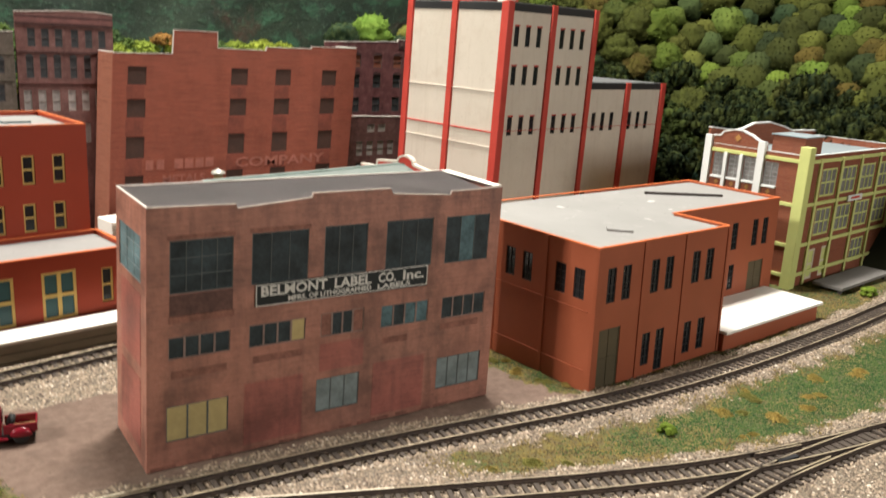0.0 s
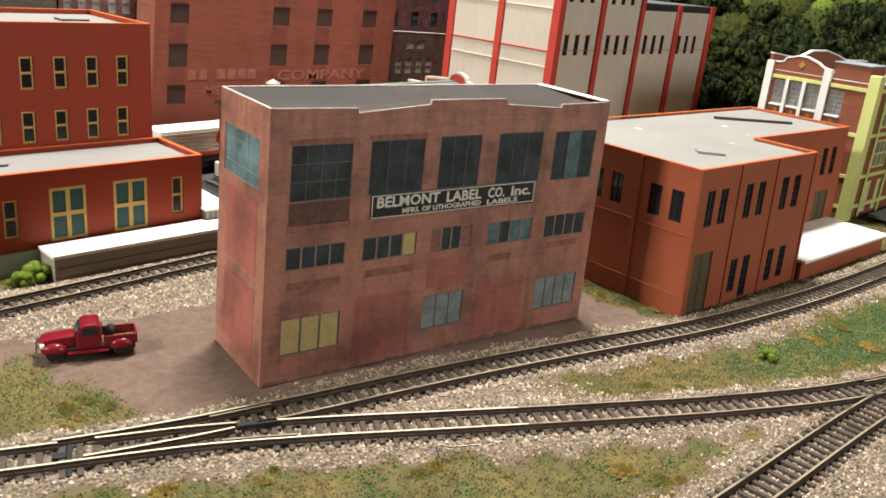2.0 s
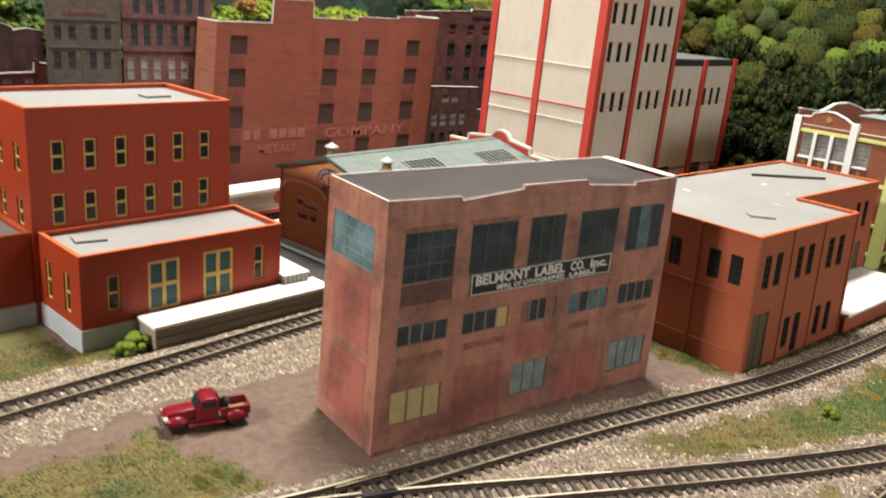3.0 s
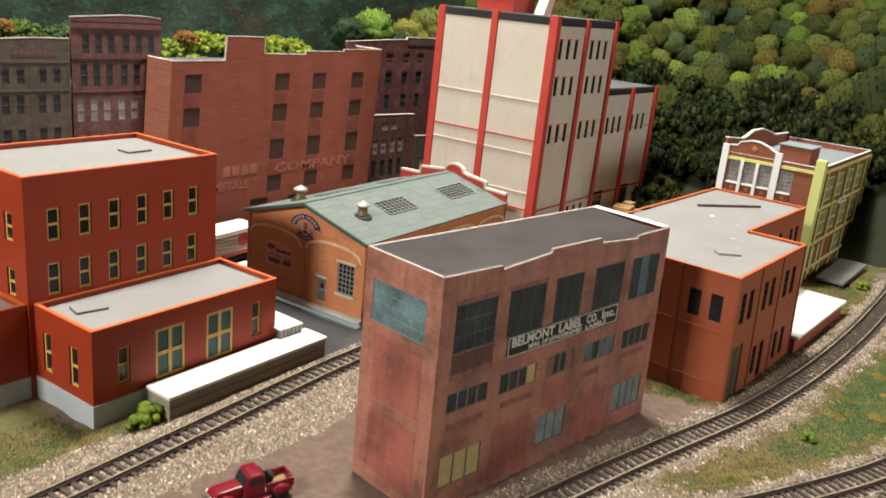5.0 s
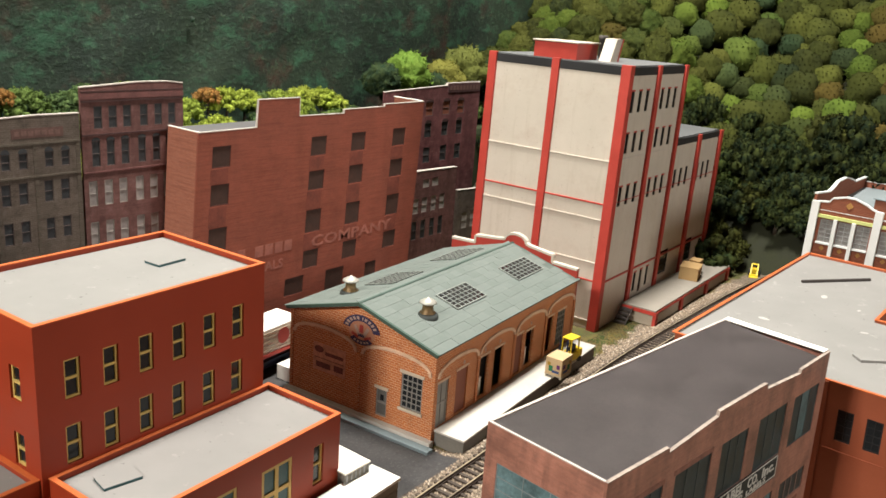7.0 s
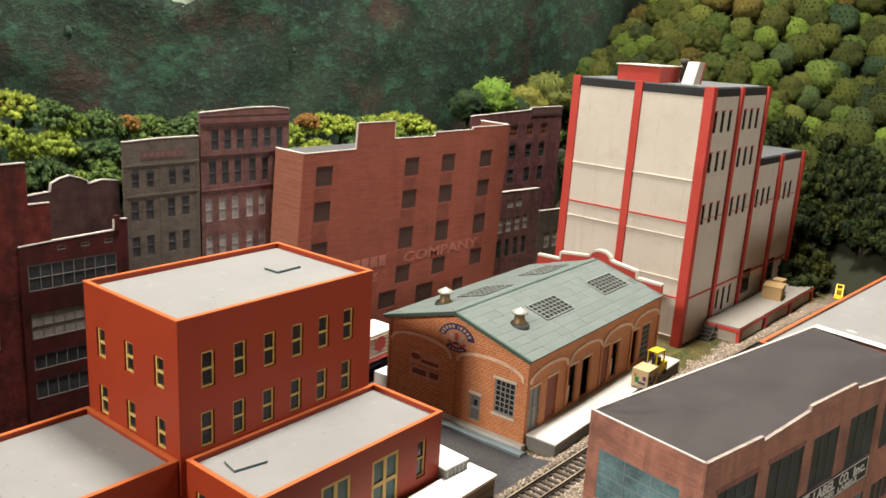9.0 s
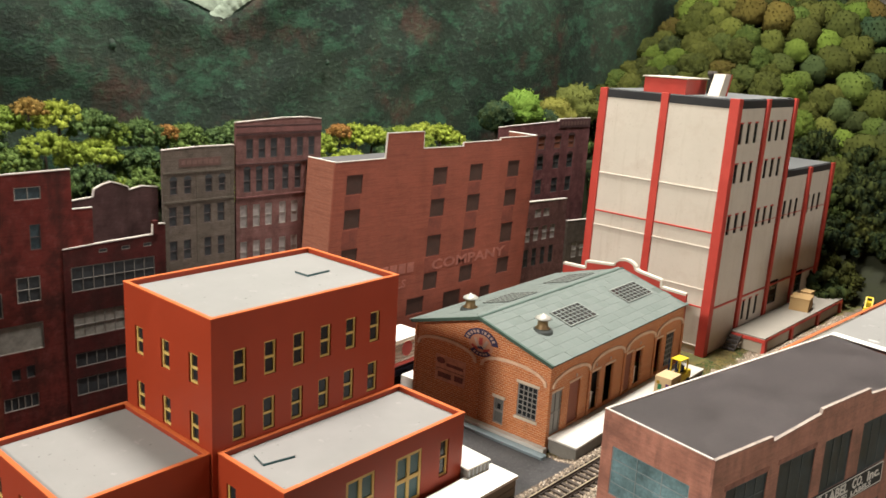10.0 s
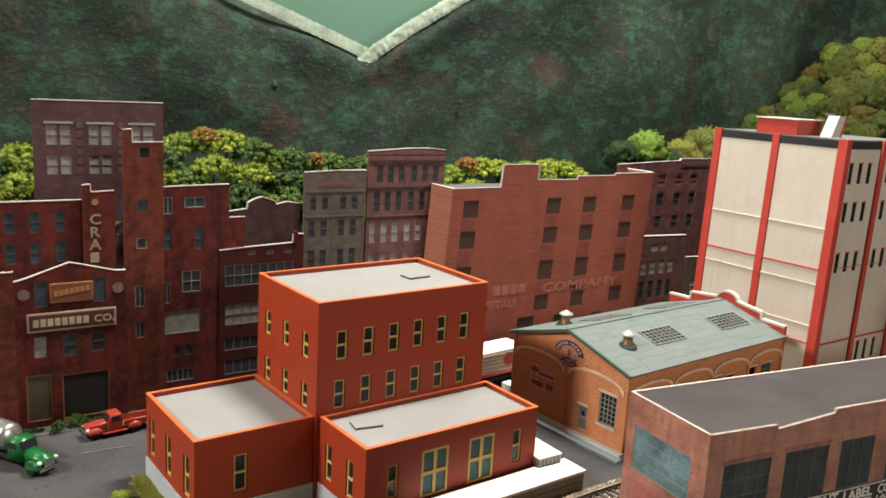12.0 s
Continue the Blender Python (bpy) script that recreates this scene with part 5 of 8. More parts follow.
for (xa, za), (xb, zb) in zip(OUT[2:], OUT[3:]):
    d = math.hypot(xb - xa, zb - za)
    box(bm, 0, d, -0.0002, 0.0020, -0.0004, 0.0004, pose(xa, 0, za, 0, -math.degrees(math.atan2(zb - za, xb - xa)), 0))
part("coping", bm, M["card_edge"], CO, "pale card edge")
part("wall", wall(CD - 0.0018, 0, 0.2136, [], 0.0018), M["co_side"], CO, m=pose(0, CD, 0, 0, 0, -90))
part("wall_edge", boxed(0, 0.0018, 0, CD, 0.2136, 0.2143), M["white_card"], CO)
part("wall", boxed(CW - 0.0018, CW, 0.0018, CD, 0, 0.2285), M["co_side"], CO)
part("wall_edge", boxed(CW - 0.0030, CW, 0.0018, CD, 0.2285, 0.2295), M["white_card"], CO)
part("roof", boxed(0.0018, CW - 0.0018, 0.0018, CD, 0.2100, 0.2122), M["flat_roof"], CO)
for h in WIN:
    w = part("shutter", frame_bars(*h, 0.0004, 0.0012, 0.0009, 1, 1), M["shutter_edge"], CO, "dark closed shutter")
    part("leaf", boxed(h[0], h[1], 0.0008, 0.0012, h[2], h[3]), M["shutter_dark"], w)
M["print_smear"] = painted("print_smear", (0.185, 0.052, 0.034), 0.85, 0.3, 300, 60)
for u, wide in ((0.0165, 0.0215), (0.1415, 0.0225), (0.2020, 0.0225), (0.2705, 0.0225)):
    for z0, z1 in ((0.1640, 0.1780), (0.1220, 0.1415), (0.0775, 0.0950)):
        part("print_smear", boxed(u - 0.001, u + wide * 0.9, -0.0001, 0.0003, z0, z1), M["print_smear"], CO, "darker smear below a shutter")
for u, wide in ((0.040, 0.009), (0.053, 0.009), (0.0745, 0.0105), (0.0875, 0.0105), (0.1005, 0.0105), (0.1135, 0.0105)):
    part("faded_name", boxed(u, u + wide, -0.0003, 0.0001, 0.0820, 0.0935), M["ghost_paint"], CO, "faded painted name block")
for word, u, z, h, stretch_by in (("COMPANY", 0.152, 0.0795, 0.0120, 1.58), ("METALS", 0.060, 0.0655, 0.0095, 1.15)):
    text_mesh(word, h, M["ghost_paint"], CO, pose(u, -0.0002, z), wide=stretch_by)
lean(CO, 0.064, 0.0)

# --- flat card facades along the backdrop
def facade(name, label, x, y, width, profile, material, windows, edge="card_edge", deep=0.0025, extra=()):
    """A card facade with an uneven top and recessed windows. windows: (u0, u1, z0, z1, frame, glass, columns, rows)."""
    f = thing(name, pose(x, y, 0), label, "building", "backdrop buildings")
    low = min(z for _, z in profile) - 0.0005
    part("wall", wall(width, 0, low, [w[:4] for w in windows], deep), material, f)
    part("parapet", prism([(0, low), (width, low), *profile[::-1]], 0, deep), material, f)
    for (xa, za), (xb, zb) in zip(profile, profile[1:]):
        d = math.hypot(xb - xa, zb - za)
        part("coping", boxed(0, d, -0.0003, deep + 0.0003, -0.0001, 0.0008, m=pose(xa, 0, za, 0, -math.degrees(math.atan2(zb - za, xb - xa)), 0)), M[edge], f, "pale card edge" if edge == "card_edge" else "")
    for u0, u1, z0, z1, frame_mat, glass, columns, rows in windows:
        w = part("window", frame_bars(u0, u1, z0, z1, 0.0003, 0.0012, 0.0007, columns, rows, 0.0006), M[frame_mat], f)
        part("pane", boxed(u0, u1, 0.0008, 0.0012, z0, z1), M[glass], w)
    return f


def grid(us, wide, zs, frame_mat, glass, columns=1, rows=2):
    return [(u, u + wide, z0, z1, frame_mat, glass, columns, rows) for u in us for z0, z1 in zs]


M["grey_stone"] = brick("grey_stone", (0.112, 0.088, 0.070), (0.092, 0.072, 0.058), (0.145, 0.118, 0.098), 0.0016, 0.004, amount=0.5, soot=0.5, mottle=0.5)
M["red_flat"] = brick("red_flat", (0.160, 0.076, 0.067), (0.130, 0.060, 0.054), (0.17, 0.090, 0.080), amount=0.4, soot=0.4, grime=0.25, mottle=0.5)
M["plum_flat"] = brick("plum_flat", (0.160, 0.060, 0.060), (0.125, 0.046, 0.048), (0.165, 0.075, 0.075), amount=0.5, soot=0.5, grime=0.3, mottle=0.5)
M["purple_flat"] = brick("purple_flat", (0.098, 0.047, 0.046), (0.078, 0.037, 0.038), (0.102, 0.056, 0.055), amount=0.5, soot=0.4, mottle=0.5)
M["low_purple_flat"] = brick("low_purple_flat", (0.070, 0.034, 0.032), (0.054, 0.026, 0.026), (0.075, 0.042, 0.041), amount=0.5, soot=0.6, grime=0.5, mottle=0.5)
M["dull_frame"] = painted("dull_frame", (0.16, 0.145, 0.13), 0.7, 0.25)
M["deep_red_flat"] = brick("deep_red_flat", (0.125, 0.021, 0.016), (0.098, 0.016, 0.013), (0.115, 0.030, 0.024), amount=0.35, soot=0.3, grime=0.75, mottle=0.5)
M["rust_flat"] = brick("rust_flat", (0.150, 0.034, 0.019), (0.118, 0.026, 0.016), (0.15, 0.048, 0.032), amount=0.35, soot=0.3, grime=0.6, mottle=0.5)
M["soot_flat"] = brick("soot_flat", (0.065, 0.011, 0.010), (0.05, 0.009, 0.008), (0.066, 0.020, 0.017), amount=0.4, soot=0.3, grime=0.6, mottle=0.5)
M["pale_frame"] = painted("pale_frame", (0.29, 0.265, 0.235), 0.7, 0.2)
M["dim_frame"] = painted("dim_frame", (0.082, 0.060, 0.056), 0.7, 0.2)
M["dim_glass"] = painted("dim_glass", (0.035, 0.037, 0.040), 0.6, 0.4, 300, 90, 0.05)
M["blue_glass"] = painted("blue_glass", (0.035, 0.055, 0.065), 0.6, 0.5, 300, 90, 0.05)
M["blind_glass"] = painted("blind_glass", (0.29, 0.255, 0.24), 0.7, 0.3, 300, 90, 0.05)
M["whitewash"] = painted("whitewash", (0.27, 0.25, 0.22), 0.75, 0.3, 300, 90, 0.05)
M["faded_letters"] = painted("faded_letters", (0.13, 0.07, 0.06), 0.8, 0.3)
M["gold_paint"] = painted("gold_paint", (0.34, 0.17, 0.05), 0.7, 0.2, 300, 90)
M["old_cream"] = painted("old_cream", (0.30, 0.225, 0.155), 0.7, 0.3, 400, 120)
M["disc_dull"] = painted("disc_dull", (0.20, 0.125, 0.095), 0.7, 0.4, 400, 150)
M["cream_paint"] = painted("cream_paint", (0.42, 0.33, 0.23), 0.7, 0.2, 300, 90)

facade("row_house", "grey-brown stone row house with arched upper windows", 0.225, 1.000, 0.0745, [(0, 0.2283), (0.035, 0.2300), (0.0745, 0.2300)], M["grey_stone"],
       grid((0.0070, 0.0212, 0.0430, 0.0572), 0.0075, ((0.1865, 0.2000),), "dim_frame", "dim_glass") + grid((0.0055, 0.0196, 0.0410, 0.0555), 0.0080, ((0.1570, 0.1755), (0.1240, 0.1430), (0.088, 0.110)), "dim_frame", "dim_glass"))
facade("tall_row_house", "three-storey dark red brick house with pale blinds", 0.3025, 1.0020, 0.1025, [(0, 0.2510), (0.025, 0.2525), (0.055, 0.2545), (0.085, 0.2545), (0.1025, 0.2525)], M["red_flat"],
       grid((0.0115, 0.0256, 0.0396, 0.0565, 0.0715, 0.0860), 0.0082, ((0.2152, 0.2350),), "dim_frame", "dim_glass", 1, 2) + grid((0.0086, 0.0226, 0.0369, 0.0539, 0.0690, 0.0835), 0.0080, ((0.1818, 0.2050),), "dim_frame", "dim_glass")
       + grid((0.0045, 0.0193, 0.0337, 0.0505, 0.0653, 0.0800), 0.0080, ((0.1465, 0.1692), (0.110, 0.132)), "pale_frame", "blind_glass"))
facade("low_purple_house", "low purple-brown brick house with curved gable", 0.1380, 1.0050, 0.0850, [(0, 0.1880), (0.026, 0.1905), (0.027, 0.1970), (0.034, 0.2005), (0.042, 0.2025), (0.050, 0.2000), (0.057, 0.1970), (0.0575, 0.1940), (0.070, 0.1965), (0.085, 0.1945)], M["low_purple_flat"], [])
fac = facade("window_factory", "dark red factory front with bands of steel windows", 0.1270, 0.9830, 0.0910, [(0, 0.1530), (0.0260, 0.1545), (0.0795, 0.1565), (0.0800, 0.1660), (0.0910, 0.1650)], M["soot_flat"],
             grid((0.0060,), 0.074, ((0.1150, 0.1370),), "dull_frame", "dim_glass", 8, 2) + grid((0.0060,), 0.072, ((0.0210, 0.0370), (0.047, 0.0600)), "dull_frame", "dim_glass", 8, 1)
             + grid((0.0060,), 0.072, ((0.0740, 0.0960),), "dull_frame", "whitewash", 8, 2) + grid((0.030, 0.050, 0.070), 0.0075, ((0.1465, 0.1500),), "dull_frame", "dim_glass", 1, 1))
facade("narrow_tower_house", "narrow rust-red brick tower house with stepped top", 0.0350, 0.9790, 0.0365, [(0, 0.2720), (0.0080, 0.2725), (0.0085, 0.2605), (0.0365, 0.2610)], M["rust_flat"],
       [(0.0146, 0.0242, 0.2460, 0.2565, "dim_frame", "interior_dark", 1, 1), (0.0124, 0.0220, 0.1958, 0.2070, "dim_frame", "blue_glass", 2, 1), (0.0112, 0.0205, 0.1606, 0.1711, "pale_frame", "dim_glass", 1, 1), (0.0090, 0.0178, 0.1040, 0.1245, "pale_frame", "dim_glass", 2, 1), (0.0090, 0.0170, 0.0730, 0.0895, "pale_frame", "dim_glass", 2, 1)])
facade("stained_brick_house", "stained red brick house with scattered windows", 0.0715, 0.9840, 0.0655, [(0, 0.2180), (0.0655, 0.2195)], M["deep_red_flat"],
       [(0.0010, 0.0095, 0.1918, 0.2084, "pale_frame", "dim_glass", 2, 1), (0.0212, 0.0415, 0.1975, 0.2078, "pale_frame", "blue_glass", 2, 1), (0.0010, 0.0085, 0.1565, 0.1770, "dim_frame", "blue_glass", 1, 2), (0.0310, 0.0395, 0.1560, 0.1772, "dim_frame", "blue_glass", 1, 2), (0.0005, 0.0070, 0.1030, 0.1240, "pale_frame", "dim_glass", 2, 1), (0.0185, 0.0370, 0.1130, 0.1345, "pale_frame", "dim_glass", 2, 2), (0.0005, 0.0370, 0.0715, 0.0950, "whitewash", "whitewash", 1, 1), (0.0100, 0.0170, 0.0475, 0.0575, "dim_frame", "dim_glass", 1, 1), (0.0215, 0.0285, 0.0475, 0.0585, "dim_frame", "dim_glass", 1, 1), (0.0025, 0.0300, 0.0215, 0.0335, "pale_frame", "dim_glass", 5, 1)])
step = bpy.data.objects["stained_brick_house"]
part("wall", boxed(0.0655, 0.0820, 0, 0.0025, 0, 0.1860), M["deep_red_flat"], step)
part("coping", boxed(0.0657, 0.0822, -0.0003, 0.0028, 0.1860, 0.1868), M["card_edge"], step)
facade("sign_chimney", "red brick chimney stack with vertical painted letters", 0.0000, 0.9810, 0.0275, [(0, 0.2215), (0.0065, 0.2220), (0.007, 0.2150), (0.0275, 0.2160)], M["deep_red_flat"], [])
crab = bpy.data.objects["sign_chimney"]
for i, letter in enumerate("CRA"):
    text_mesh(letter, 0.0094, M["old_cream"], crab, pose(0.0052, -0.0003, 0.1858 - 0.0118 * i), wide=1.1)
part("painted_mark", lathe([(0.0035, 0), (0.0035, 0.0003)], 5, pose(0.0105, -0.0001, 0.2060, 90)), M["gold_paint"], crab, "small gold painted mark")
part("letter_bar", boxed(0.0055, 0.0130, -0.0004, 0.0002, 0.1500, 0.1592), M["old_cream"], crab)
facade("long_brick_house", "long dark red brick house with tall windows", -0.1900, 0.9850, 0.1905, [(0, 0.2065), (0.19, 0.2075)], M["deep_red_flat"],
       grid((0.020, 0.0413, 0.0626, 0.0838, 0.1050, 0.1262, 0.1462, 0.1674), 0.0082, ((0.1795, 0.1978), (0.1520, 0.1705), (0.118, 0.137)), "dim_frame", "blue_glass", 1, 2))
rear = facade("tall_rear_house", "tall dark purple brick house with pairs of pale windows", -0.0330, 1.0250, 0.1170, [(0, 0.2945), (0.1170, 0.2950)], M["purple_flat"],
              [(u, u + 0.0092, z0, z1, "pale_frame", "blind_glass", 1, 2) for u in (0.0113, 0.0231, 0.0480, 0.0594, 0.0860, 0.0980) for z0, z1 in ((0.2540, 0.2720), (0.2265, 0.2438))])
for u0, u1 in ((0.0095, 0.0345), (0.0460, 0.0705), (0.0840, 0.1090)):
    part("lintel", boxed(u0, u1, -0.0005, 0.0005, 0.2733, 0.2755), M["pale_frame"], rear, "pale stone lintel")
for u in (0.0372, 0.0745):
    for k in range(6):
        part("faded_letter", boxed(u, u + 0.0048, -0.0003, 0.0003, 0.2270 + 0.0085 * k, 0.2270 + 0.0085 * k + 0.0058), M["faded_letters"], rear)
slat = facade("gabled_store", "dark red gabled store with painted sign boards", -0.0605, 0.9745, 0.0955, [(0, 0.1375), (0.010, 0.1400), (0.047, 0.1525), (0.0870, 0.1420), (0.0955, 0.1420)], M["deep_red_flat"],
              [(0.0170, 0.0278, 0.1135, 0.1370, "dim_frame", "blue_glass", 1, 1), (0.0670, 0.0778, 0.1140, 0.1372, "dim_frame", "blue_glass", 1, 1), (0.0150, 0.0262, 0.0660, 0.0860, "dim_frame", "whitewash", 1, 2), (0.0395, 0.0510, 0.0650, 0.0860, "dim_frame", "blue_glass", 1, 2), (0.0635, 0.0760, 0.0665, 0.0860, "dim_frame", "dim_glass", 1, 2), (0.0080, 0.0285, 0.0060, 0.0500, "gold_paint", "olive_door", 1, 1), (0.0380, 0.0785, 0.0045, 0.0470, "gold_paint", "interior_dark", 1, 1)])
b = part("sign_board", boxed(0.010, 0.0860, -0.0010, 0, 0.0905, 0.1080, bevel=0.0003), M["cream_paint"], slat, "long painted sign board with pale lettering")
part("sign_field", boxed(0.0120, 0.0840, -0.0014, -0.0009, 0.0923, 0.1062), painted("sign_brown", (0.085, 0.025, 0.02), 0.7, 0.2), b)
for i in range(8):
    part("name_block", boxed(0.0150 + 0.0060 * i, 0.0196 + 0.0060 * i, -0.0018, -0.0013, 0.0955, 0.1025), M["cream_paint"], b)
text_mesh("CO.", 0.0068, M["cream_paint"], b, pose(0.0660, -0.0015, 0.0955), wide=1.1)
b = part("sign_board", boxed(0.0300, 0.0660, -0.0008, 0, 0.1165, 0.1345, bevel=0.0003), M["gold_paint"], slat, "brown and gold painted advertisement")
part("sign_field", boxed(0.0310, 0.0650, -0.0012, -0.0007, 0.1175, 0.1335), painted("sign_rust", (0.16, 0.05, 0.03), 0.7, 0.2), b)
for i in range(7):
    part("script_block", boxed(0.0330 + 0.0044 * i, 0.0366 + 0.0044 * i, -0.0015, -0.0011, 0.1225 + 0.0006 * i, 0.1275 + 0.0006 * i), M["gold_paint"], b)
for u in (0.0085, 0.0880):
    part("painted_disc", lathe([(0.0050, 0), (0.0050, 0.0003)], 20, pose(u, -0.0002, 0.1260, 90)), M["disc_dull"], slat, "round painted emblem")
facade("end_store", "orange-red brick store at the street's end", -0.2600, 0.9700, 0.2000, [(0, 0.150), (0.20, 0.148)], M["rust_flat"], grid((0.03, 0.07, 0.11, 0.15), 0.016, ((0.10, 0.13), (0.05, 0.08)), "dim_frame", "blue_glass"), deep=0.002)
facade("rear_brick_house", "dim purple-red brick house with arched dark windows", 0.6900, 1.0000, 0.2000, [(0, 0.2345), (0.125, 0.2390), (0.126, 0.2420), (0.20, 0.2420)], M["plum_flat"],
       grid((0.045, 0.082, 0.118, 0.150), 0.0155, ((0.2010, 0.2190),), "dim_frame", "dull_red") + grid((0.045, 0.082, 0.118, 0.150), 0.0140, ((0.1730, 0.1920), (0.1390, 0.1600)), "dim_frame", "dim_glass"))
facade("bay_front_house", "dark red house with white windows and pale cornice", 0.7150, 0.9780, 0.1050, [(0, 0.1360), (0.105, 0.1330)], M["red_flat"],
       grid((0.016, 0.034, 0.053, 0.071), 0.0105, ((0.0800, 0.1000),), "pale_frame", "blind_glass") + grid((0.016, 0.034, 0.053, 0.071), 0.0100, ((0.0450, 0.0700),), "dim_frame", "dim_glass") + grid((0.034, 0.053), 0.0130, ((0.1130, 0.1240),), "pale_frame", "blind_glass", 2, 1), deep=0.006)
facade("small_grey_front", "small grey shop front with pale cornice", 0.8210, 0.9740, 0.0600, [(0, 0.1010), (0.060, 0.0980)], M["grey_stone"], grid((0.014, 0.034), 0.012, ((0.045, 0.068),), "pale_frame", "blind_glass"), deep=0.004)

# printed trim of the facades: arches, cornices, quoins and painted strips
def arch_head(parent, u0, u1, z, rise, material):
    c, half = (u0 + u1) / 2, (u1 - u0) / 2
    outline = [(c + half * math.cos(math.pi * k / 8), z + rise * math.sin(math.pi * k / 8)) for k in range(9)]
    part("arch_head", prism(outline, -0.0003, 0.0004), material, parent)


row = bpy.data.objects["row_house"]
for u in (0.0070, 0.0212, 0.0430, 0.0572):
    arch_head(row, u, u + 0.0075, 0.2000, 0.0040, M["dim_glass"])
strip_pink = painted("faded_strip", (0.115, 0.062, 0.052), 0.8, 0.3, 400, 90)
strip_pale = painted("faded_bars", (0.15, 0.085, 0.07), 0.8, 0.3, 400, 90)
panel = part("painted_strip", boxed(0.0165, 0.0600, -0.0002, 0.0004, 0.2120, 0.2200), strip_pink, row, "faded pink painted strip")
for k in range(7):
    part("letter_bar", boxed(0.0190 + 0.0057 * k, 0.0230 + 0.0057 * k, -0.0003, -0.0001, 0.2140, 0.2180), strip_pale, panel)
stone_pale = painted("quoin_stone", (0.105, 0.085, 0.065), 0.85, 0.3, 500, 120)
for u in (0.0006, 0.0335, 0.0705):
    for k in range(20):
        part("quoin", boxed(u, u + (0.0034 if k % 2 else 0.0024), -0.0003, 0.0004, 0.108 + 0.0050 * k, 0.1118 + 0.0050 * k), stone_pale, row)
for z in (0.1790, 0.2065):
    part("string_course", boxed(0.0, 0.0745, -0.0006, 0.0004, z, z + 0.0016), stone_pale, row)
tall = bpy.data.objects["tall_row_house"]
dark_band = painted("cornice_dark", (0.060, 0.028, 0.026), 0.8, 0.3, 500, 90)
red_band = painted("cornice_red", (0.15, 0.062, 0.056), 0.8, 0.3, 500, 90)
for z, tall_by, mat in ((0.2385, 0.0014, dark_band), (0.2410, 0.0050, red_band), (0.2468, 0.0012, dark_band), (0.2095, 0.0012, dark_band), (0.1765, 0.0012, red_band)):
    part("cornice_band", boxed(0.0, 0.1025, -0.0008, 0.0004, z, z + tall_by), mat, tall)
for u in (0.0086, 0.0226, 0.0369, 0.0539, 0.0690, 0.0835):
    arch_head(tall, u, u + 0.0080, 0.2050, 0.0028, M["dim_glass"])
behind = bpy.data.objects["rear_brick_house"]
for u in (0.045, 0.082, 0.118, 0.150):
    for z, wide in ((0.2190, 0.0155), (0.1920, 0.0140)):
        arch_head(behind, u, u + wide, z, 0.0040, dark_band)
board = part("painted_strip", boxed(0.1265, 0.1990, -0.0006, 0.0004, 0.2300, 0.2412), painted("strip_plum", (0.085, 0.04, 0.04), 0.8, 0.3, 400, 90), behind, "dark painted strip with pale lettering bars")
for k in range(9):
    part("letter_bar", boxed(0.1300 + 0.0074 * k, 0.1348 + 0.0074 * k, -0.0008, -0.0004, 0.2328, 0.2385), M["faded_letters"], board)
slit = bpy.data.objects["window_factory"]
part("stack", boxed(0.0795, 0.0840, -0.0010, 0.0045, 0.1565, 0.1690), M["soot_flat"], slit, "small chimney stub")

# --- brick mill with pale green trim
MILL = thing("corner_mill", pose(0.9300, 0.4270, 0), "brown brick corner mill with pale green and white trim", "building", "model buildings")
MILL.scale = (1.0, 0.94, 1.0)
MW, MD, MH = 0.270, 0.130, 0.148
M["mill_brick"] = brick("mill_brick", (0.20, 0.062, 0.032), (0.165, 0.05, 0.028), (0.20, 0.10, 0.07), 0.0018, 0.0044, amount=0.2)
M["pale_green"] = painted("pale_green", (0.48, 0.50, 0.18), 0.55, 0.1)
M["trim_white"] = painted("trim_white", (0.62, 0.62, 0.60), 0.6, 0.1)
M["trim_grey"] = painted("trim_grey", (0.30, 0.31, 0.31), 0.6, 0.3)
M["mill_roof"] = painted("mill_roof", (0.22, 0.25, 0.26), 0.8, 0.12)
M["cloudy_pane"] = painted("cloudy_pane", (0.20, 0.19, 0.18), 0.25, 0.35, 300, 60, 0.05)
FR = [(0.042 + 0.052 * i, 0.080 + 0.052 * i, z0, z1) for i in range(4) for z0, z1 in ((0.100, 0.132), (0.055, 0.087))] + [(0.040, 0.056, 0.004, 0.040), (0.072, 0.088, 0.004, 0.040), (0.150, 0.186, 0.010, 0.040)] + [(0.010, 0.018, 0.105, 0.125), (0.010, 0.018, 0.060, 0.080)]
LF = [(0.0120 + 0.0207 * i, 0.0270 + 0.0207 * i, z, z + 0.0265) for z in (0.1115, 0.0620) for i in range(3)] + [(0.0800, 0.0970, 0.1105, 0.1365)]
p = block(MILL, 0, 0, MW, MD, 0, MH, M["mill_brick"], M["mill_roof"], M["trim_white"], {"front": FR, "left": LF}, lip=0.008)
for h in FR:
    if h[2] < 0.005:
        d = part("door", frame_bars(*h, 0.0004, 0.0015, 0.0025, 1, 2, 0.002), M["stone_sill"], MILL, "pale green door in stone frame", m=p["front"])
        part("leaf", boxed(h[0], h[1], 0.0010, 0.0018, h[2], h[3]), M["pale_green"], d)
    else:
        window(MILL, *h, p["front"], M["pale_green"], 3 if h[1] - h[0] > 0.02 else 1, 2, 0.0022, 0.0018, glass=M["cloudy_pane"])
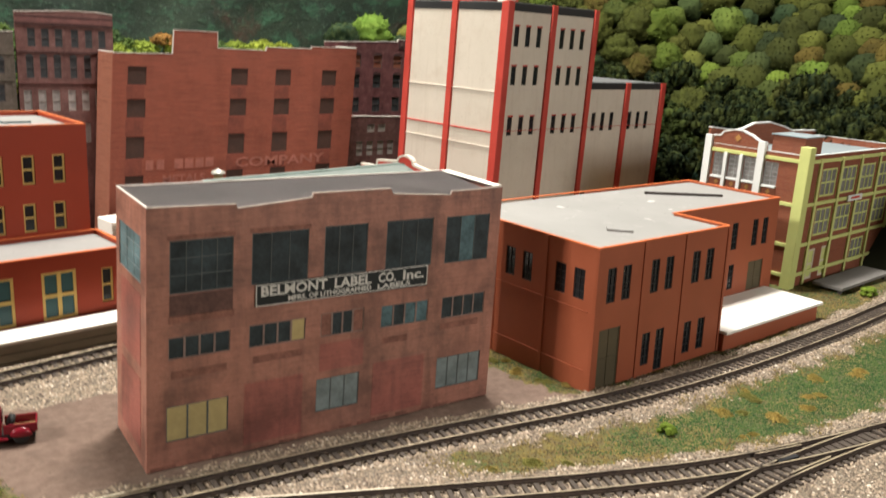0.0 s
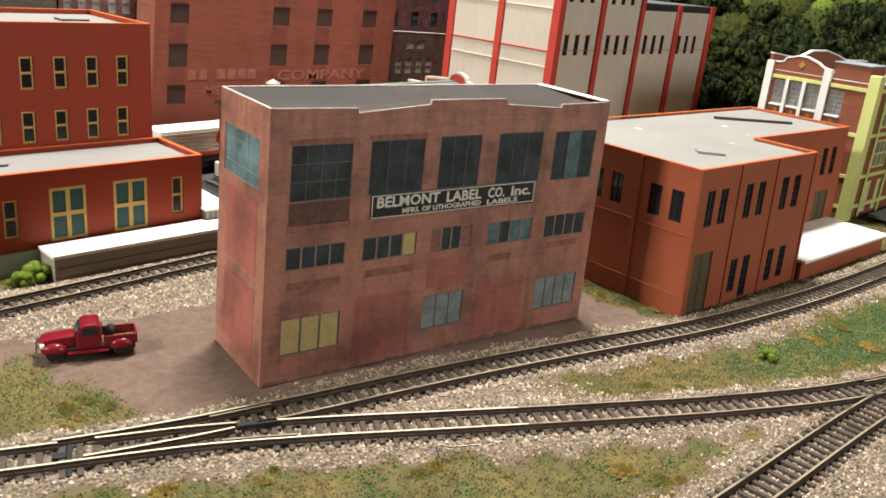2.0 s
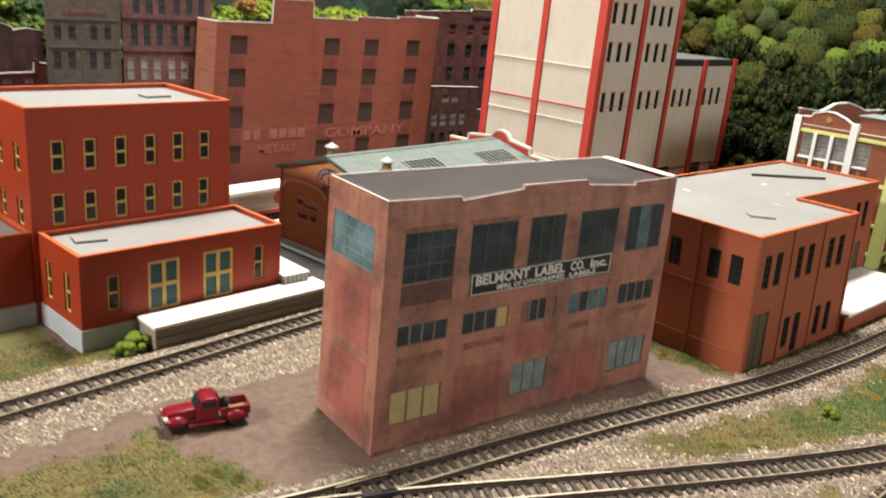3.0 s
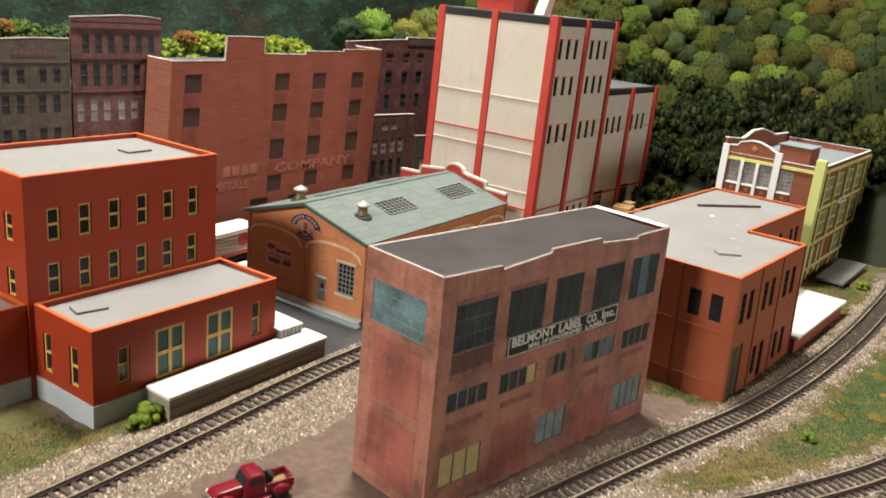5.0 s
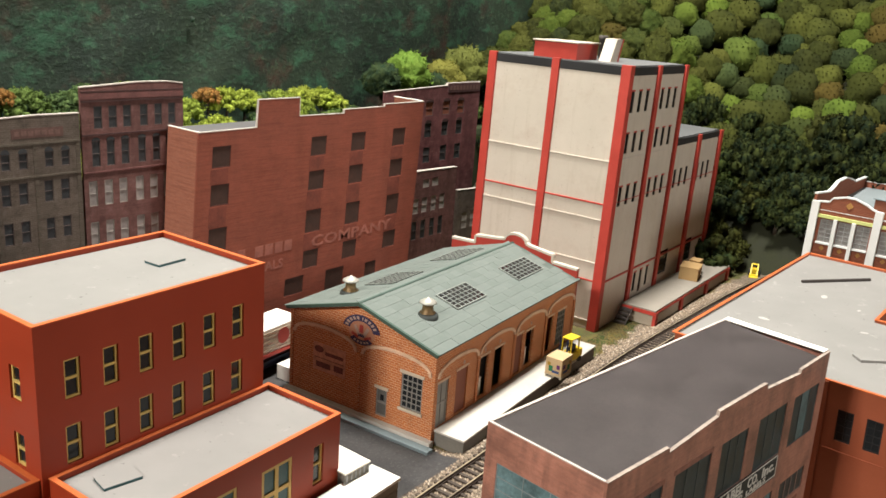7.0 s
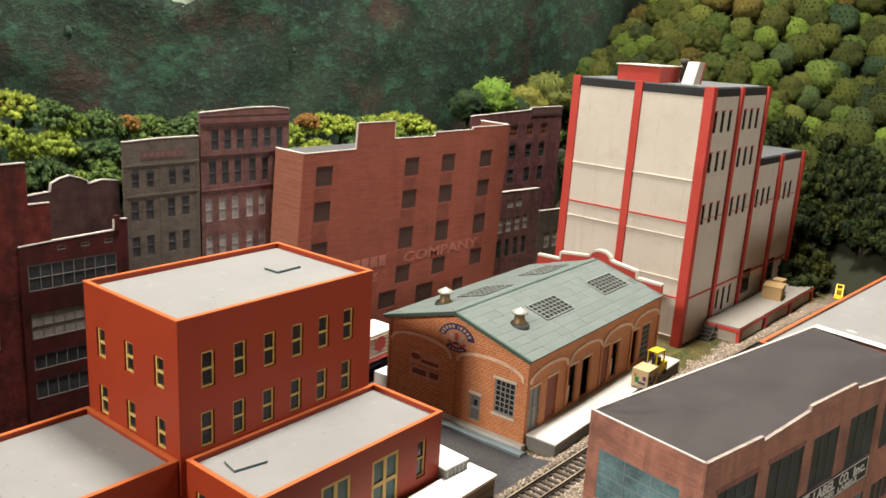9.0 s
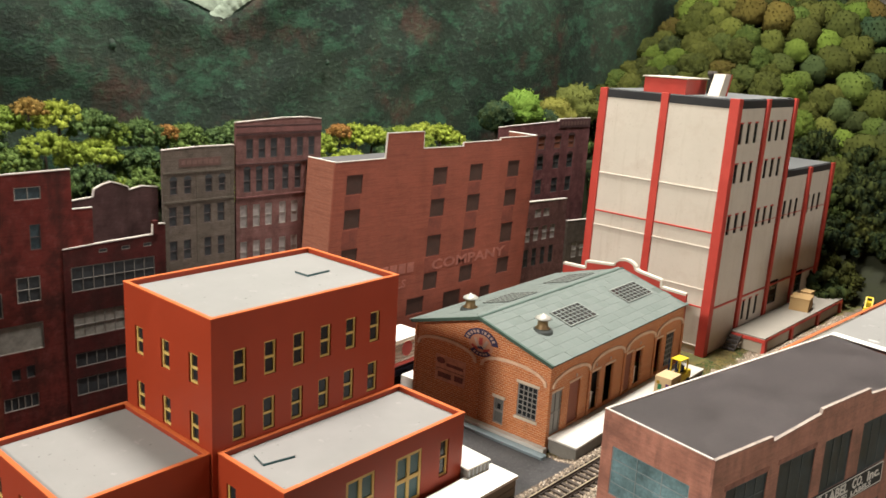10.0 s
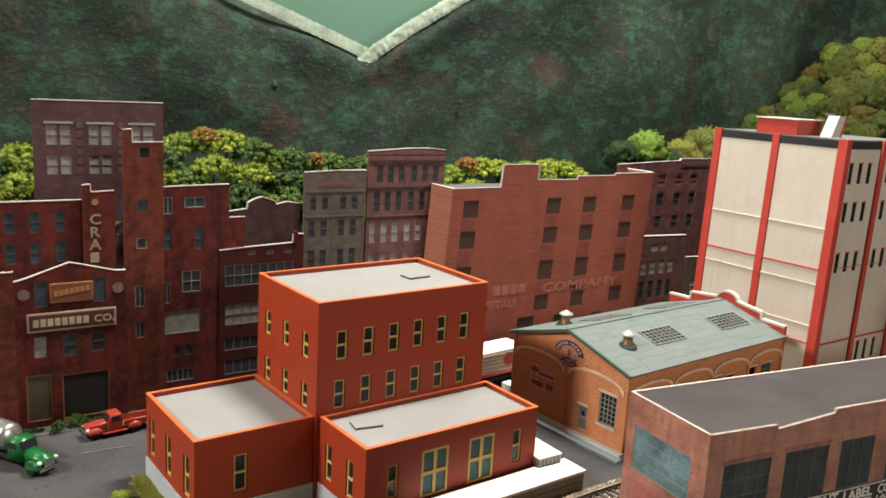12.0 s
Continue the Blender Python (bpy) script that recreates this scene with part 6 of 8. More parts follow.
for h in LF:
    window(MILL, *h, p["left"], M["trim_grey"], 2, 5, 0.0006, 0.0004, glass=M["cloudy_pane"])
    part("sill", boxed(h[0] - 0.0006, h[1] + 0.0006, -0.0030, 0.0004, h[2] - 0.0022, h[2], bevel=0.0003, m=p["left"]), M["trim_white"], MILL, "white window sill")
    part("sill_panel", boxed(h[0], h[1], -0.0006, 0.0004, h[2] - 0.0125, h[2] - 0.0024, m=p["left"]), M["mill_brick"], MILL)
    part("diamond", boxed(-0.0022, 0.0022, -0.0010, 0.0004, -0.0022, 0.0022, m=p["left"] @ pose((h[0] + h[1]) / 2, 0, h[2] - 0.007, 0, 45, 0)), M["gold_paint"], MILL)
for z in (0.012, 0.046, 0.0915, 0.1395):
    part("green_band", boxed(-0.0005, MW, -0.0018, 0.0004, z, z + 0.004, bevel=0.0004), M["pale_green"], MILL, "pale green painted band")
    part("green_band", boxed(0.0, 0.052, -0.0018, 0.0004, z, z + 0.004, bevel=0.0004, m=p["left"] @ pose(MD - 0.052, 0, 0)), M["pale_green"], MILL, "pale green painted band")
for u in (0.030, 0.084, 0.136, 0.188, 0.240, MW - 0.006):
    part("green_pier", boxed(u, u + 0.005, -0.0024, 0.0004, 0, MH - 0.004, bevel=0.0004), M["pale_green"], MILL, "pale green pier")
part("corner_pier", boxed(-0.005, 0.0075, -0.005, 0.0075, 0, MH + 0.010, bevel=0.0006), M["pale_green"], MILL, "pale green corner pier")
part("green_band", boxed(0.0055, 0.0780, -0.0022, 0.0004, 0.1395, 0.1435, bevel=0.0004, m=p["left"]), M["pale_green"], MILL)
for u in (-0.0005, 0.0275, 0.0482, 0.0703):
    wide = 0.0090 if u in (-0.0005, 0.0703) else 0.0045
    part("white_pier", boxed(u, u + wide, -0.0045, 0.0004, 0.0 if wide > 0.005 else 0.04, 0.158 if wide > 0.005 else 0.140, bevel=0.0005, m=p["left"]), M["trim_white"], MILL, "white pilaster")
CURL = [(0.0, 0.148), (0.0790, 0.148), (0.0790, 0.1545), (0.0660, 0.1585), (0.0600, 0.1620), (0.0460, 0.1665), (0.0360, 0.1668), (0.0210, 0.1630), (0.0180, 0.1585), (0, 0.1565)]
part("gable", prism(CURL, 0, 0.003, p["left"]), M["mill_brick"], MILL, "curved brick gable with white edge")
for (xa, za), (xb, zb) in zip(CURL[2:], CURL[3:]):
    part("coping_stone", boxed(0, math.hypot(xb - xa, zb - za), -0.0008, 0.0038, -0.0008, 0.0008, m=p["left"] @ pose(xa, 0, za, 0, -math.degrees(math.atan2(zb - za, xb - xa)), 0)), M["trim_white"], MILL)
part("gable_diamond", boxed(-0.003, 0.003, -0.0008, 0.0004, -0.003, 0.003, m=p["left"] @ pose(0.0410, 0, 0.1575, 0, 45, 0)), M["gold_paint"], MILL)
BACKC = [(0.0, 0.148), (MW, 0.148), (MW, 0.154), (0.20, 0.156), (0.175, 0.162), (0.140, 0.168), (0.100, 0.168), (0.075, 0.162), (0.060, 0.160), (0.0, 0.166)]
part("gable", prism(BACKC, 0, 0.003, pose(0, MD - 0.003, 0)), M["mill_brick"], MILL, "curved brick gable with white edge")
for (xa, za), (xb, zb) in zip(BACKC[2:], BACKC[3:]):
    part("coping_stone", boxed(0, math.hypot(xb - xa, zb - za), -0.0008, 0.0038, -0.0008, 0.0008, m=pose(0, MD - 0.003, 0) @ pose(xa, 0, za, 0, -math.degrees(math.atan2(zb - za, xb - xa)), 0)), M["trim_white"], MILL)
part("penthouse", boxed(0.050, 0.092, 0.030, 0.072, MH - 0.008, MH + 0.014, bevel=0.0004), M["mill_brick"], MILL, "brick rooftop penthouse")
part("penthouse_roof", boxed(0.048, 0.094, 0.028, 0.074, MH + 0.014, MH + 0.0155, bevel=0.0004), M["mill_roof"], MILL)
part("front_sign", boxed(0.112, 0.150, -0.0040, -0.0024, 0.090, 0.097, bevel=0.0003), M["trim_white"], MILL, "small white sign with red bar")
part("sign_bar", boxed(0.120, 0.142, -0.0046, -0.0039, 0.0925, 0.0950), M["red_trim"], MILL)
part("dock", boxed(0.030, 0.160, -0.0510, -0.0150, 0.0045, 0.0080, bevel=0.0004), painted("dock_slate", (0.15, 0.14, 0.13), 0.85, 0.15), MILL, "grey plank dock on posts")
for x in (0.034, 0.092, 0.152):
    part("dock_leg", boxed(x, x + 0.004, -0.048, -0.044, -0.002, 0.0045), M["dark_stick"], MILL)

# ---- vehicles and loose things ----
M["tyre"] = painted("tyre", (0.018, 0.017, 0.017), 0.8, 0.2)
M["chrome"] = painted("chrome", (0.62, 0.60, 0.56), 0.2, 0.08, 300, 80, 0.02, 1.0)
M["car_glass"] = painted("car_glass", (0.02, 0.022, 0.025), 0.08, 0.2)
M["wine_red"] = painted("wine_red", (0.16, 0.008, 0.016), 0.22, 0.1, 500, 60, 0.02)
M["brick_red"] = painted("brick_red", (0.30, 0.035, 0.02), 0.3, 0.1, 500, 60, 0.02)
M["truck_green"] = painted("truck_green", (0.012, 0.12, 0.03), 0.28, 0.12, 500, 60, 0.02)
M["truck_navy"] = painted("truck_navy", (0.012, 0.018, 0.05), 0.3, 0.2)
M["tank_silver"] = painted("tank_silver", (0.60, 0.59, 0.56), 0.28, 0.08, 300, 60, 0.02, 0.9)
M["toy_yellow"] = painted("toy_yellow", (0.70, 0.50, 0.03), 0.4, 0.1)
M["lamp_glass"] = painted("lamp_glass", (0.75, 0.72, 0.62), 0.15, 0.05)


def wheel(parent, x, y, r=0.0046, wide=0.0026):
    m = pose(x, y, r, 90, 0, 0)
    t = part("wheel", lathe([(r * 0.55, -wide / 2), (r * 0.95, -wide / 2), (r, -wide * 0.3), (r, wide * 0.3), (r * 0.95, wide / 2), (r * 0.55, wide / 2)], 18), M["tyre"], parent, "black rubber tyre", True, m=m)
    part("rim", lathe([(r * 0.56, -wide * 0.42), (r * 0.5, -wide * 0.36), (r * 0.25, -wide * 0.5), (r * 0.25, wide * 0.5), (r * 0.5, wide * 0.36), (r * 0.56, wide * 0.42)], 14), M["chrome"], t, smooth=True)


def fender(parent, x, y, paint, length=0.0135, wide=0.0040, tall=0.0078):
    """A rounded wing over a wheel, cut level below."""
    bm = bmesh.new()
    bmesh.ops.create_uvsphere(bm, u_segments=16, v_segments=10, radius=1.0)
    for v in bm.verts:
        v.co = Vector((v.co.x * length / 2, v.co.y * wide, max(v.co.z * tall * 0.55, -0.0010) + 0.0058))
    part("fender", bm, paint, parent, smooth=True, m=pose(x, y, 0))


def pickup(m, paint, label, bed=0.0175, cargo=False, group="pickups"):
    """A 1950s pickup heading +x: hood, cab, bed with open box, wings, wheels, bumper and lamps."""
    p = thing("pickup_truck", m, label, "pickup truck", group)
    half = 0.0085
    part("chassis", boxed(-0.026, 0.020, -half + 0.001, half - 0.001, 0.0030, 0.0062, bevel=0.0006), M["tyre"], p)
    hood = prism([(0.0045, 0.0050), (0.0235, 0.0050), (0.0245, 0.0080), (0.0235, 0.0108), (0.0200, 0.0122), (0.0045, 0.0135)], -0.0056, 0.0056)
    bmesh.ops.bevel(hood, geom=hood.edges[:], offset=0.0014, segments=3, affect="EDGES", profile=0.6)
    part("hood", hood, paint, p, smooth=True)
    cab = prism([(-0.0080, 0.0050), (0.0055, 0.0050), (0.0055, 0.0130), (0.0025, 0.0188), (0.0005, 0.0198), (-0.0058, 0.0198), (-0.0078, 0.0186), (-0.0084, 0.0130)], -0.0078, 0.0078)
    bmesh.ops.bevel(cab, geom=cab.edges[:], offset=0.0010, segments=3, affect="EDGES", profile=0.6)
    part("cab", cab, paint, p, smooth=True)
    part("windshield", prism([(0.0052, 0.0136), (0.0060, 0.0136), (0.0034, 0.0184), (0.0026, 0.0184)], -0.0062, 0.0062), M["car_glass"], p)
    for s in (-1, 1):
        part("side_window", boxed(-0.0062, 0.0020, s * 0.0078 - 0.0002, s * 0.0078 + 0.0002, 0.0137, 0.0180, bevel=0.0001), M["car_glass"], p)
        fender(p, 0.0165, s * 0.0062, paint)
        fender(p, -0.0185, s * 0.0080, paint, 0.0125, 0.0026)
        wheel(p, 0.0165, s * 0.0078)
        wheel(p, -0.0185, s * 0.0082)
        part("running_board", boxed(-0.0115, 0.0100, s * 0.0086 - 0.0014, s * 0.0086 + 0.0014, 0.0036, 0.0046, bevel=0.0003), paint, p)
        part("headlight", lathe([(0.0002, 0), (0.0015, 0.0004), (0.0016, 0.0024)], 12, pose(0.0240, s * 0.0058, 0.0086, 0, -90, 0)), M["lamp_glass"], p, smooth=True)
        part("bed_side", boxed(-0.0090 - bed, -0.0090, s * 0.0070 - 0.0006, s * 0.0070 + 0.0006, 0.0062, 0.0120, bevel=0.0003), paint, p)
    part("rear_window", boxed(-0.0088, -0.0084, -0.0050, 0.0050, 0.0140, 0.0180), M["car_glass"], p)
    part("bed_floor", boxed(-0.0090 - bed, -0.0090, -0.0070, 0.0070, 0.0060, 0.0068), M["carton"], p)
    part("tailgate", boxed(-0.0098 - bed, -0.0088 - bed, -0.0072, 0.0072, 0.0062, 0.0118, bevel=0.0003), paint, p)
    part("bumper", boxed(0.0250, 0.0262, -0.0088, 0.0088, 0.0040, 0.0058, bevel=0.0005), M["chrome"], p, "chrome bumper")
    part("grille", boxed(0.0238, 0.0252, -0.0042, 0.0042, 0.0062, 0.0098, bevel=0.0004), M["chrome"], p, "chrome grille")
    if cargo:
        part("spare_tyre", lathe([(0.0022, -0.0013), (0.0042, -0.0013), (0.0046, 0), (0.0042, 0.0013), (0.0022, 0.0013)], 18, pose(-0.0128, 0.0, 0.0116, 0, 68, 10)), M["tyre"], p, "spare tyre standing in the bed", True)
    return p


pickup(pose(0.1490, 0.5310, 0.0008, 0, 0, 163), M["wine_red"], "shiny wine-red old pickup with a spare tyre in its bed", cargo=True)
pickup(pose(0.0110, 0.9350, 0.0002, 0, 0, 186), M["brick_red"], "brick-red old pickup parked on the asphalt street", bed=0.026)

# green tank truck
TT = thing("tank_truck", pose(-0.0655, 0.9005, 0.0002, 0, 0, -58), "green truck with a silver tank on the street", "truck")
hood = prism([(0.0060, 0.0060), (0.0290, 0.0060), (0.0300, 0.0110), (0.0280, 0.0150), (0.0060, 0.0172)], -0.0062, 0.0062)
bmesh.ops.bevel(hood, geom=hood.edges[:], offset=0.0016, segments=3, affect="EDGES")
part("hood", hood, M["truck_green"], TT, smooth=True)
cab = prism([(-0.0080, 0.0060), (0.0070, 0.0060), (0.0070, 0.0165), (0.0045, 0.0240), (-0.0060, 0.0246), (-0.0080, 0.0230)], -0.0095, 0.0095)
bmesh.ops.bevel(cab, geom=cab.edges[:], offset=0.0011, segments=3, affect="EDGES")
part("cab", cab, M["truck_green"], TT, smooth=True)
part("windshield", prism([(0.0068, 0.0172), (0.0076, 0.0172), (0.0054, 0.0232), (0.0046, 0.0232)], -0.0078, 0.0078), M["car_glass"], TT)
part("frame_rails", boxed(-0.060, 0.026, -0.006, 0.006, 0.0040, 0.0075, bevel=0.0004), M["tyre"], TT)
for s in (-1, 1):
    part("side_window", boxed(-0.0060, 0.0040, s * 0.0095 - 0.0002, s * 0.0095 + 0.0002, 0.0172, 0.0228), M["car_glass"], TT)
    fender(TT, 0.0205, s * 0.0082, M["truck_green"], 0.0170, 0.0042, 0.0100)
    wheel(TT, 0.0205, s * 0.0098, 0.0056, 0.0032)
    wheel(TT, -0.0400, s * 0.0098, 0.0056, 0.0036)
    part("headlight", lathe([(0.0002, 0), (0.0017, 0.0005), (0.0018, 0.0026)], 12, pose(0.0296, s * 0.0078, 0.0112, 0, -90, 0)), M["lamp_glass"], TT, smooth=True)
part("grille", boxed(0.0290, 0.0306, -0.0046, 0.0046, 0.0070, 0.0128, bevel=0.0004), M["chrome"], TT)
part("bumper", boxed(0.0306, 0.0320, -0.0105, 0.0105, 0.0046, 0.0068, bevel=0.0005), M["chrome"], TT)
part("tank", lathe([(0.0020, -0.060), (0.0095, -0.0585), (0.0118, -0.055), (0.0118, -0.0345), (0.0124, -0.0340), (0.0124, -0.0330), (0.0118, -0.0325), (0.0118, -0.0155), (0.0095, -0.0120), (0.0020, -0.0105)], 26, pose(0, 0, 0.0215, 0, 90, 0)), M["tank_silver"], TT, "shiny silver tank", True)
part("tank_hatch", lathe([(0.0040, 0), (0.0040, 0.0024), (0.0030, 0.0034)], 16, pose(-0.034, 0, 0.0328)), M["tank_silver"], TT, smooth=True)

# delivery truck with a white ribbed box, behind the workshop
DT = thing("delivery_truck", pose(0.392, 0.880, 0, 0, 0, 6), "navy and red truck with a white ribbed box body", "truck")
part("box_body", boxed(-0.050, 0.046, -0.016, 0.016, 0.0240, 0.0480, bevel=0.0008), M["white_card"], DT, "white ribbed box body")
for k in range(5):
    part("rib", boxed(-0.0495, 0.0465, -0.0166, -0.0158, 0.0268 + 0.0042 * k, 0.0278 + 0.0042 * k), M["tan_board"], DT)
part("red_disc", lathe([(0.0078, 0), (0.0078, 0.0004)], 22, pose(0.020, -0.0164, 0.0368, 90)), M["red_trim"], DT, "round red emblem")
part("red_band", boxed(-0.051, 0.047, -0.0168, 0.0168, 0.0205, 0.0240, bevel=0.0004), M["red_trim"], DT)
part("flatbed", boxed(-0.050, 0.046, -0.012, 0.012, 0.0075, 0.0125, bevel=0.0006), M["truck_navy"], DT)
part("cab", boxed(0.050, 0.068, -0.012, 0.012, 0.0060, 0.0280, bevel=0.0022), M["wine_red"], DT, "red cab")
part("frame_side", boxed(-0.046, 0.046, -0.0150, -0.0120, 0.0130, 0.0165, bevel=0.0004), M["truck_navy"], DT)
for x in (-0.036, -0.024, 0.024, 0.058):
    for s in (-1, 1):
        wheel(DT, x, s * 0.0128, 0.0056, 0.0036)
# white-roofed trailer beside the orange factory
WT = thing("box_trailer", pose(0.306, 0.700, 0), "grey ribbed box trailer with a white roof", "trailer")
part("trailer_body", boxed(-0.012, 0.012, -0.031, 0.036, 0.0080, 0.0270, bevel=0.0006), M["grey_steel"], WT)
part("trailer_roof", boxed(-0.0128, 0.0128, -0.0318, 0.0368, 0.0270, 0.0284, bevel=0.0005), M["white_card"], WT, "white trailer roof")
for k in range(6):
    part("rib", boxed(-0.0108 + 0.0043 * k, -0.0100 + 0.0043 * k, -0.0316, -0.0308, 0.0085, 0.0265), M["grey_base"], WT)
for y in (-0.022, 0.026):
    for s in (-1, 1):
        w_ = part("wheel", lathe([(0.0026, -0.0015), (0.0048, -0.0015), (0.0048, 0.0015), (0.0026, 0.0015)], 16, pose(s * 0.0105, y, 0.0048, 0, 90, 0)), M["tyre"], WT, smooth=True)
part("underframe", boxed(-0.006, 0.006, -0.030, 0.035, 0.0045, 0.0080), M["tyre"], WT)

# small yellow wheel loader beyond the cream warehouse's dock
WL = thing("wheel_loader", pose(1.113, 0.6500, 0.001, 0, 0, 195), "small yellow machine with raised boom on the grass", "loader")
part("body", boxed(-0.0080, 0.0060, -0.0055, 0.0055, 0.0045, 0.0110, bevel=0.0014), M["toy_yellow"], WL)
part("cab", boxed(-0.0070, -0.0010, -0.0046, 0.0046, 0.0110, 0.0165, bevel=0.0010), M["toy_yellow"], WL, "yellow cab")
part("cab_window", boxed(-0.0072, -0.0008, -0.0036, 0.0036, 0.0122, 0.0156), M["car_glass"], WL)
for s in (-1, 1):
    part("lift_arm", prism([(-0.0010, 0.0165), (0.0016, 0.0178), (0.0150, 0.0040), (0.0130, 0.0022)], s * 0.0042 - 0.0009, s * 0.0042 + 0.0009), M["toy_yellow"], WL)
    wheel(WL, 0.0036, s * 0.0062, 0.0045, 0.0032)
    wheel(WL, -0.0058, s * 0.0062, 0.0045, 0.0032)
part("crossbar", boxed(0.0060, 0.0078, -0.0042, 0.0042, 0.0098, 0.0114), M["toy_yellow"], WL)
part("bucket", prism([(0.0125, 0.0008), (0.0185, 0.0006), (0.0188, 0.0014), (0.0140, 0.0022), (0.0137, 0.0052), (0.0125, 0.0056)], -0.0060, 0.0060), M["toy_yellow"], WL, "yellow loader bucket")

# forklift and its crate on the workshop's platform
FL = thing("forklift", pose(0.6080, 0.6720, 0.0135, 0, 0, 176), "small yellow forklift with dark mast", "forklift")
part("body", boxed(-0.0150, 0.0060, -0.0058, 0.0058, 0.0026, 0.0110, bevel=0.0014), M["toy_yellow"], FL)
part("counterweight", boxed(-0.0168, -0.0090, -0.0062, 0.0062, 0.0040, 0.0135, bevel=0.0016), M["toy_yellow"], FL)
part("seat", boxed(-0.0070, -0.0020, -0.0034, 0.0034, 0.0110, 0.0135, bevel=0.0006), M["black_trim"], FL)
part("backrest", boxed(-0.0078, -0.0062, -0.0034, 0.0034, 0.0130, 0.0185, bevel=0.0006), M["black_trim"], FL)
part("roof_guard", boxed(-0.0105, 0.0045, -0.0056, 0.0056, 0.0255, 0.0266, bevel=0.0003), M["toy_yellow"], FL)
for x in (-0.0098, 0.0038):
    for s in (-1, 1):
        part("guard_post", boxed(x - 0.0006, x + 0.0006, s * 0.0050 - 0.0006, s * 0.0050 + 0.0006, 0.0108, 0.0256), M["toy_yellow"], FL)
for s in (-1, 1):
    part("mast_rail", boxed(0.0082, 0.0096, s * 0.0040 - 0.0007, s * 0.0040 + 0.0007, 0.0010, 0.0265), M["truck_navy"], FL)
    part("fork", boxed(0.0096, 0.0240, s * 0.0030 - 0.0007, s * 0.0030 + 0.0007, 0.0012, 0.0022), M["dark_stick"], FL)
    wheel(FL, 0.0050, s * 0.0056, 0.0032, 0.0024)
    wheel(FL, -0.0120, s * 0.0056, 0.0028, 0.0024)
CR = thing("goods_crate", pose(0.5760, 0.6640, 0.0135, 0, 0, 3), "tan crate on a pallet with painted patches", "crate")
part("crate_body", boxed(-0.0108, 0.0108, -0.0085, 0.0085, 0.0030, 0.0200, bevel=0.0004), painted("pale_carton", (0.50, 0.36, 0.20), 0.8, 0.15), CR)
part("pallet", boxed(-0.0105, 0.0105, -0.0090, 0.0090, 0.0018, 0.0030, bevel=0.0002), M["tan_board"], CR)
for y in (-0.0075, 0.0, 0.0075):
    part("pallet_foot", boxed(-0.0100, 0.0100, y - 0.0009, y + 0.0009, 0.0, 0.0018), M["tan_board"], CR)
for x0, x1, z0, z1, c in ((-0.0080, -0.0040, 0.010, 0.014, (0.10, 0.02, 0.12)), (0.0010, 0.0060, 0.0065, 0.012, (0.02, 0.16, 0.07)), (-0.0075, 0.0015, 0.0055, 0.0078, (0.03, 0.06, 0.18)), (0.0042, 0.0080, 0.012, 0.0152, (0.35, 0.20, 0.02))):
    part("painted_patch", boxed(x0, x1, -0.0088, -0.0084, z0, z1), painted("patch", c, 0.6, 0.2), CR)
    part("painted_patch", boxed(-0.0111, -0.0107, x0 * 0.8, x1 * 0.8, z0, z1), painted("patch", c, 0.6, 0.2), CR)

# feeder wire beside the nearest rail
wire = bpy.data.curves.new("feeder_wire", "CURVE")
wire.dimensions, wire.bevel_depth, wire.bevel_resolution = "3D", 0.0004, 3
spline = wire.splines.new("BEZIER")
spline.bezier_points.add(3)
for bp, q in zip(spline.bezier_points, ((0.2440, 0.3320, 0.003), (0.2465, 0.3360, 0.0068), (0.2500, 0.3330, 0.0066), (0.2640, 0.3260, 0.0062))):
    bp.co, bp.handle_left_type, bp.handle_right_type = q, "AUTO", "AUTO"
wire.materials.append(M["bright_rail"])
tagged(new("feeder_wire", wire), "bare bent feeder wire soldered to the rail", "wire")

# ---- painted hills, woods and room ----
def hill_material():
    n = Nodes("painted_hill")
    broad, mid, fine = n.noise(4.0, 4), n.noise(30.0, 6, 0.72, (1, 1, 1.5)), n.noise(170.0, 4, 0.7)
    c = n.mix(n.step(broad, 0.40, 0.62), (0.009, 0.017, 0.012), (0.020, 0.034, 0.019))
    c = n.mix(n.math("MULTIPLY", n.step(mid, 0.49, 0.66), 0.80), c, (0.034, 0.098, 0.054))
    c = n.mix(n.math("MULTIPLY", n.step(n.noise(13.0, 5, 0.65), 0.56, 0.68), 0.7), c, (0.055, 0.024, 0.017))
    c = n.mix(n.math("MULTIPLY", n.step(fine, 0.56, 0.70), 0.55), c, (0.070, 0.120, 0.074))
    c = n.mix(n.math("MULTIPLY", n.step(n.noise(70.0, 5, 0.7), 0.52, 0.70), 0.6), c, (0.008, 0.014, 0.010))
    n.bump(n.mix(0.5, mid, fine), 0.8, 0.004)
    return n.done(c, 0.75, specular=0.3)


M["hill"] = hill_material()
M["sky_paint"] = painted("sky_paint", (0.115, 0.22, 0.155), 0.8, 0.06, 300, 4)
M["ridge_paint"] = painted("ridge_paint", (0.36, 0.43, 0.33), 0.8, 0.35, 260, 60, 0.8)
back = thing("backdrop", pose(0, 0, 0), "painted dark green hillside backdrop with pale green gap", "backdrop", kind="structure")
BACK_Y = 1.16


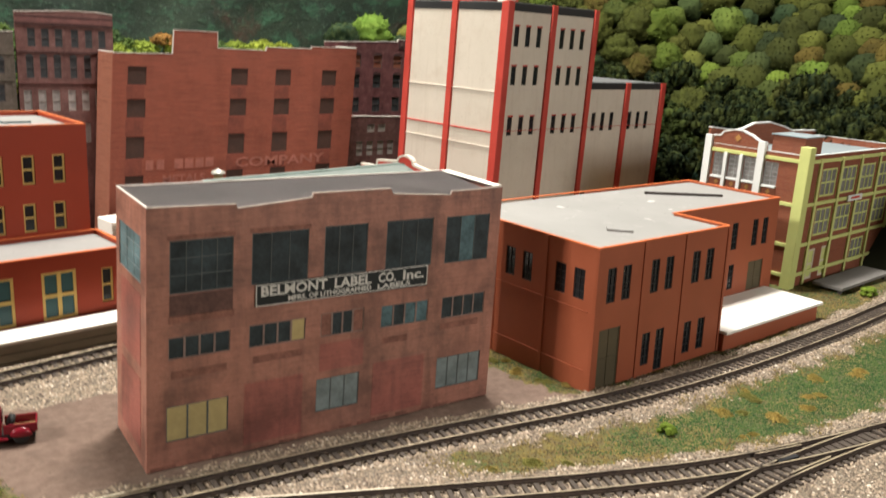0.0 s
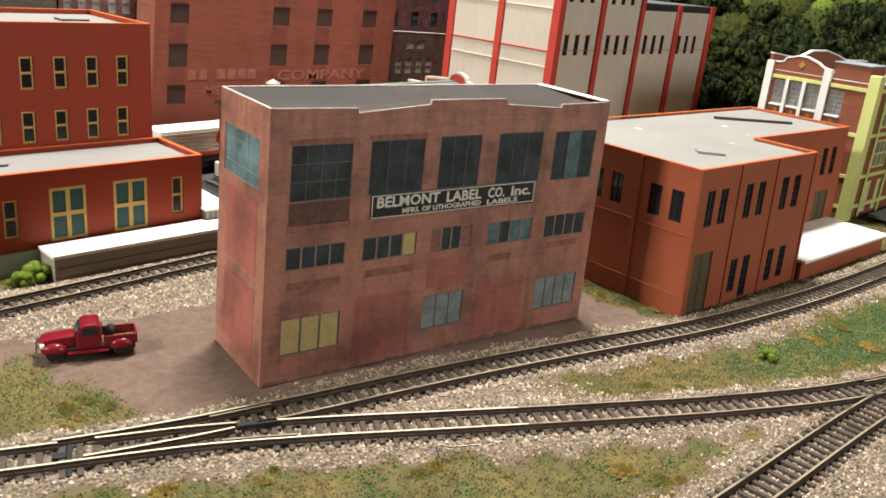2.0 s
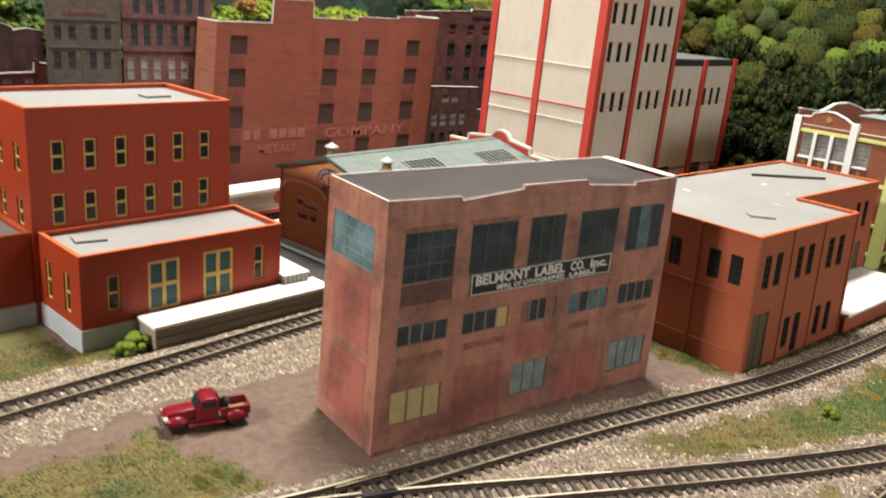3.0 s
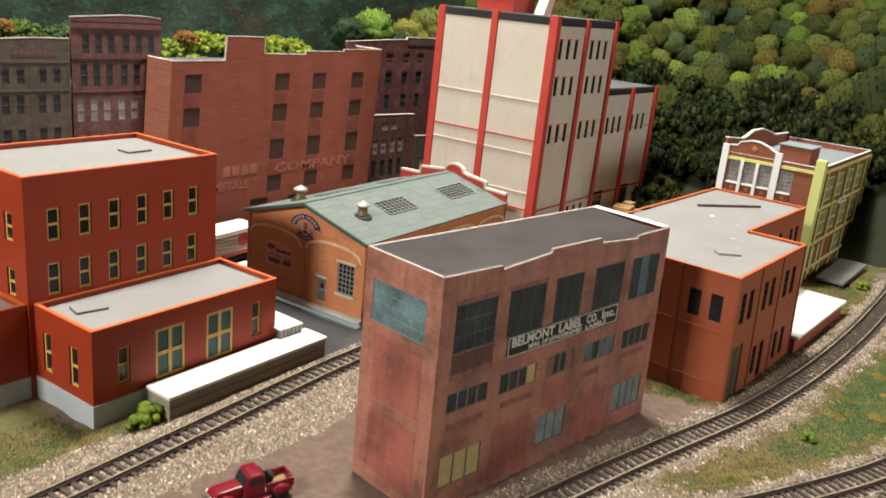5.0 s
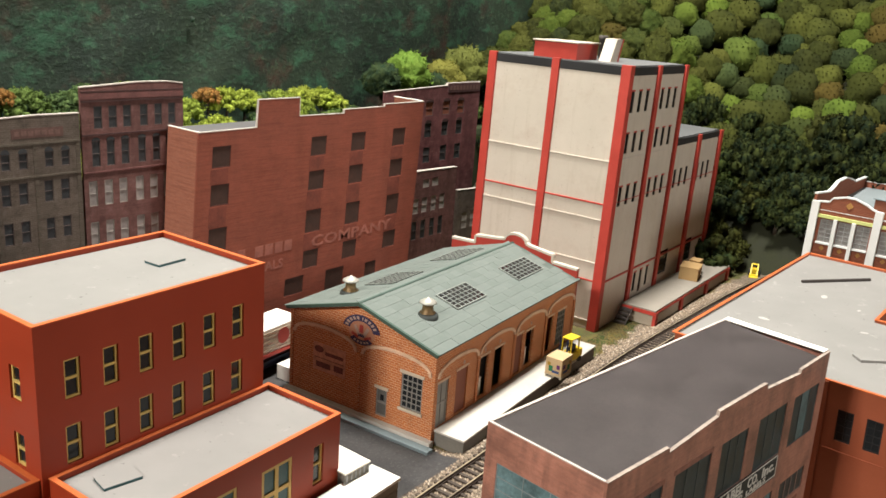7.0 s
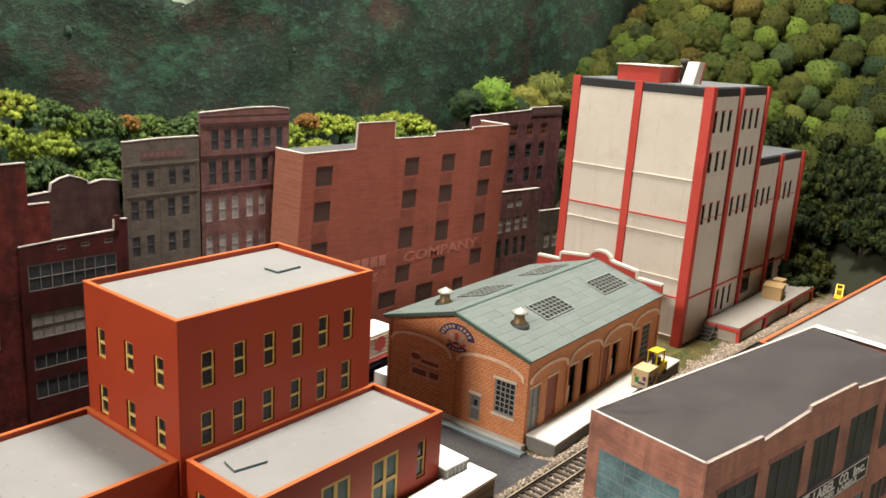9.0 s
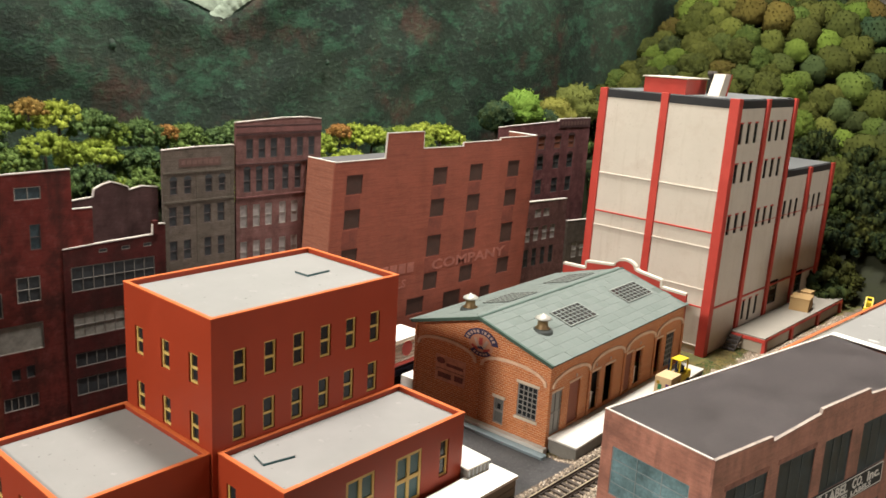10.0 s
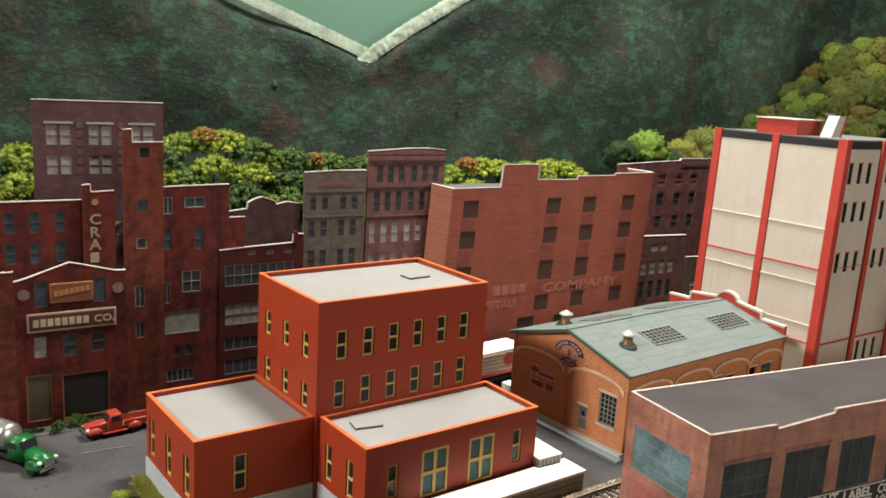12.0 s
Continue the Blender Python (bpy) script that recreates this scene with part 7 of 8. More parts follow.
def backdrop_sheet():
    """The hill board: a relief sheet whose upper edge dips to a notch."""
    bm = bmesh.new()
    xs_ = np.arange(-1.2, 2.3, 0.02)
    top = []
    for x in xs_:
        left_edge = 0.362 + (0.373 - x) * 0.335
        right_edge = 0.362 + (x - 0.373) * 0.585
        top.append(min(0.95, max(left_edge if x < 0.373 else right_edge, 0.362)))
    rows_ = 26
    verts_ = []
    for x, h in zip(xs_, top):
        column = []
        for k in range(rows_ + 1):
            z = -0.05 + (h + 0.05) * k / rows_
            bulge = 0.012 * noise.fractal(Vector((x * 7, 3.1, z * 7)), 1.0, 2.0, 4)
            column.append(bm.verts.new((x, BACK_Y - 0.016 + bulge + 0.012 * (k == rows_), z)))
        verts_.append(column)
    for a, b in zip(verts_, verts_[1:]):
        for k in range(rows_):
            bm.faces.new((a[k], b[k], b[k + 1], a[k + 1]))
    return bm, xs_, top


bm, hx, htop = backdrop_sheet()
part("hill_board", bm, M["hill"], back, "dark green painted hillside with rough paint", True)
part("sky_board", boxed(-1.2, 2.3, BACK_Y + 0.012, BACK_Y + 0.03, -0.1, 1.3), M["sky_paint"], back, "pale green painted board behind the hill")


def ridge_band(points, wide, bumpy, seed):
    """A rough painted band along the hill's edge."""
    r = random.Random(seed)
    bm = bmesh.new()
    cols_ = []
    for (xa, za), (xb, zb) in zip(points, points[1:]):
        steps = max(2, int(math.hypot(xb - xa, zb - za) / 0.0025))
        d = Vector((xb - xa, 0, zb - za)).normalized()
        nrm = Vector((d.z, 0, -d.x))
        for k in range(steps):
            c = Vector((xa, BACK_Y - 0.014, za)).lerp(Vector((xb, BACK_Y - 0.014, zb)), k / steps)
            w_ = wide * r.uniform(0.92, 1.08)
            cols_.append([bm.verts.new(c + nrm * w_ * s + Vector((0, -0.003 - bumpy * r.random() * (0 < j < 5), 0))) for j, s in enumerate((-0.5, -0.3, -0.1, 0.1, 0.3, 0.5))])
    for a_, b_ in zip(cols_, cols_[1:]):
        for k in range(5):
            bm.faces.new((a_[k], a_[k + 1], b_[k + 1], b_[k]))
    bmesh.ops.recalc_face_normals(bm, faces=bm.faces)
    return bm


part("ridge_edge", ridge_band([(-0.10, 0.520), (0.215, 0.414), (0.345, 0.370), (0.378, 0.358)], 0.015, 0.0005, 1), M["ridge_paint"], back, "pale rough edge of the painted hill", True)
part("ridge_edge", ridge_band([(0.350, 0.336), (0.385, 0.366), (0.44, 0.402), (0.51, 0.443), (0.70, 0.555)], 0.018, 0.0018, 2), M["ridge_paint"], back, "pale rough edge of the painted hill", True)


def foliage_material(name, tones, shade=0.45, joined=False):
    """Foam foliage: one tone for each tree, mottled finely."""
    n = Nodes(name)
    stops = [(i / len(tones), c) for i, c in enumerate(tones)]
    base = n.ramp(n.attribute("tone") if joined else n.random(), *stops)
    base.node.color_ramp.interpolation = "CONSTANT"
    fine, mid = n.noise(26.0, 4, 0.75), n.noise(4.0, 4)
    c = n.mix(n.step(mid, 0.35, 0.7), base, n.mix(0.25, base, (0.16, 0.17, 0.03)))
    c = n.mix(n.math("MULTIPLY", n.step(fine, 0.5, 0.7), shade), c, n.mix(0.6, base, (0.012, 0.018, 0.008)))
    lift = n.step(n.island(), 0.0, 1.0)
    c = n.mix(n.math("MULTIPLY", lift, 0.55), c, n.mix(0.5, n.mix(1.0, c, (1.9, 1.9, 1.7), "MULTIPLY"), c))
    c = n.mix(n.math("MULTIPLY", n.math("SUBTRACT", 1.0, lift), shade), c, n.mix(1.0, c, (0.35, 0.38, 0.4), "MULTIPLY"))
    n.bump(fine, 0.8, 0.0010)
    return n.done(c, 0.95, specular=0.1)


M["bright_woods"] = foliage_material("bright_foliage", [(0.224, 0.284, 0.045), (0.077, 0.1278, 0.045), (0.294, 0.355, 0.0525), (0.056, 0.1022, 0.0425), (0.182, 0.2556, 0.0475), (0.112, 0.1704, 0.0475), (0.252, 0.3124, 0.05), (0.07, 0.1164, 0.045), (0.308, 0.355, 0.0562), (0.063, 0.1079, 0.0438)])
M["rust_woods"] = foliage_material("rust_foliage", [(0.32, 0.155, 0.05), (0.28, 0.17, 0.05)])
M["dark_woods"] = foliage_material("dark_foliage", [(0.026, 0.052, 0.024), (0.03, 0.066, 0.03), (0.045, 0.075, 0.022)])
M["bark"] = painted("bark", (0.06, 0.045, 0.03), 0.9, 0.3)


def crown_mesh(seed, radius=1.0, clumps=26, chips=420, squash=0.85, level=2, lumps=(0.20, 0.34), leaf=(0.028, 0.066), spread=(0.50, 0.76)):
    """A crown of many lumps with small leaf chips all over, of unit radius, standing on z = 0."""
    r = random.Random(seed)
    bm = bmesh.new()
    for k in range(clumps):
        a, h = r.uniform(0, 6.283), r.uniform(-0.25, 1.0)
        ring = math.sqrt(max(0.05, 1 - max(0, h) ** 2))
        reach = r.uniform(*spread) * radius
        q = Vector((ring * math.cos(a) * reach, ring * math.sin(a) * reach, (0.45 + 0.56 * h) * radius))
        size = r.uniform(*lumps) * radius
        made = bmesh.ops.create_icosphere(bm, subdivisions=level, radius=size, matrix=pose(*q))["verts"]
        for v in made:
            d = v.co - q
            v.co = q + d * (1 + 0.28 * noise.noise(v.co * 7.0 / radius + Vector((seed, 0, 0))) + 0.12 * noise.noise(v.co * 19.0 / radius))
    verts = [v.co.copy() for v in bm.verts]
    centre = Vector((0, 0, 0.4 * radius))
    far_ones = sorted(verts, key=lambda c: -(c - centre).length)[: max(60, int(len(verts) * 0.6))]
    for k in range(chips):
        c = r.choice(far_ones)
        s = r.uniform(*leaf) * radius
        out = (c - centre).normalized() * s * 0.6
        q = [c + out + Vector((r.uniform(-s, s), r.uniform(-s, s), r.uniform(-s, s))) for _ in range(3)]
        bm.faces.new([bm.verts.new(v) for v in q])
    for v in bm.verts:
        v.co.z *= squash
    mesh = bpy.data.meshes.new("crown")
    bm.to_mesh(mesh)
    bm.free()
    mesh.shade_smooth()
    return mesh


def dome_mesh(seed, chips=2600, level=4):
    """A rounded foam crown: one soft dome, finely pitted, with a fringe of small leaves."""
    r = random.Random(seed)
    bm = bmesh.new()
    bmesh.ops.create_icosphere(bm, subdivisions=level, radius=1.0)
    shift = Vector((seed * 3.7, 1.3, 0))
    for v in bm.verts:
        d = v.co.normalized()
        swell = 0.86 + 0.16 * noise.noise(d * 1.7 + shift) + 0.12 * noise.noise(d * 4.6 + shift)
        swell += 0.20 * (0.42 - noise.voronoi(d * 5.0 + shift)[0][0]) + 0.11 * (0.40 - noise.voronoi(d * 12.0 + shift)[0][0])
        if level > 3:
            swell += 0.08 * (0.40 - noise.voronoi(d * 20.0 + shift)[0][0])
        v.co = Vector((d.x * swell, d.y * swell, 0.55 + d.z * swell * (1.02 if d.z > 0 else 0.80)))
    upper = [v.co.copy() for v in bm.verts if v.co.z > 0.1]
    for k in range(chips):
        c = r.choice(upper)
        s = r.uniform(0.024, 0.060)
        out = (c - Vector((0, 0, 0.4))).normalized() * s * r.uniform(0.2, 0.9)
        bm.faces.new([bm.verts.new(c + out + Vector((r.uniform(-s, s), r.uniform(-s, s), r.uniform(-s, s)))) for _ in range(3)])
    mesh = bpy.data.meshes.new("crown")
    bm.to_mesh(mesh)
    bm.free()
    mesh.shade_smooth()
    return mesh


DOME_TONES = [(0.0458, 0.051, 0.0111), (0.0661, 0.0989, 0.016), (0.037, 0.0432, 0.0105), (0.015, 0.0293, 0.0149), (0.0493, 0.0541, 0.0118), (0.0652, 0.068, 0.0155), (0.0291, 0.0332, 0.0093), (0.0441, 0.051, 0.0111), (0.0511, 0.0657, 0.0173), (0.0194, 0.0278, 0.0118), (0.0441, 0.0495, 0.0118), (0.0749, 0.1082, 0.0173), (0.0485, 0.0734, 0.016), (0.0687, 0.0479, 0.0123)]
M["dome_woods"] = foliage_material("dome_foliage", DOME_TONES, shade=0.6)
M["far_domes"] = foliage_material("far_dome_foliage", DOME_TONES, shade=0.6, joined=True)
for name, tone in (("round_dark", (0.02, 0.042, 0.024)), ("round_green", (0.13, 0.22, 0.035)), ("round_gold", (0.17, 0.16, 0.035)), ("round_olive", (0.10, 0.11, 0.028))):
    M[name] = foliage_material(name, [tone, tone], shade=0.45)
# tones near black: the gloom low on the slope is put into the leaf colour
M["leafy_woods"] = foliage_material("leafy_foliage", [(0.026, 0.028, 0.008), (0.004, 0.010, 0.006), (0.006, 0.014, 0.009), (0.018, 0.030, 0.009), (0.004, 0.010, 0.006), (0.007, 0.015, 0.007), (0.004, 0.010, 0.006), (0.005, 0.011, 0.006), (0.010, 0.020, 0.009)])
CROWNS = {"leafy_woods": [], "bright_woods": [], "dark_woods": [], "rust_woods": [], "dome_woods": [], "round_dark": [], "round_green": [], "round_gold": [], "round_olive": []}
for key in CROWNS:
    for s in range(1 if key.startswith("round") else 4):
        if key == "dome_woods" or key.startswith("round"):
            me = dome_mesh(s + len(key))
        elif key in ("leafy_woods", "dark_woods"):
            me = crown_mesh(10 * len(key) + s, 1.0, 54, 4400, 1.0, 1, (0.10, 0.22), (0.030, 0.075), (0.35, 0.92))
        else:
            me = crown_mesh(10 * len(key) + s, 1.0, 120, 3600, 1.0, 1, (0.085, 0.150), (0.030, 0.075), (0.45, 0.98))
        me.materials.append(M[key])
        CROWNS[key].append(me)
TRUNK = bpy.data.meshes.new("trunk")
bm = lathe([(0.11, -0.6), (0.08, -0.2), (0.06, 0.1), (0.03, 0.4)], 7)
bm.to_mesh(TRUNK)
bm.free()
TRUNK.materials.append(M["bark"])


def tree(x, y, z, radius, key, r, label, group, tall=1.0):
    t = thing("tree", pose(x, y, z, 0, 0, r.uniform(0, 360)), label, "tree", group)
    t.scale = (radius, radius, radius * tall)
    part("trunk", TRUNK, M["bark"], t)
    part("crown", r.choice(CROWNS[key]), M[key], t)
    return t


wood = random.Random(21)


def slope_z(x, y):
    """The wooded hillside, rising to the far end."""
    bend = min(max((y - 0.72) / 0.33, 0), 1)
    rise = min(max((x - 1.10 + 0.27 * bend * bend * (3 - 2 * bend)) / 0.52, 0), 1)
    return -0.004 + 0.42 * rise**0.9


bm = bmesh.new()
cols = []
for x in np.arange(0.80, 2.2, 0.05):
    cols.append([bm.verts.new((x, y, (slope_z(x, y) if x > 1.05 or y > 0.92 else -0.004) - 0.02 + 0.006 * math.sin(40 * y + 23 * x))) for y in np.arange(-0.25, 1.16, 0.05)])
for a, b in zip(cols, cols[1:]):
    for k in range(len(a) - 1):
        bm.faces.new((a[k], b[k], b[k + 1], a[k + 1]))
hillside = part("hillside", bm, painted("forest_floor", (0.02, 0.022, 0.010), 0.95, 0.3, 400, 30), None, smooth=True)
tagged(hillside, "dark wooded hillside rising behind the town", "hill", kind="structure")
placed = []
for attempt in range(16000):
    x, y = 0.98 + 0.68 * wood.random(), 0.22 + 0.92 * wood.random()
    radius = wood.uniform(0.021, 0.031)
    if (x < 1.23 and 0.34 < y < 0.585) or (x < 1.12 and y < 0.62) or (x < 1.07 and y < 0.94) or (x < 1.175 and y < 0.71):
        continue
    if any((x - a) ** 2 + (y - b) ** 2 < (0.56 * (radius + c)) ** 2 for a, b, c in placed):
        continue
    placed.append((x, y, radius))
    if len(placed) >= 430:
        break
FAR = [dome_mesh(s + 40, 1500, 3) for s in range(3)]
far_verts, far_faces, far_tones = [], [], []
for k, (x, y, radius) in enumerate(sorted(placed)):
    z = slope_z(x, y) - 0.012 + wood.uniform(-0.006, 0.008)
    # low trees take the tones with shade painted in
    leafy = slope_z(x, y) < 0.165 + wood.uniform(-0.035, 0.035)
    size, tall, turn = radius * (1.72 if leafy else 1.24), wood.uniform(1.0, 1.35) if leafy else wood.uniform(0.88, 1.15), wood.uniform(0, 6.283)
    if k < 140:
        tree(x, y, z, size, "leafy_woods" if leafy else "dome_woods", wood, "leafy tree at the foot of the hill with shade in its tones" if leafy else "round foam tree of the wooded hillside", "hillside woods", tall)
        continue
    source = FAR[k % 3]
    co = np.empty(len(source.vertices) * 3)
    source.vertices.foreach_get("co", co)
    co = co.reshape(-1, 3)
    ca, sa = math.cos(turn), math.sin(turn)
    far_faces += [tuple(int(v) + len(far_tones) for v in p.vertices) for p in source.polygons]
    far_verts += np.column_stack((x + size * (co[:, 0] * ca - co[:, 1] * sa), y + size * (co[:, 0] * sa + co[:, 1] * ca), z + size * tall * co[:, 2])).tolist()
    far_tones += [wood.random()] * len(co)
mesh = bpy.data.meshes.new("far_woods")
mesh.from_pydata(far_verts, [], far_faces)
mesh.attributes.new("tone", "FLOAT", "POINT").data.foreach_set("value", np.array(far_tones, np.float32))
mesh.shade_smooth()
tagged(part("far_woods", mesh, M["far_domes"], None), "round foam trees high on the wooded hillside", "woods", kind="stuff")
# trees along the backdrop behind the row of facades
strip = part("bank", boxed(-0.6, 1.12, 1.035, 1.15, -0.01, 0.17, bevel=0.01), painted("bank_earth", (0.03, 0.04, 0.015), 0.95, 0.3), None)
tagged(strip, "dark green bank behind the facades", "bank", kind="structure")
for row_y, base, low, high in ((1.046, 0.164, 0.020, 0.026), (1.070, 0.191, 0.020, 0.026), (1.096, 0.213, 0.021, 0.028)):
    x = -0.36
    while x < 0.72:
        radius = wood.uniform(low, high) * 1.02
        lift = 0.022 * math.exp(-((x - 0.16) / 0.07) ** 2) - 0.012 * (x > 0.45)
        rust = row_y > 1.08 and min(abs(x - q) for q in (0.052, 0.150, 0.275, 0.50)) < 0.011
        tree(x, row_y + wood.uniform(-0.008, 0.008), base + lift + wood.uniform(-0.008, 0.006) + 0.012 * rust, radius * (0.66 if rust else 1.0), "rust_woods" if rust else "bright_woods", wood, "small yellow-green foam tree behind the facades", "trees behind the facades")
        x += radius * wood.uniform(0.90, 1.18)
for x, z, radius, key in ((0.768, 0.242, 0.029, "round_dark"), (0.822, 0.245, 0.037, "round_green"), (0.905, 0.238, 0.034, "round_gold"), (0.955, 0.246, 0.042, "round_olive"), (0.870, 0.222, 0.034, "round_dark"), (1.03, 0.235, 0.036, "dome_woods"), (1.08, 0.25, 0.036, "dome_woods"), (0.96, 0.19, 0.036, "dark_woods"), (1.05, 0.18, 0.036, "dark_woods")):
    tree(x, 1.075, z - 0.02, radius, key, wood, "round foam tree against the painted hill", "trees behind the facades")

# room round the layout
for x, z, s in ((0.248, 0.317, 0.0042), (0.10, 0.372, 0.0022), (0.305, 0.345, 0.0018), (0.52, 0.305, 0.0030), (0.235, 0.30, 0.0015)):
    bm = bmesh.new()
    bmesh.ops.create_icosphere(bm, subdivisions=2, radius=s)
    for v in bm.verts:
        v.co = Vector((v.co.x, v.co.y * 0.8, v.co.z * 1.3)) * (1 + 0.3 * noise.noise(v.co * 300))
    part("paint_lump", bm, M["hill"], back, "small lump in the painted hill", True, m=pose(x, BACK_Y - 0.016, z))
M["room_wall"] = painted("room_wall", (0.24, 0.22, 0.19), 0.9, 0.05, 200, 2)
M["carpet"] = painted("carpet", (0.07, 0.06, 0.05), 0.95, 0.1, 200, 2)
for name, bounds, mat in (("floor", (-2.4, 2.6, -2.2, 1.4, -1.02, -1.0), "carpet"), ("ceiling", (-2.4, 2.6, -2.2, 1.4, 1.75, 1.80), "room_wall"), ("wall_south", (-2.4, 2.6, -2.25, -2.2, -1.0, 1.75), "room_wall"), ("wall_north", (-2.4, 2.6, 1.35, 1.4, -1.0, 1.75), "room_wall"), ("wall_west", (-2.45, -2.4, -2.2, 1.4, -1.0, 1.75), "room_wall"), ("wall_east", (2.6, 2.65, -2.2, 1.4, -1.0, 1.75), "room_wall")):
    ob = part(name, boxed(*bounds), M[mat], None)
    tagged(ob, "plain painted " + name.split("_")[0] + " of the layout room", name.split("_")[0], kind="structure")
board = part("baseboard", boxed(-1.2, 2.3, -0.3, 1.2, -0.12, -0.02), M["tan_board"], None)
tagged(board, "plywood baseboard carrying the model railway", "baseboard", kind="structure")

# ---- ballast stones, turf and bushes ----
def scatter(name, count, area, accept, size, flat, z_lift, seed, sides="octa"):
    """Many small stones or foam crumbs in one mesh, laid on the ground where accept() says so."""
    r = np.random.RandomState(seed)
    x, y = r.uniform(area[0], area[1], count), r.uniform(area[2], area[3], count)
    b, g, a, d = zones(x, y)
    keep = accept(x, y, b, g, a, d, r.uniform(0, 1, count))
    x, y, b, g, a = x[keep], y[keep], b[keep], g[keep], a[keep]
    d = {k: v[keep] for k, v in d.items()}
    z = ground_height(x, y, d, a) + z_lift
    n = len(x)
    base = np.array([(1, 0, 0), (-1, 0, 0), (0, 1, 0), (0, -1, 0), (0, 0, 1)], float)
    base[:4, 2] = -0.35
    tris = np.array([(0, 2, 4), (2, 1, 4), (1, 3, 4), (3, 0, 4)])
    if sides == "tetra":
        base = np.array([(1, 0, -0.4), (-0.5, 0.87, -0.4), (-0.5, -0.87, -0.4), (0, 0, 1)])
        tris = np.array([(0, 1, 3), (1, 2, 3), (2, 0, 3)])
    k = len(base)
    v = base[None] * r.uniform(0.55, 1.25, (n, k, 1))
    v = v + r.uniform(-0.25, 0.25, (n, k, 3))
    ang = r.uniform(0, 6.283, n)
    ca, sa = np.cos(ang)[:, None], np.sin(ang)[:, None]
    v = np.stack((v[..., 0] * ca - v[..., 1] * sa, v[..., 0] * sa + v[..., 1] * ca, v[..., 2] * flat), -1)
    v = v * r.uniform(size[0], size[1], n)[:, None, None] + np.column_stack((x, y, z))[:, None]
    faces = (tris[None] + (np.arange(n) * k)[:, None, None]).reshape(-1, 3)
    mesh = bpy.data.meshes.new(name)
    mesh.vertices.add(n * k)
    mesh.vertices.foreach_set("co", v.reshape(-1).astype(np.float32))
    mesh.loops.add(len(faces) * 3)
    mesh.loops.foreach_set("vertex_index", faces.reshape(-1).astype(np.int32))
    mesh.polygons.add(len(faces))
    mesh.polygons.foreach_set("loop_start", np.arange(0, len(faces) * 3, 3, dtype=np.int32))
    mesh.update(calc_edges=True)
    return mesh


stone = Nodes("ballast_stone")
sc = stone.ramp(stone.island(), (0.0, (0.40, 0.31, 0.22)), (0.25, (0.19, 0.138, 0.098)), (0.5, (0.36, 0.28, 0.205)), (0.7, (0.13, 0.092, 0.066)), (0.86, (0.055, 0.040, 0.030)), (1.0, (0.62, 0.53, 0.42)))
M["stone"] = stone.done(sc, 0.8)
def turf_material(name, *tones):
    n = Nodes(name)
    c = n.ramp(n.island(), *[(i / (len(tones) - 1), t) for i, t in enumerate(tones)])
    c = n.mix(n.math("MULTIPLY", n.step(n.noise(30, 4), 0.4, 0.65), 0.5), c, tones[0])
    return n.done(c, 0.95, specular=0.1)


M["turf"] = turf_material("turf_green", (0.016, 0.040, 0.015), (0.030, 0.070, 0.023), (0.048, 0.088, 0.024), (0.085, 0.095, 0.028))
M["straw"] = turf_material("turf_straw", (0.070, 0.050, 0.026), (0.13, 0.095, 0.034), (0.24, 0.170, 0.050), (0.050, 0.048, 0.018), (0.055, 0.038, 0.026))
M["yard"] = turf_material("turf_yard", (0.10, 0.11, 0.025), (0.20, 0.20, 0.035), (0.30, 0.28, 0.05), (0.08, 0.075, 0.03))
crumb = Nodes("earth_crumb")
M["earth_crumb"] = crumb.done(crumb.ramp(crumb.island(), (0.0, (0.09, 0.05, 0.04)), (0.6, (0.15, 0.095, 0.075)), (1.0, (0.05, 0.03, 0.025))), 0.95)

AREA = (-0.12, 1.05, 0.14, 0.70)
YARD = (-0.025, 0.026, 0.74, 0.87)


def greenness(x, y, d):
    """How green the turf is: deep green well away from the tracks, straw near them."""
    clear = np.minimum(d["near"], d["siding"])
    wedge = soft(clear + 0.012 * ripple(x, y, 0.05, 9.0), 0.022, 0.040) * soft(x + 0.05 * ripple(x, y, 0.08, 3.0), 0.42, 0.52)
    other = 0.30 + 0.6 * ripple(x, y, 0.06, 11.0)
    return np.where((y < line_y(x, "siding")) & (y > line_y(x, "near")), wedge, np.clip(other, 0, 1))


def on_ballast(x, y, b, g, a, d, u):
    near = np.minimum(np.minimum(d["near"], d["siding"]), np.minimum(d["back"], d["crossing"]))
    return (b * (0.6 + 0.4 * ripple(x, y, 0.02, 5.0)) > 0.12 + 0.5 * u) & (a < 0.5)


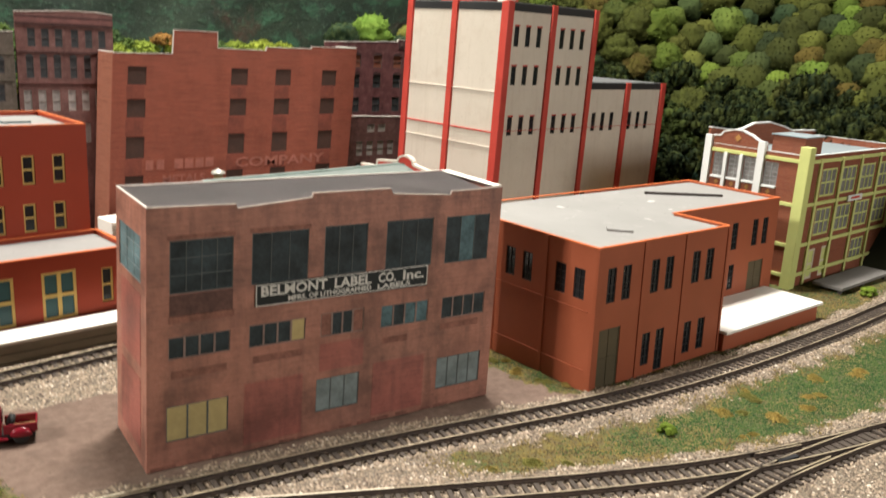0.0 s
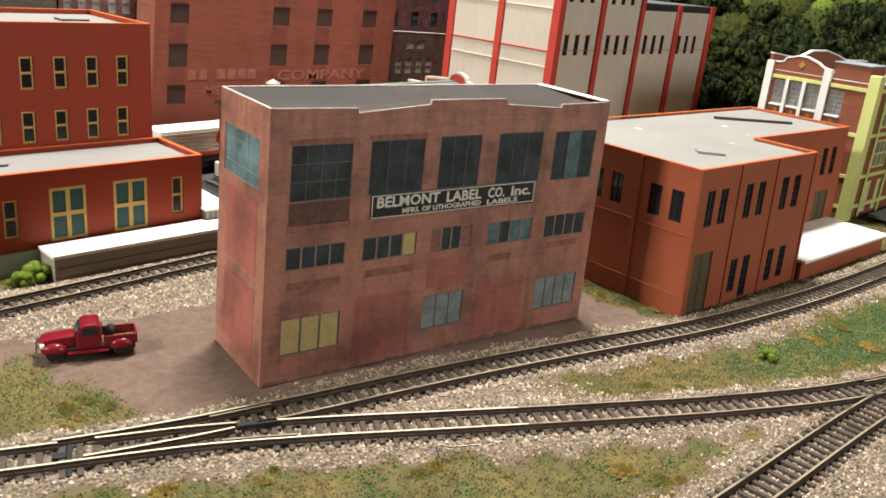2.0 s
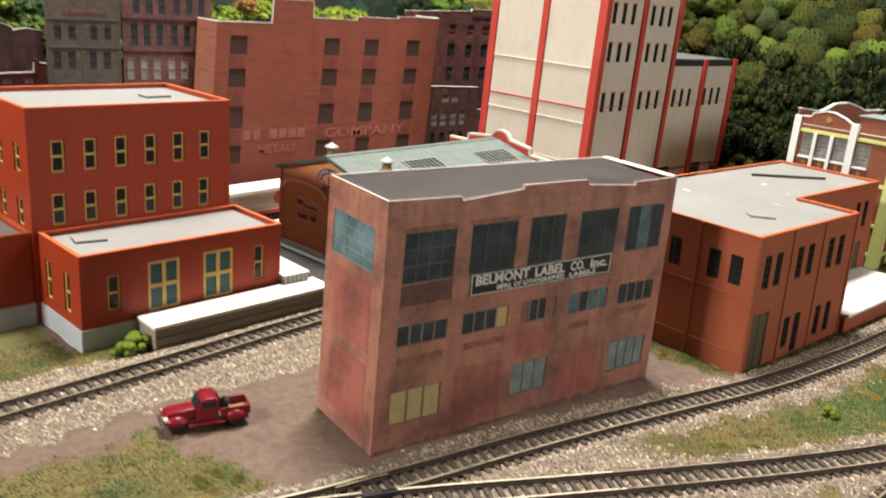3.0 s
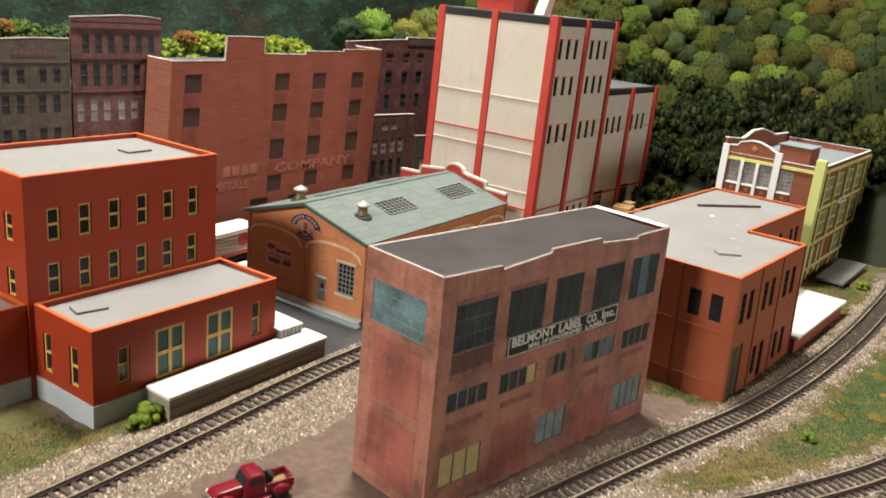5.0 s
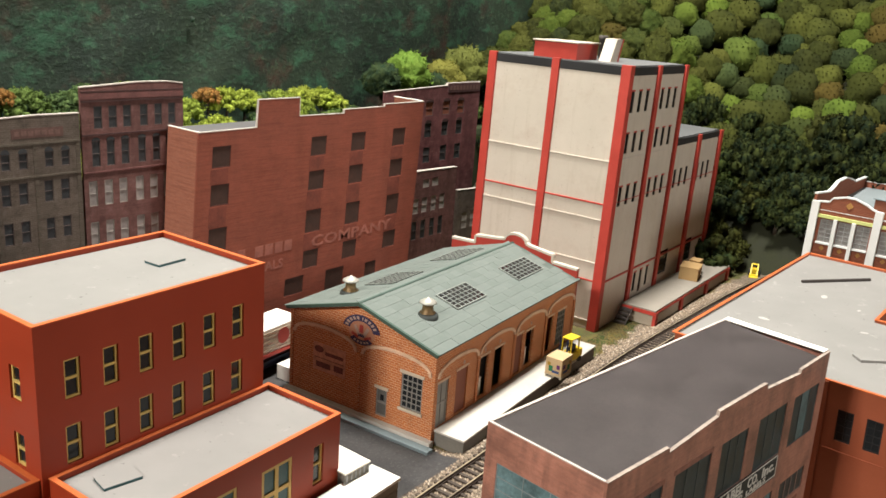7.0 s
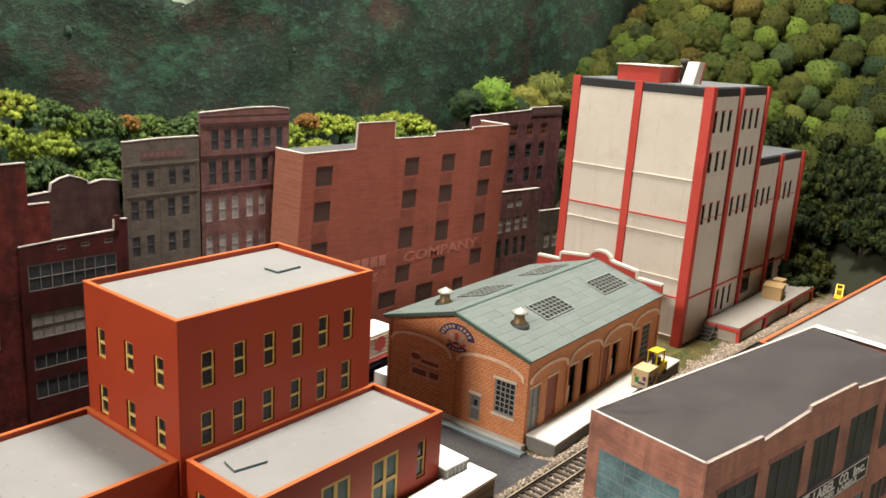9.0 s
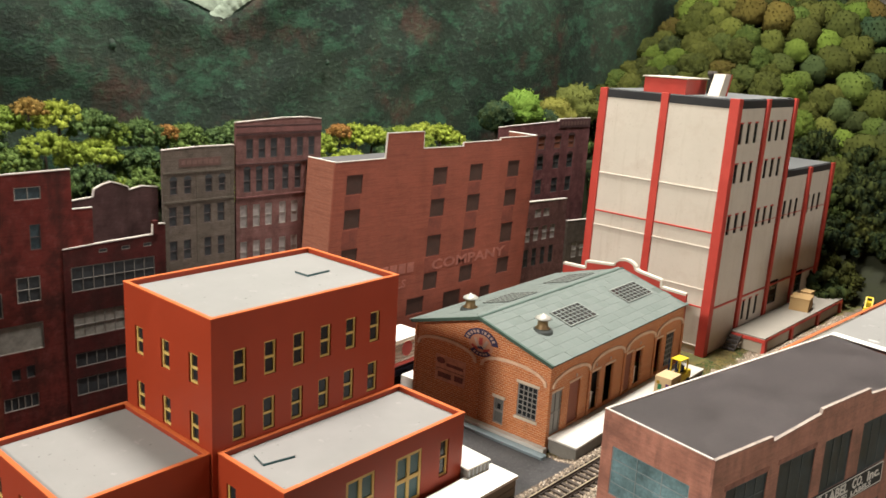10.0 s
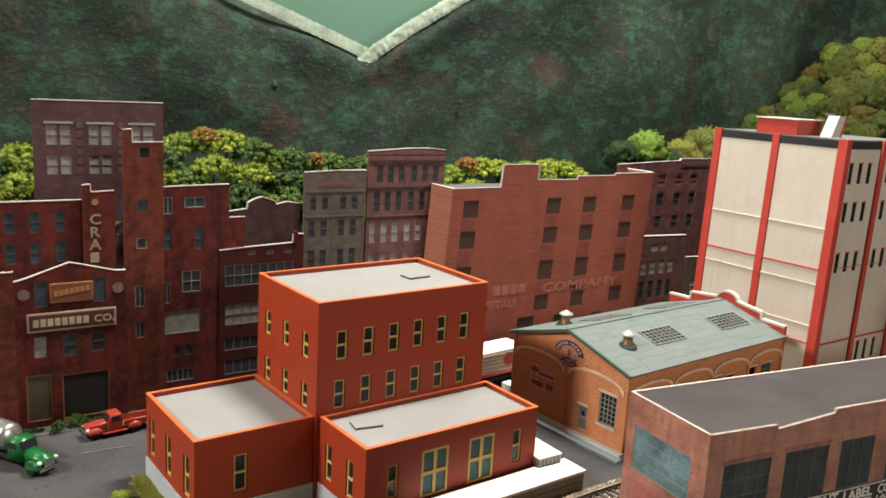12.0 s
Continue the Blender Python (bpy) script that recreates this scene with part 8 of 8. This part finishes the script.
for name, mesh, mat, label in (
    ("ballast", scatter("ballast", 260000, AREA, on_ballast, (0.0006, 0.00128), 0.8, 0.0004, 3), "stone", "pale mixed ballast stones along the tracks"),
    ("green_turf", scatter("green_turf", 520000, AREA, lambda x, y, b, g, a, d, u: (g * greenness(x, y, d) > 0.15 + 0.6 * u) & (a < 0.3), (0.0004, 0.0009), 1.1, 0.0003, 4, "tetra"), "turf", "deep green foam turf between the tracks"),
    ("straw_turf", scatter("straw_turf", 420000, AREA, lambda x, y, b, g, a, d, u: (g * (1.15 - greenness(x, y, d)) * (0.75 + 0.5 * ripple(x, y, 0.025, 7.0)) > 0.12 + 0.6 * u) & (a < 0.3), (0.0004, 0.0010), 1.1, 0.0003, 6, "tetra"), "straw", "straw-coloured foam turf at the grass edges"),
    ("yard_turf", scatter("yard_turf", 14000, YARD, lambda x, y, b, g, a, d, u: (g > 0.2 + 0.6 * u) & (a < 0.5), (0.0005, 0.0012), 1.1, 0.0004, 8, "tetra"), "yard", "olive foam turf beside the factory wall"),
    ("earth_crumbs", scatter("earth_crumbs", 60000, AREA, lambda x, y, b, g, a, d, u: (1 - b) * (1 - g) * (1 - a) > 0.3 + 0.6 * u, (0.0002, 0.0005), 0.6, 0.0001, 5, "tetra"), "earth_crumb", "brown earth crumbs of the dirt lot"),
):
    ob = part(name, mesh, M[mat], None)
    tagged(ob, label, name, kind="stuff")

# tufts and bushes
M["bush_green"] = foliage_material("bush_green", [(0.13, 0.19, 0.025), (0.15, 0.20, 0.028)], shade=0.3)
M["tuft_straw"] = foliage_material("tuft_straw", [(0.30, 0.205, 0.060), (0.24, 0.175, 0.050), (0.17, 0.155, 0.045)], shade=0.3)
BUSH = [crown_mesh(300 + s, 1.0, 16, 900, 0.8, 2) for s in range(3)]


def tuft_mesh(seed, count=420):
    """A low uneven clump of short foam blades and crumbs."""
    r = random.Random(seed)
    bm = bmesh.new()
    for k in range(count):
        x, y = r.gauss(0, 0.55), r.gauss(0, 0.42)
        h = max(0.05, 1.1 * math.exp(-(x * x + 1.5 * y * y)) * r.uniform(0.5, 1.1) + 0.25 * noise.noise(Vector((x * 3, y * 3, seed))))
        s = r.uniform(0.10, 0.22)
        a = r.uniform(0, 6.283)
        low = [bm.verts.new((x + s * math.cos(a + q), y + s * math.sin(a + q), -0.1 + h * 0.65)) for q in (0, 2.1, 4.2)]
        tip = bm.verts.new((x + r.uniform(-0.1, 0.1), y + r.uniform(-0.1, 0.1), h))
        for i in range(3):
            bm.faces.new((low[i], low[(i + 1) % 3], tip))
    mesh = bpy.data.meshes.new("blade_clump")
    bm.to_mesh(mesh)
    bm.free()
    return mesh


TUFT = [tuft_mesh(340 + s) for s in range(4)]
for me in BUSH:
    me.materials.append(M["bush_green"])
for me in TUFT:
    me.materials.append(M["tuft_straw"])
for x, y, s in ((0.509, 0.297, 0.0080), (0.1600, 0.6520, 0.0140), (0.150, 0.6480, 0.0110), (0.172, 0.6520, 0.0090), (0.985, 0.36, 0.012), (-0.012, 0.800, 0.011), (-0.020, 0.790, 0.009)):
    b = thing("bush", pose(x, y, -0.001, 0, 0, 300 * s * 100), "small bright green foam bush on the ground", "bush", "bushes")
    b.scale = (s, s, s)
    part("foliage", random.Random(int(x * 1000)).choice(BUSH), M["bush_green"], b)
for x, y, s in ((-0.030, 0.960, 0.011), (-0.012, 0.964, 0.013), (0.004, 0.962, 0.008), (-0.056, 0.966, 0.006), (-0.046, 0.965, 0.006)):
    b = thing("bush", pose(x, y, -0.001, 0, 0, 4000 * x), "dark green foam bush before the brick store", "bush", "bushes")
    b.scale = (s, s * 0.5, s * 0.8)
    part("foliage", CROWNS["dark_woods"][1], M["dark_woods"], b)
for x0, x1, y0, y1 in ((-0.048, -0.006, 0.9560, 0.9560), (-0.022, 0.020, 0.9020, 0.9004)):
    stripe = part("road_marking", boxed(0, math.hypot(x1 - x0, y1 - y0), -0.0007, 0.0007, -0.0004, 0.0002, m=pose(x0, y0, 0.0, 0, 0, math.degrees(math.atan2(y1 - y0, x1 - x0)))), painted("worn_stripe", (0.15, 0.14, 0.13), 0.85, 0.5, 500, 200), None)
    tagged(stripe, "worn pale line on the asphalt street", "road marking", kind="structure")
tuft_rand = random.Random(5)
TUFTS = [(0.40, 0.318, 0.010), (0.425, 0.308, 0.009), (0.38, 0.325, 0.008), (0.575, 0.285, 0.011), (0.60, 0.262, 0.012), (0.62, 0.30, 0.008), (0.55, 0.262, 0.007), (0.215, 0.292, 0.010), (0.235, 0.283, 0.011), (0.255, 0.268, 0.013), (0.275, 0.262, 0.011), (0.19, 0.30, 0.008), (0.125, 0.475, 0.009), (0.113, 0.462, 0.007), (0.30, 0.245, 0.010), (0.498, 0.405, 0.008), (0.500, 0.43, 0.009), (0.502, 0.455, 0.008), (0.506, 0.39, 0.007), (0.321, 0.272, 0.012), (0.330, 0.258, 0.014), (0.310, 0.252, 0.010), (0.235, 0.326, 0.010), (0.122, 0.381, 0.010), (0.168, 0.370, 0.007), (0.614, 0.292, 0.009), (0.632, 0.260, 0.010), (0.137, 0.472, 0.008), (0.70, 0.285, 0.012), (0.74, 0.27, 0.010), (0.66, 0.27, 0.009)]
for x, y, s in TUFTS:
    for k in range(2):
        t = thing("grass_tuft", pose(x + tuft_rand.uniform(-0.008, 0.008), y + tuft_rand.uniform(-0.006, 0.006), 0.0, 0, 0, tuft_rand.uniform(0, 360)), "straw-coloured foam grass tuft", "grass tuft", "grass tufts")
        q = s * tuft_rand.uniform(0.32, 0.6)
        t.scale = (q, q, q * 0.5)
        part("blade_clump", tuft_rand.choice(TUFT), M["tuft_straw"], t)

# ---- ties of the tracks ----
for one in LAID:
    lay_ties(*one)
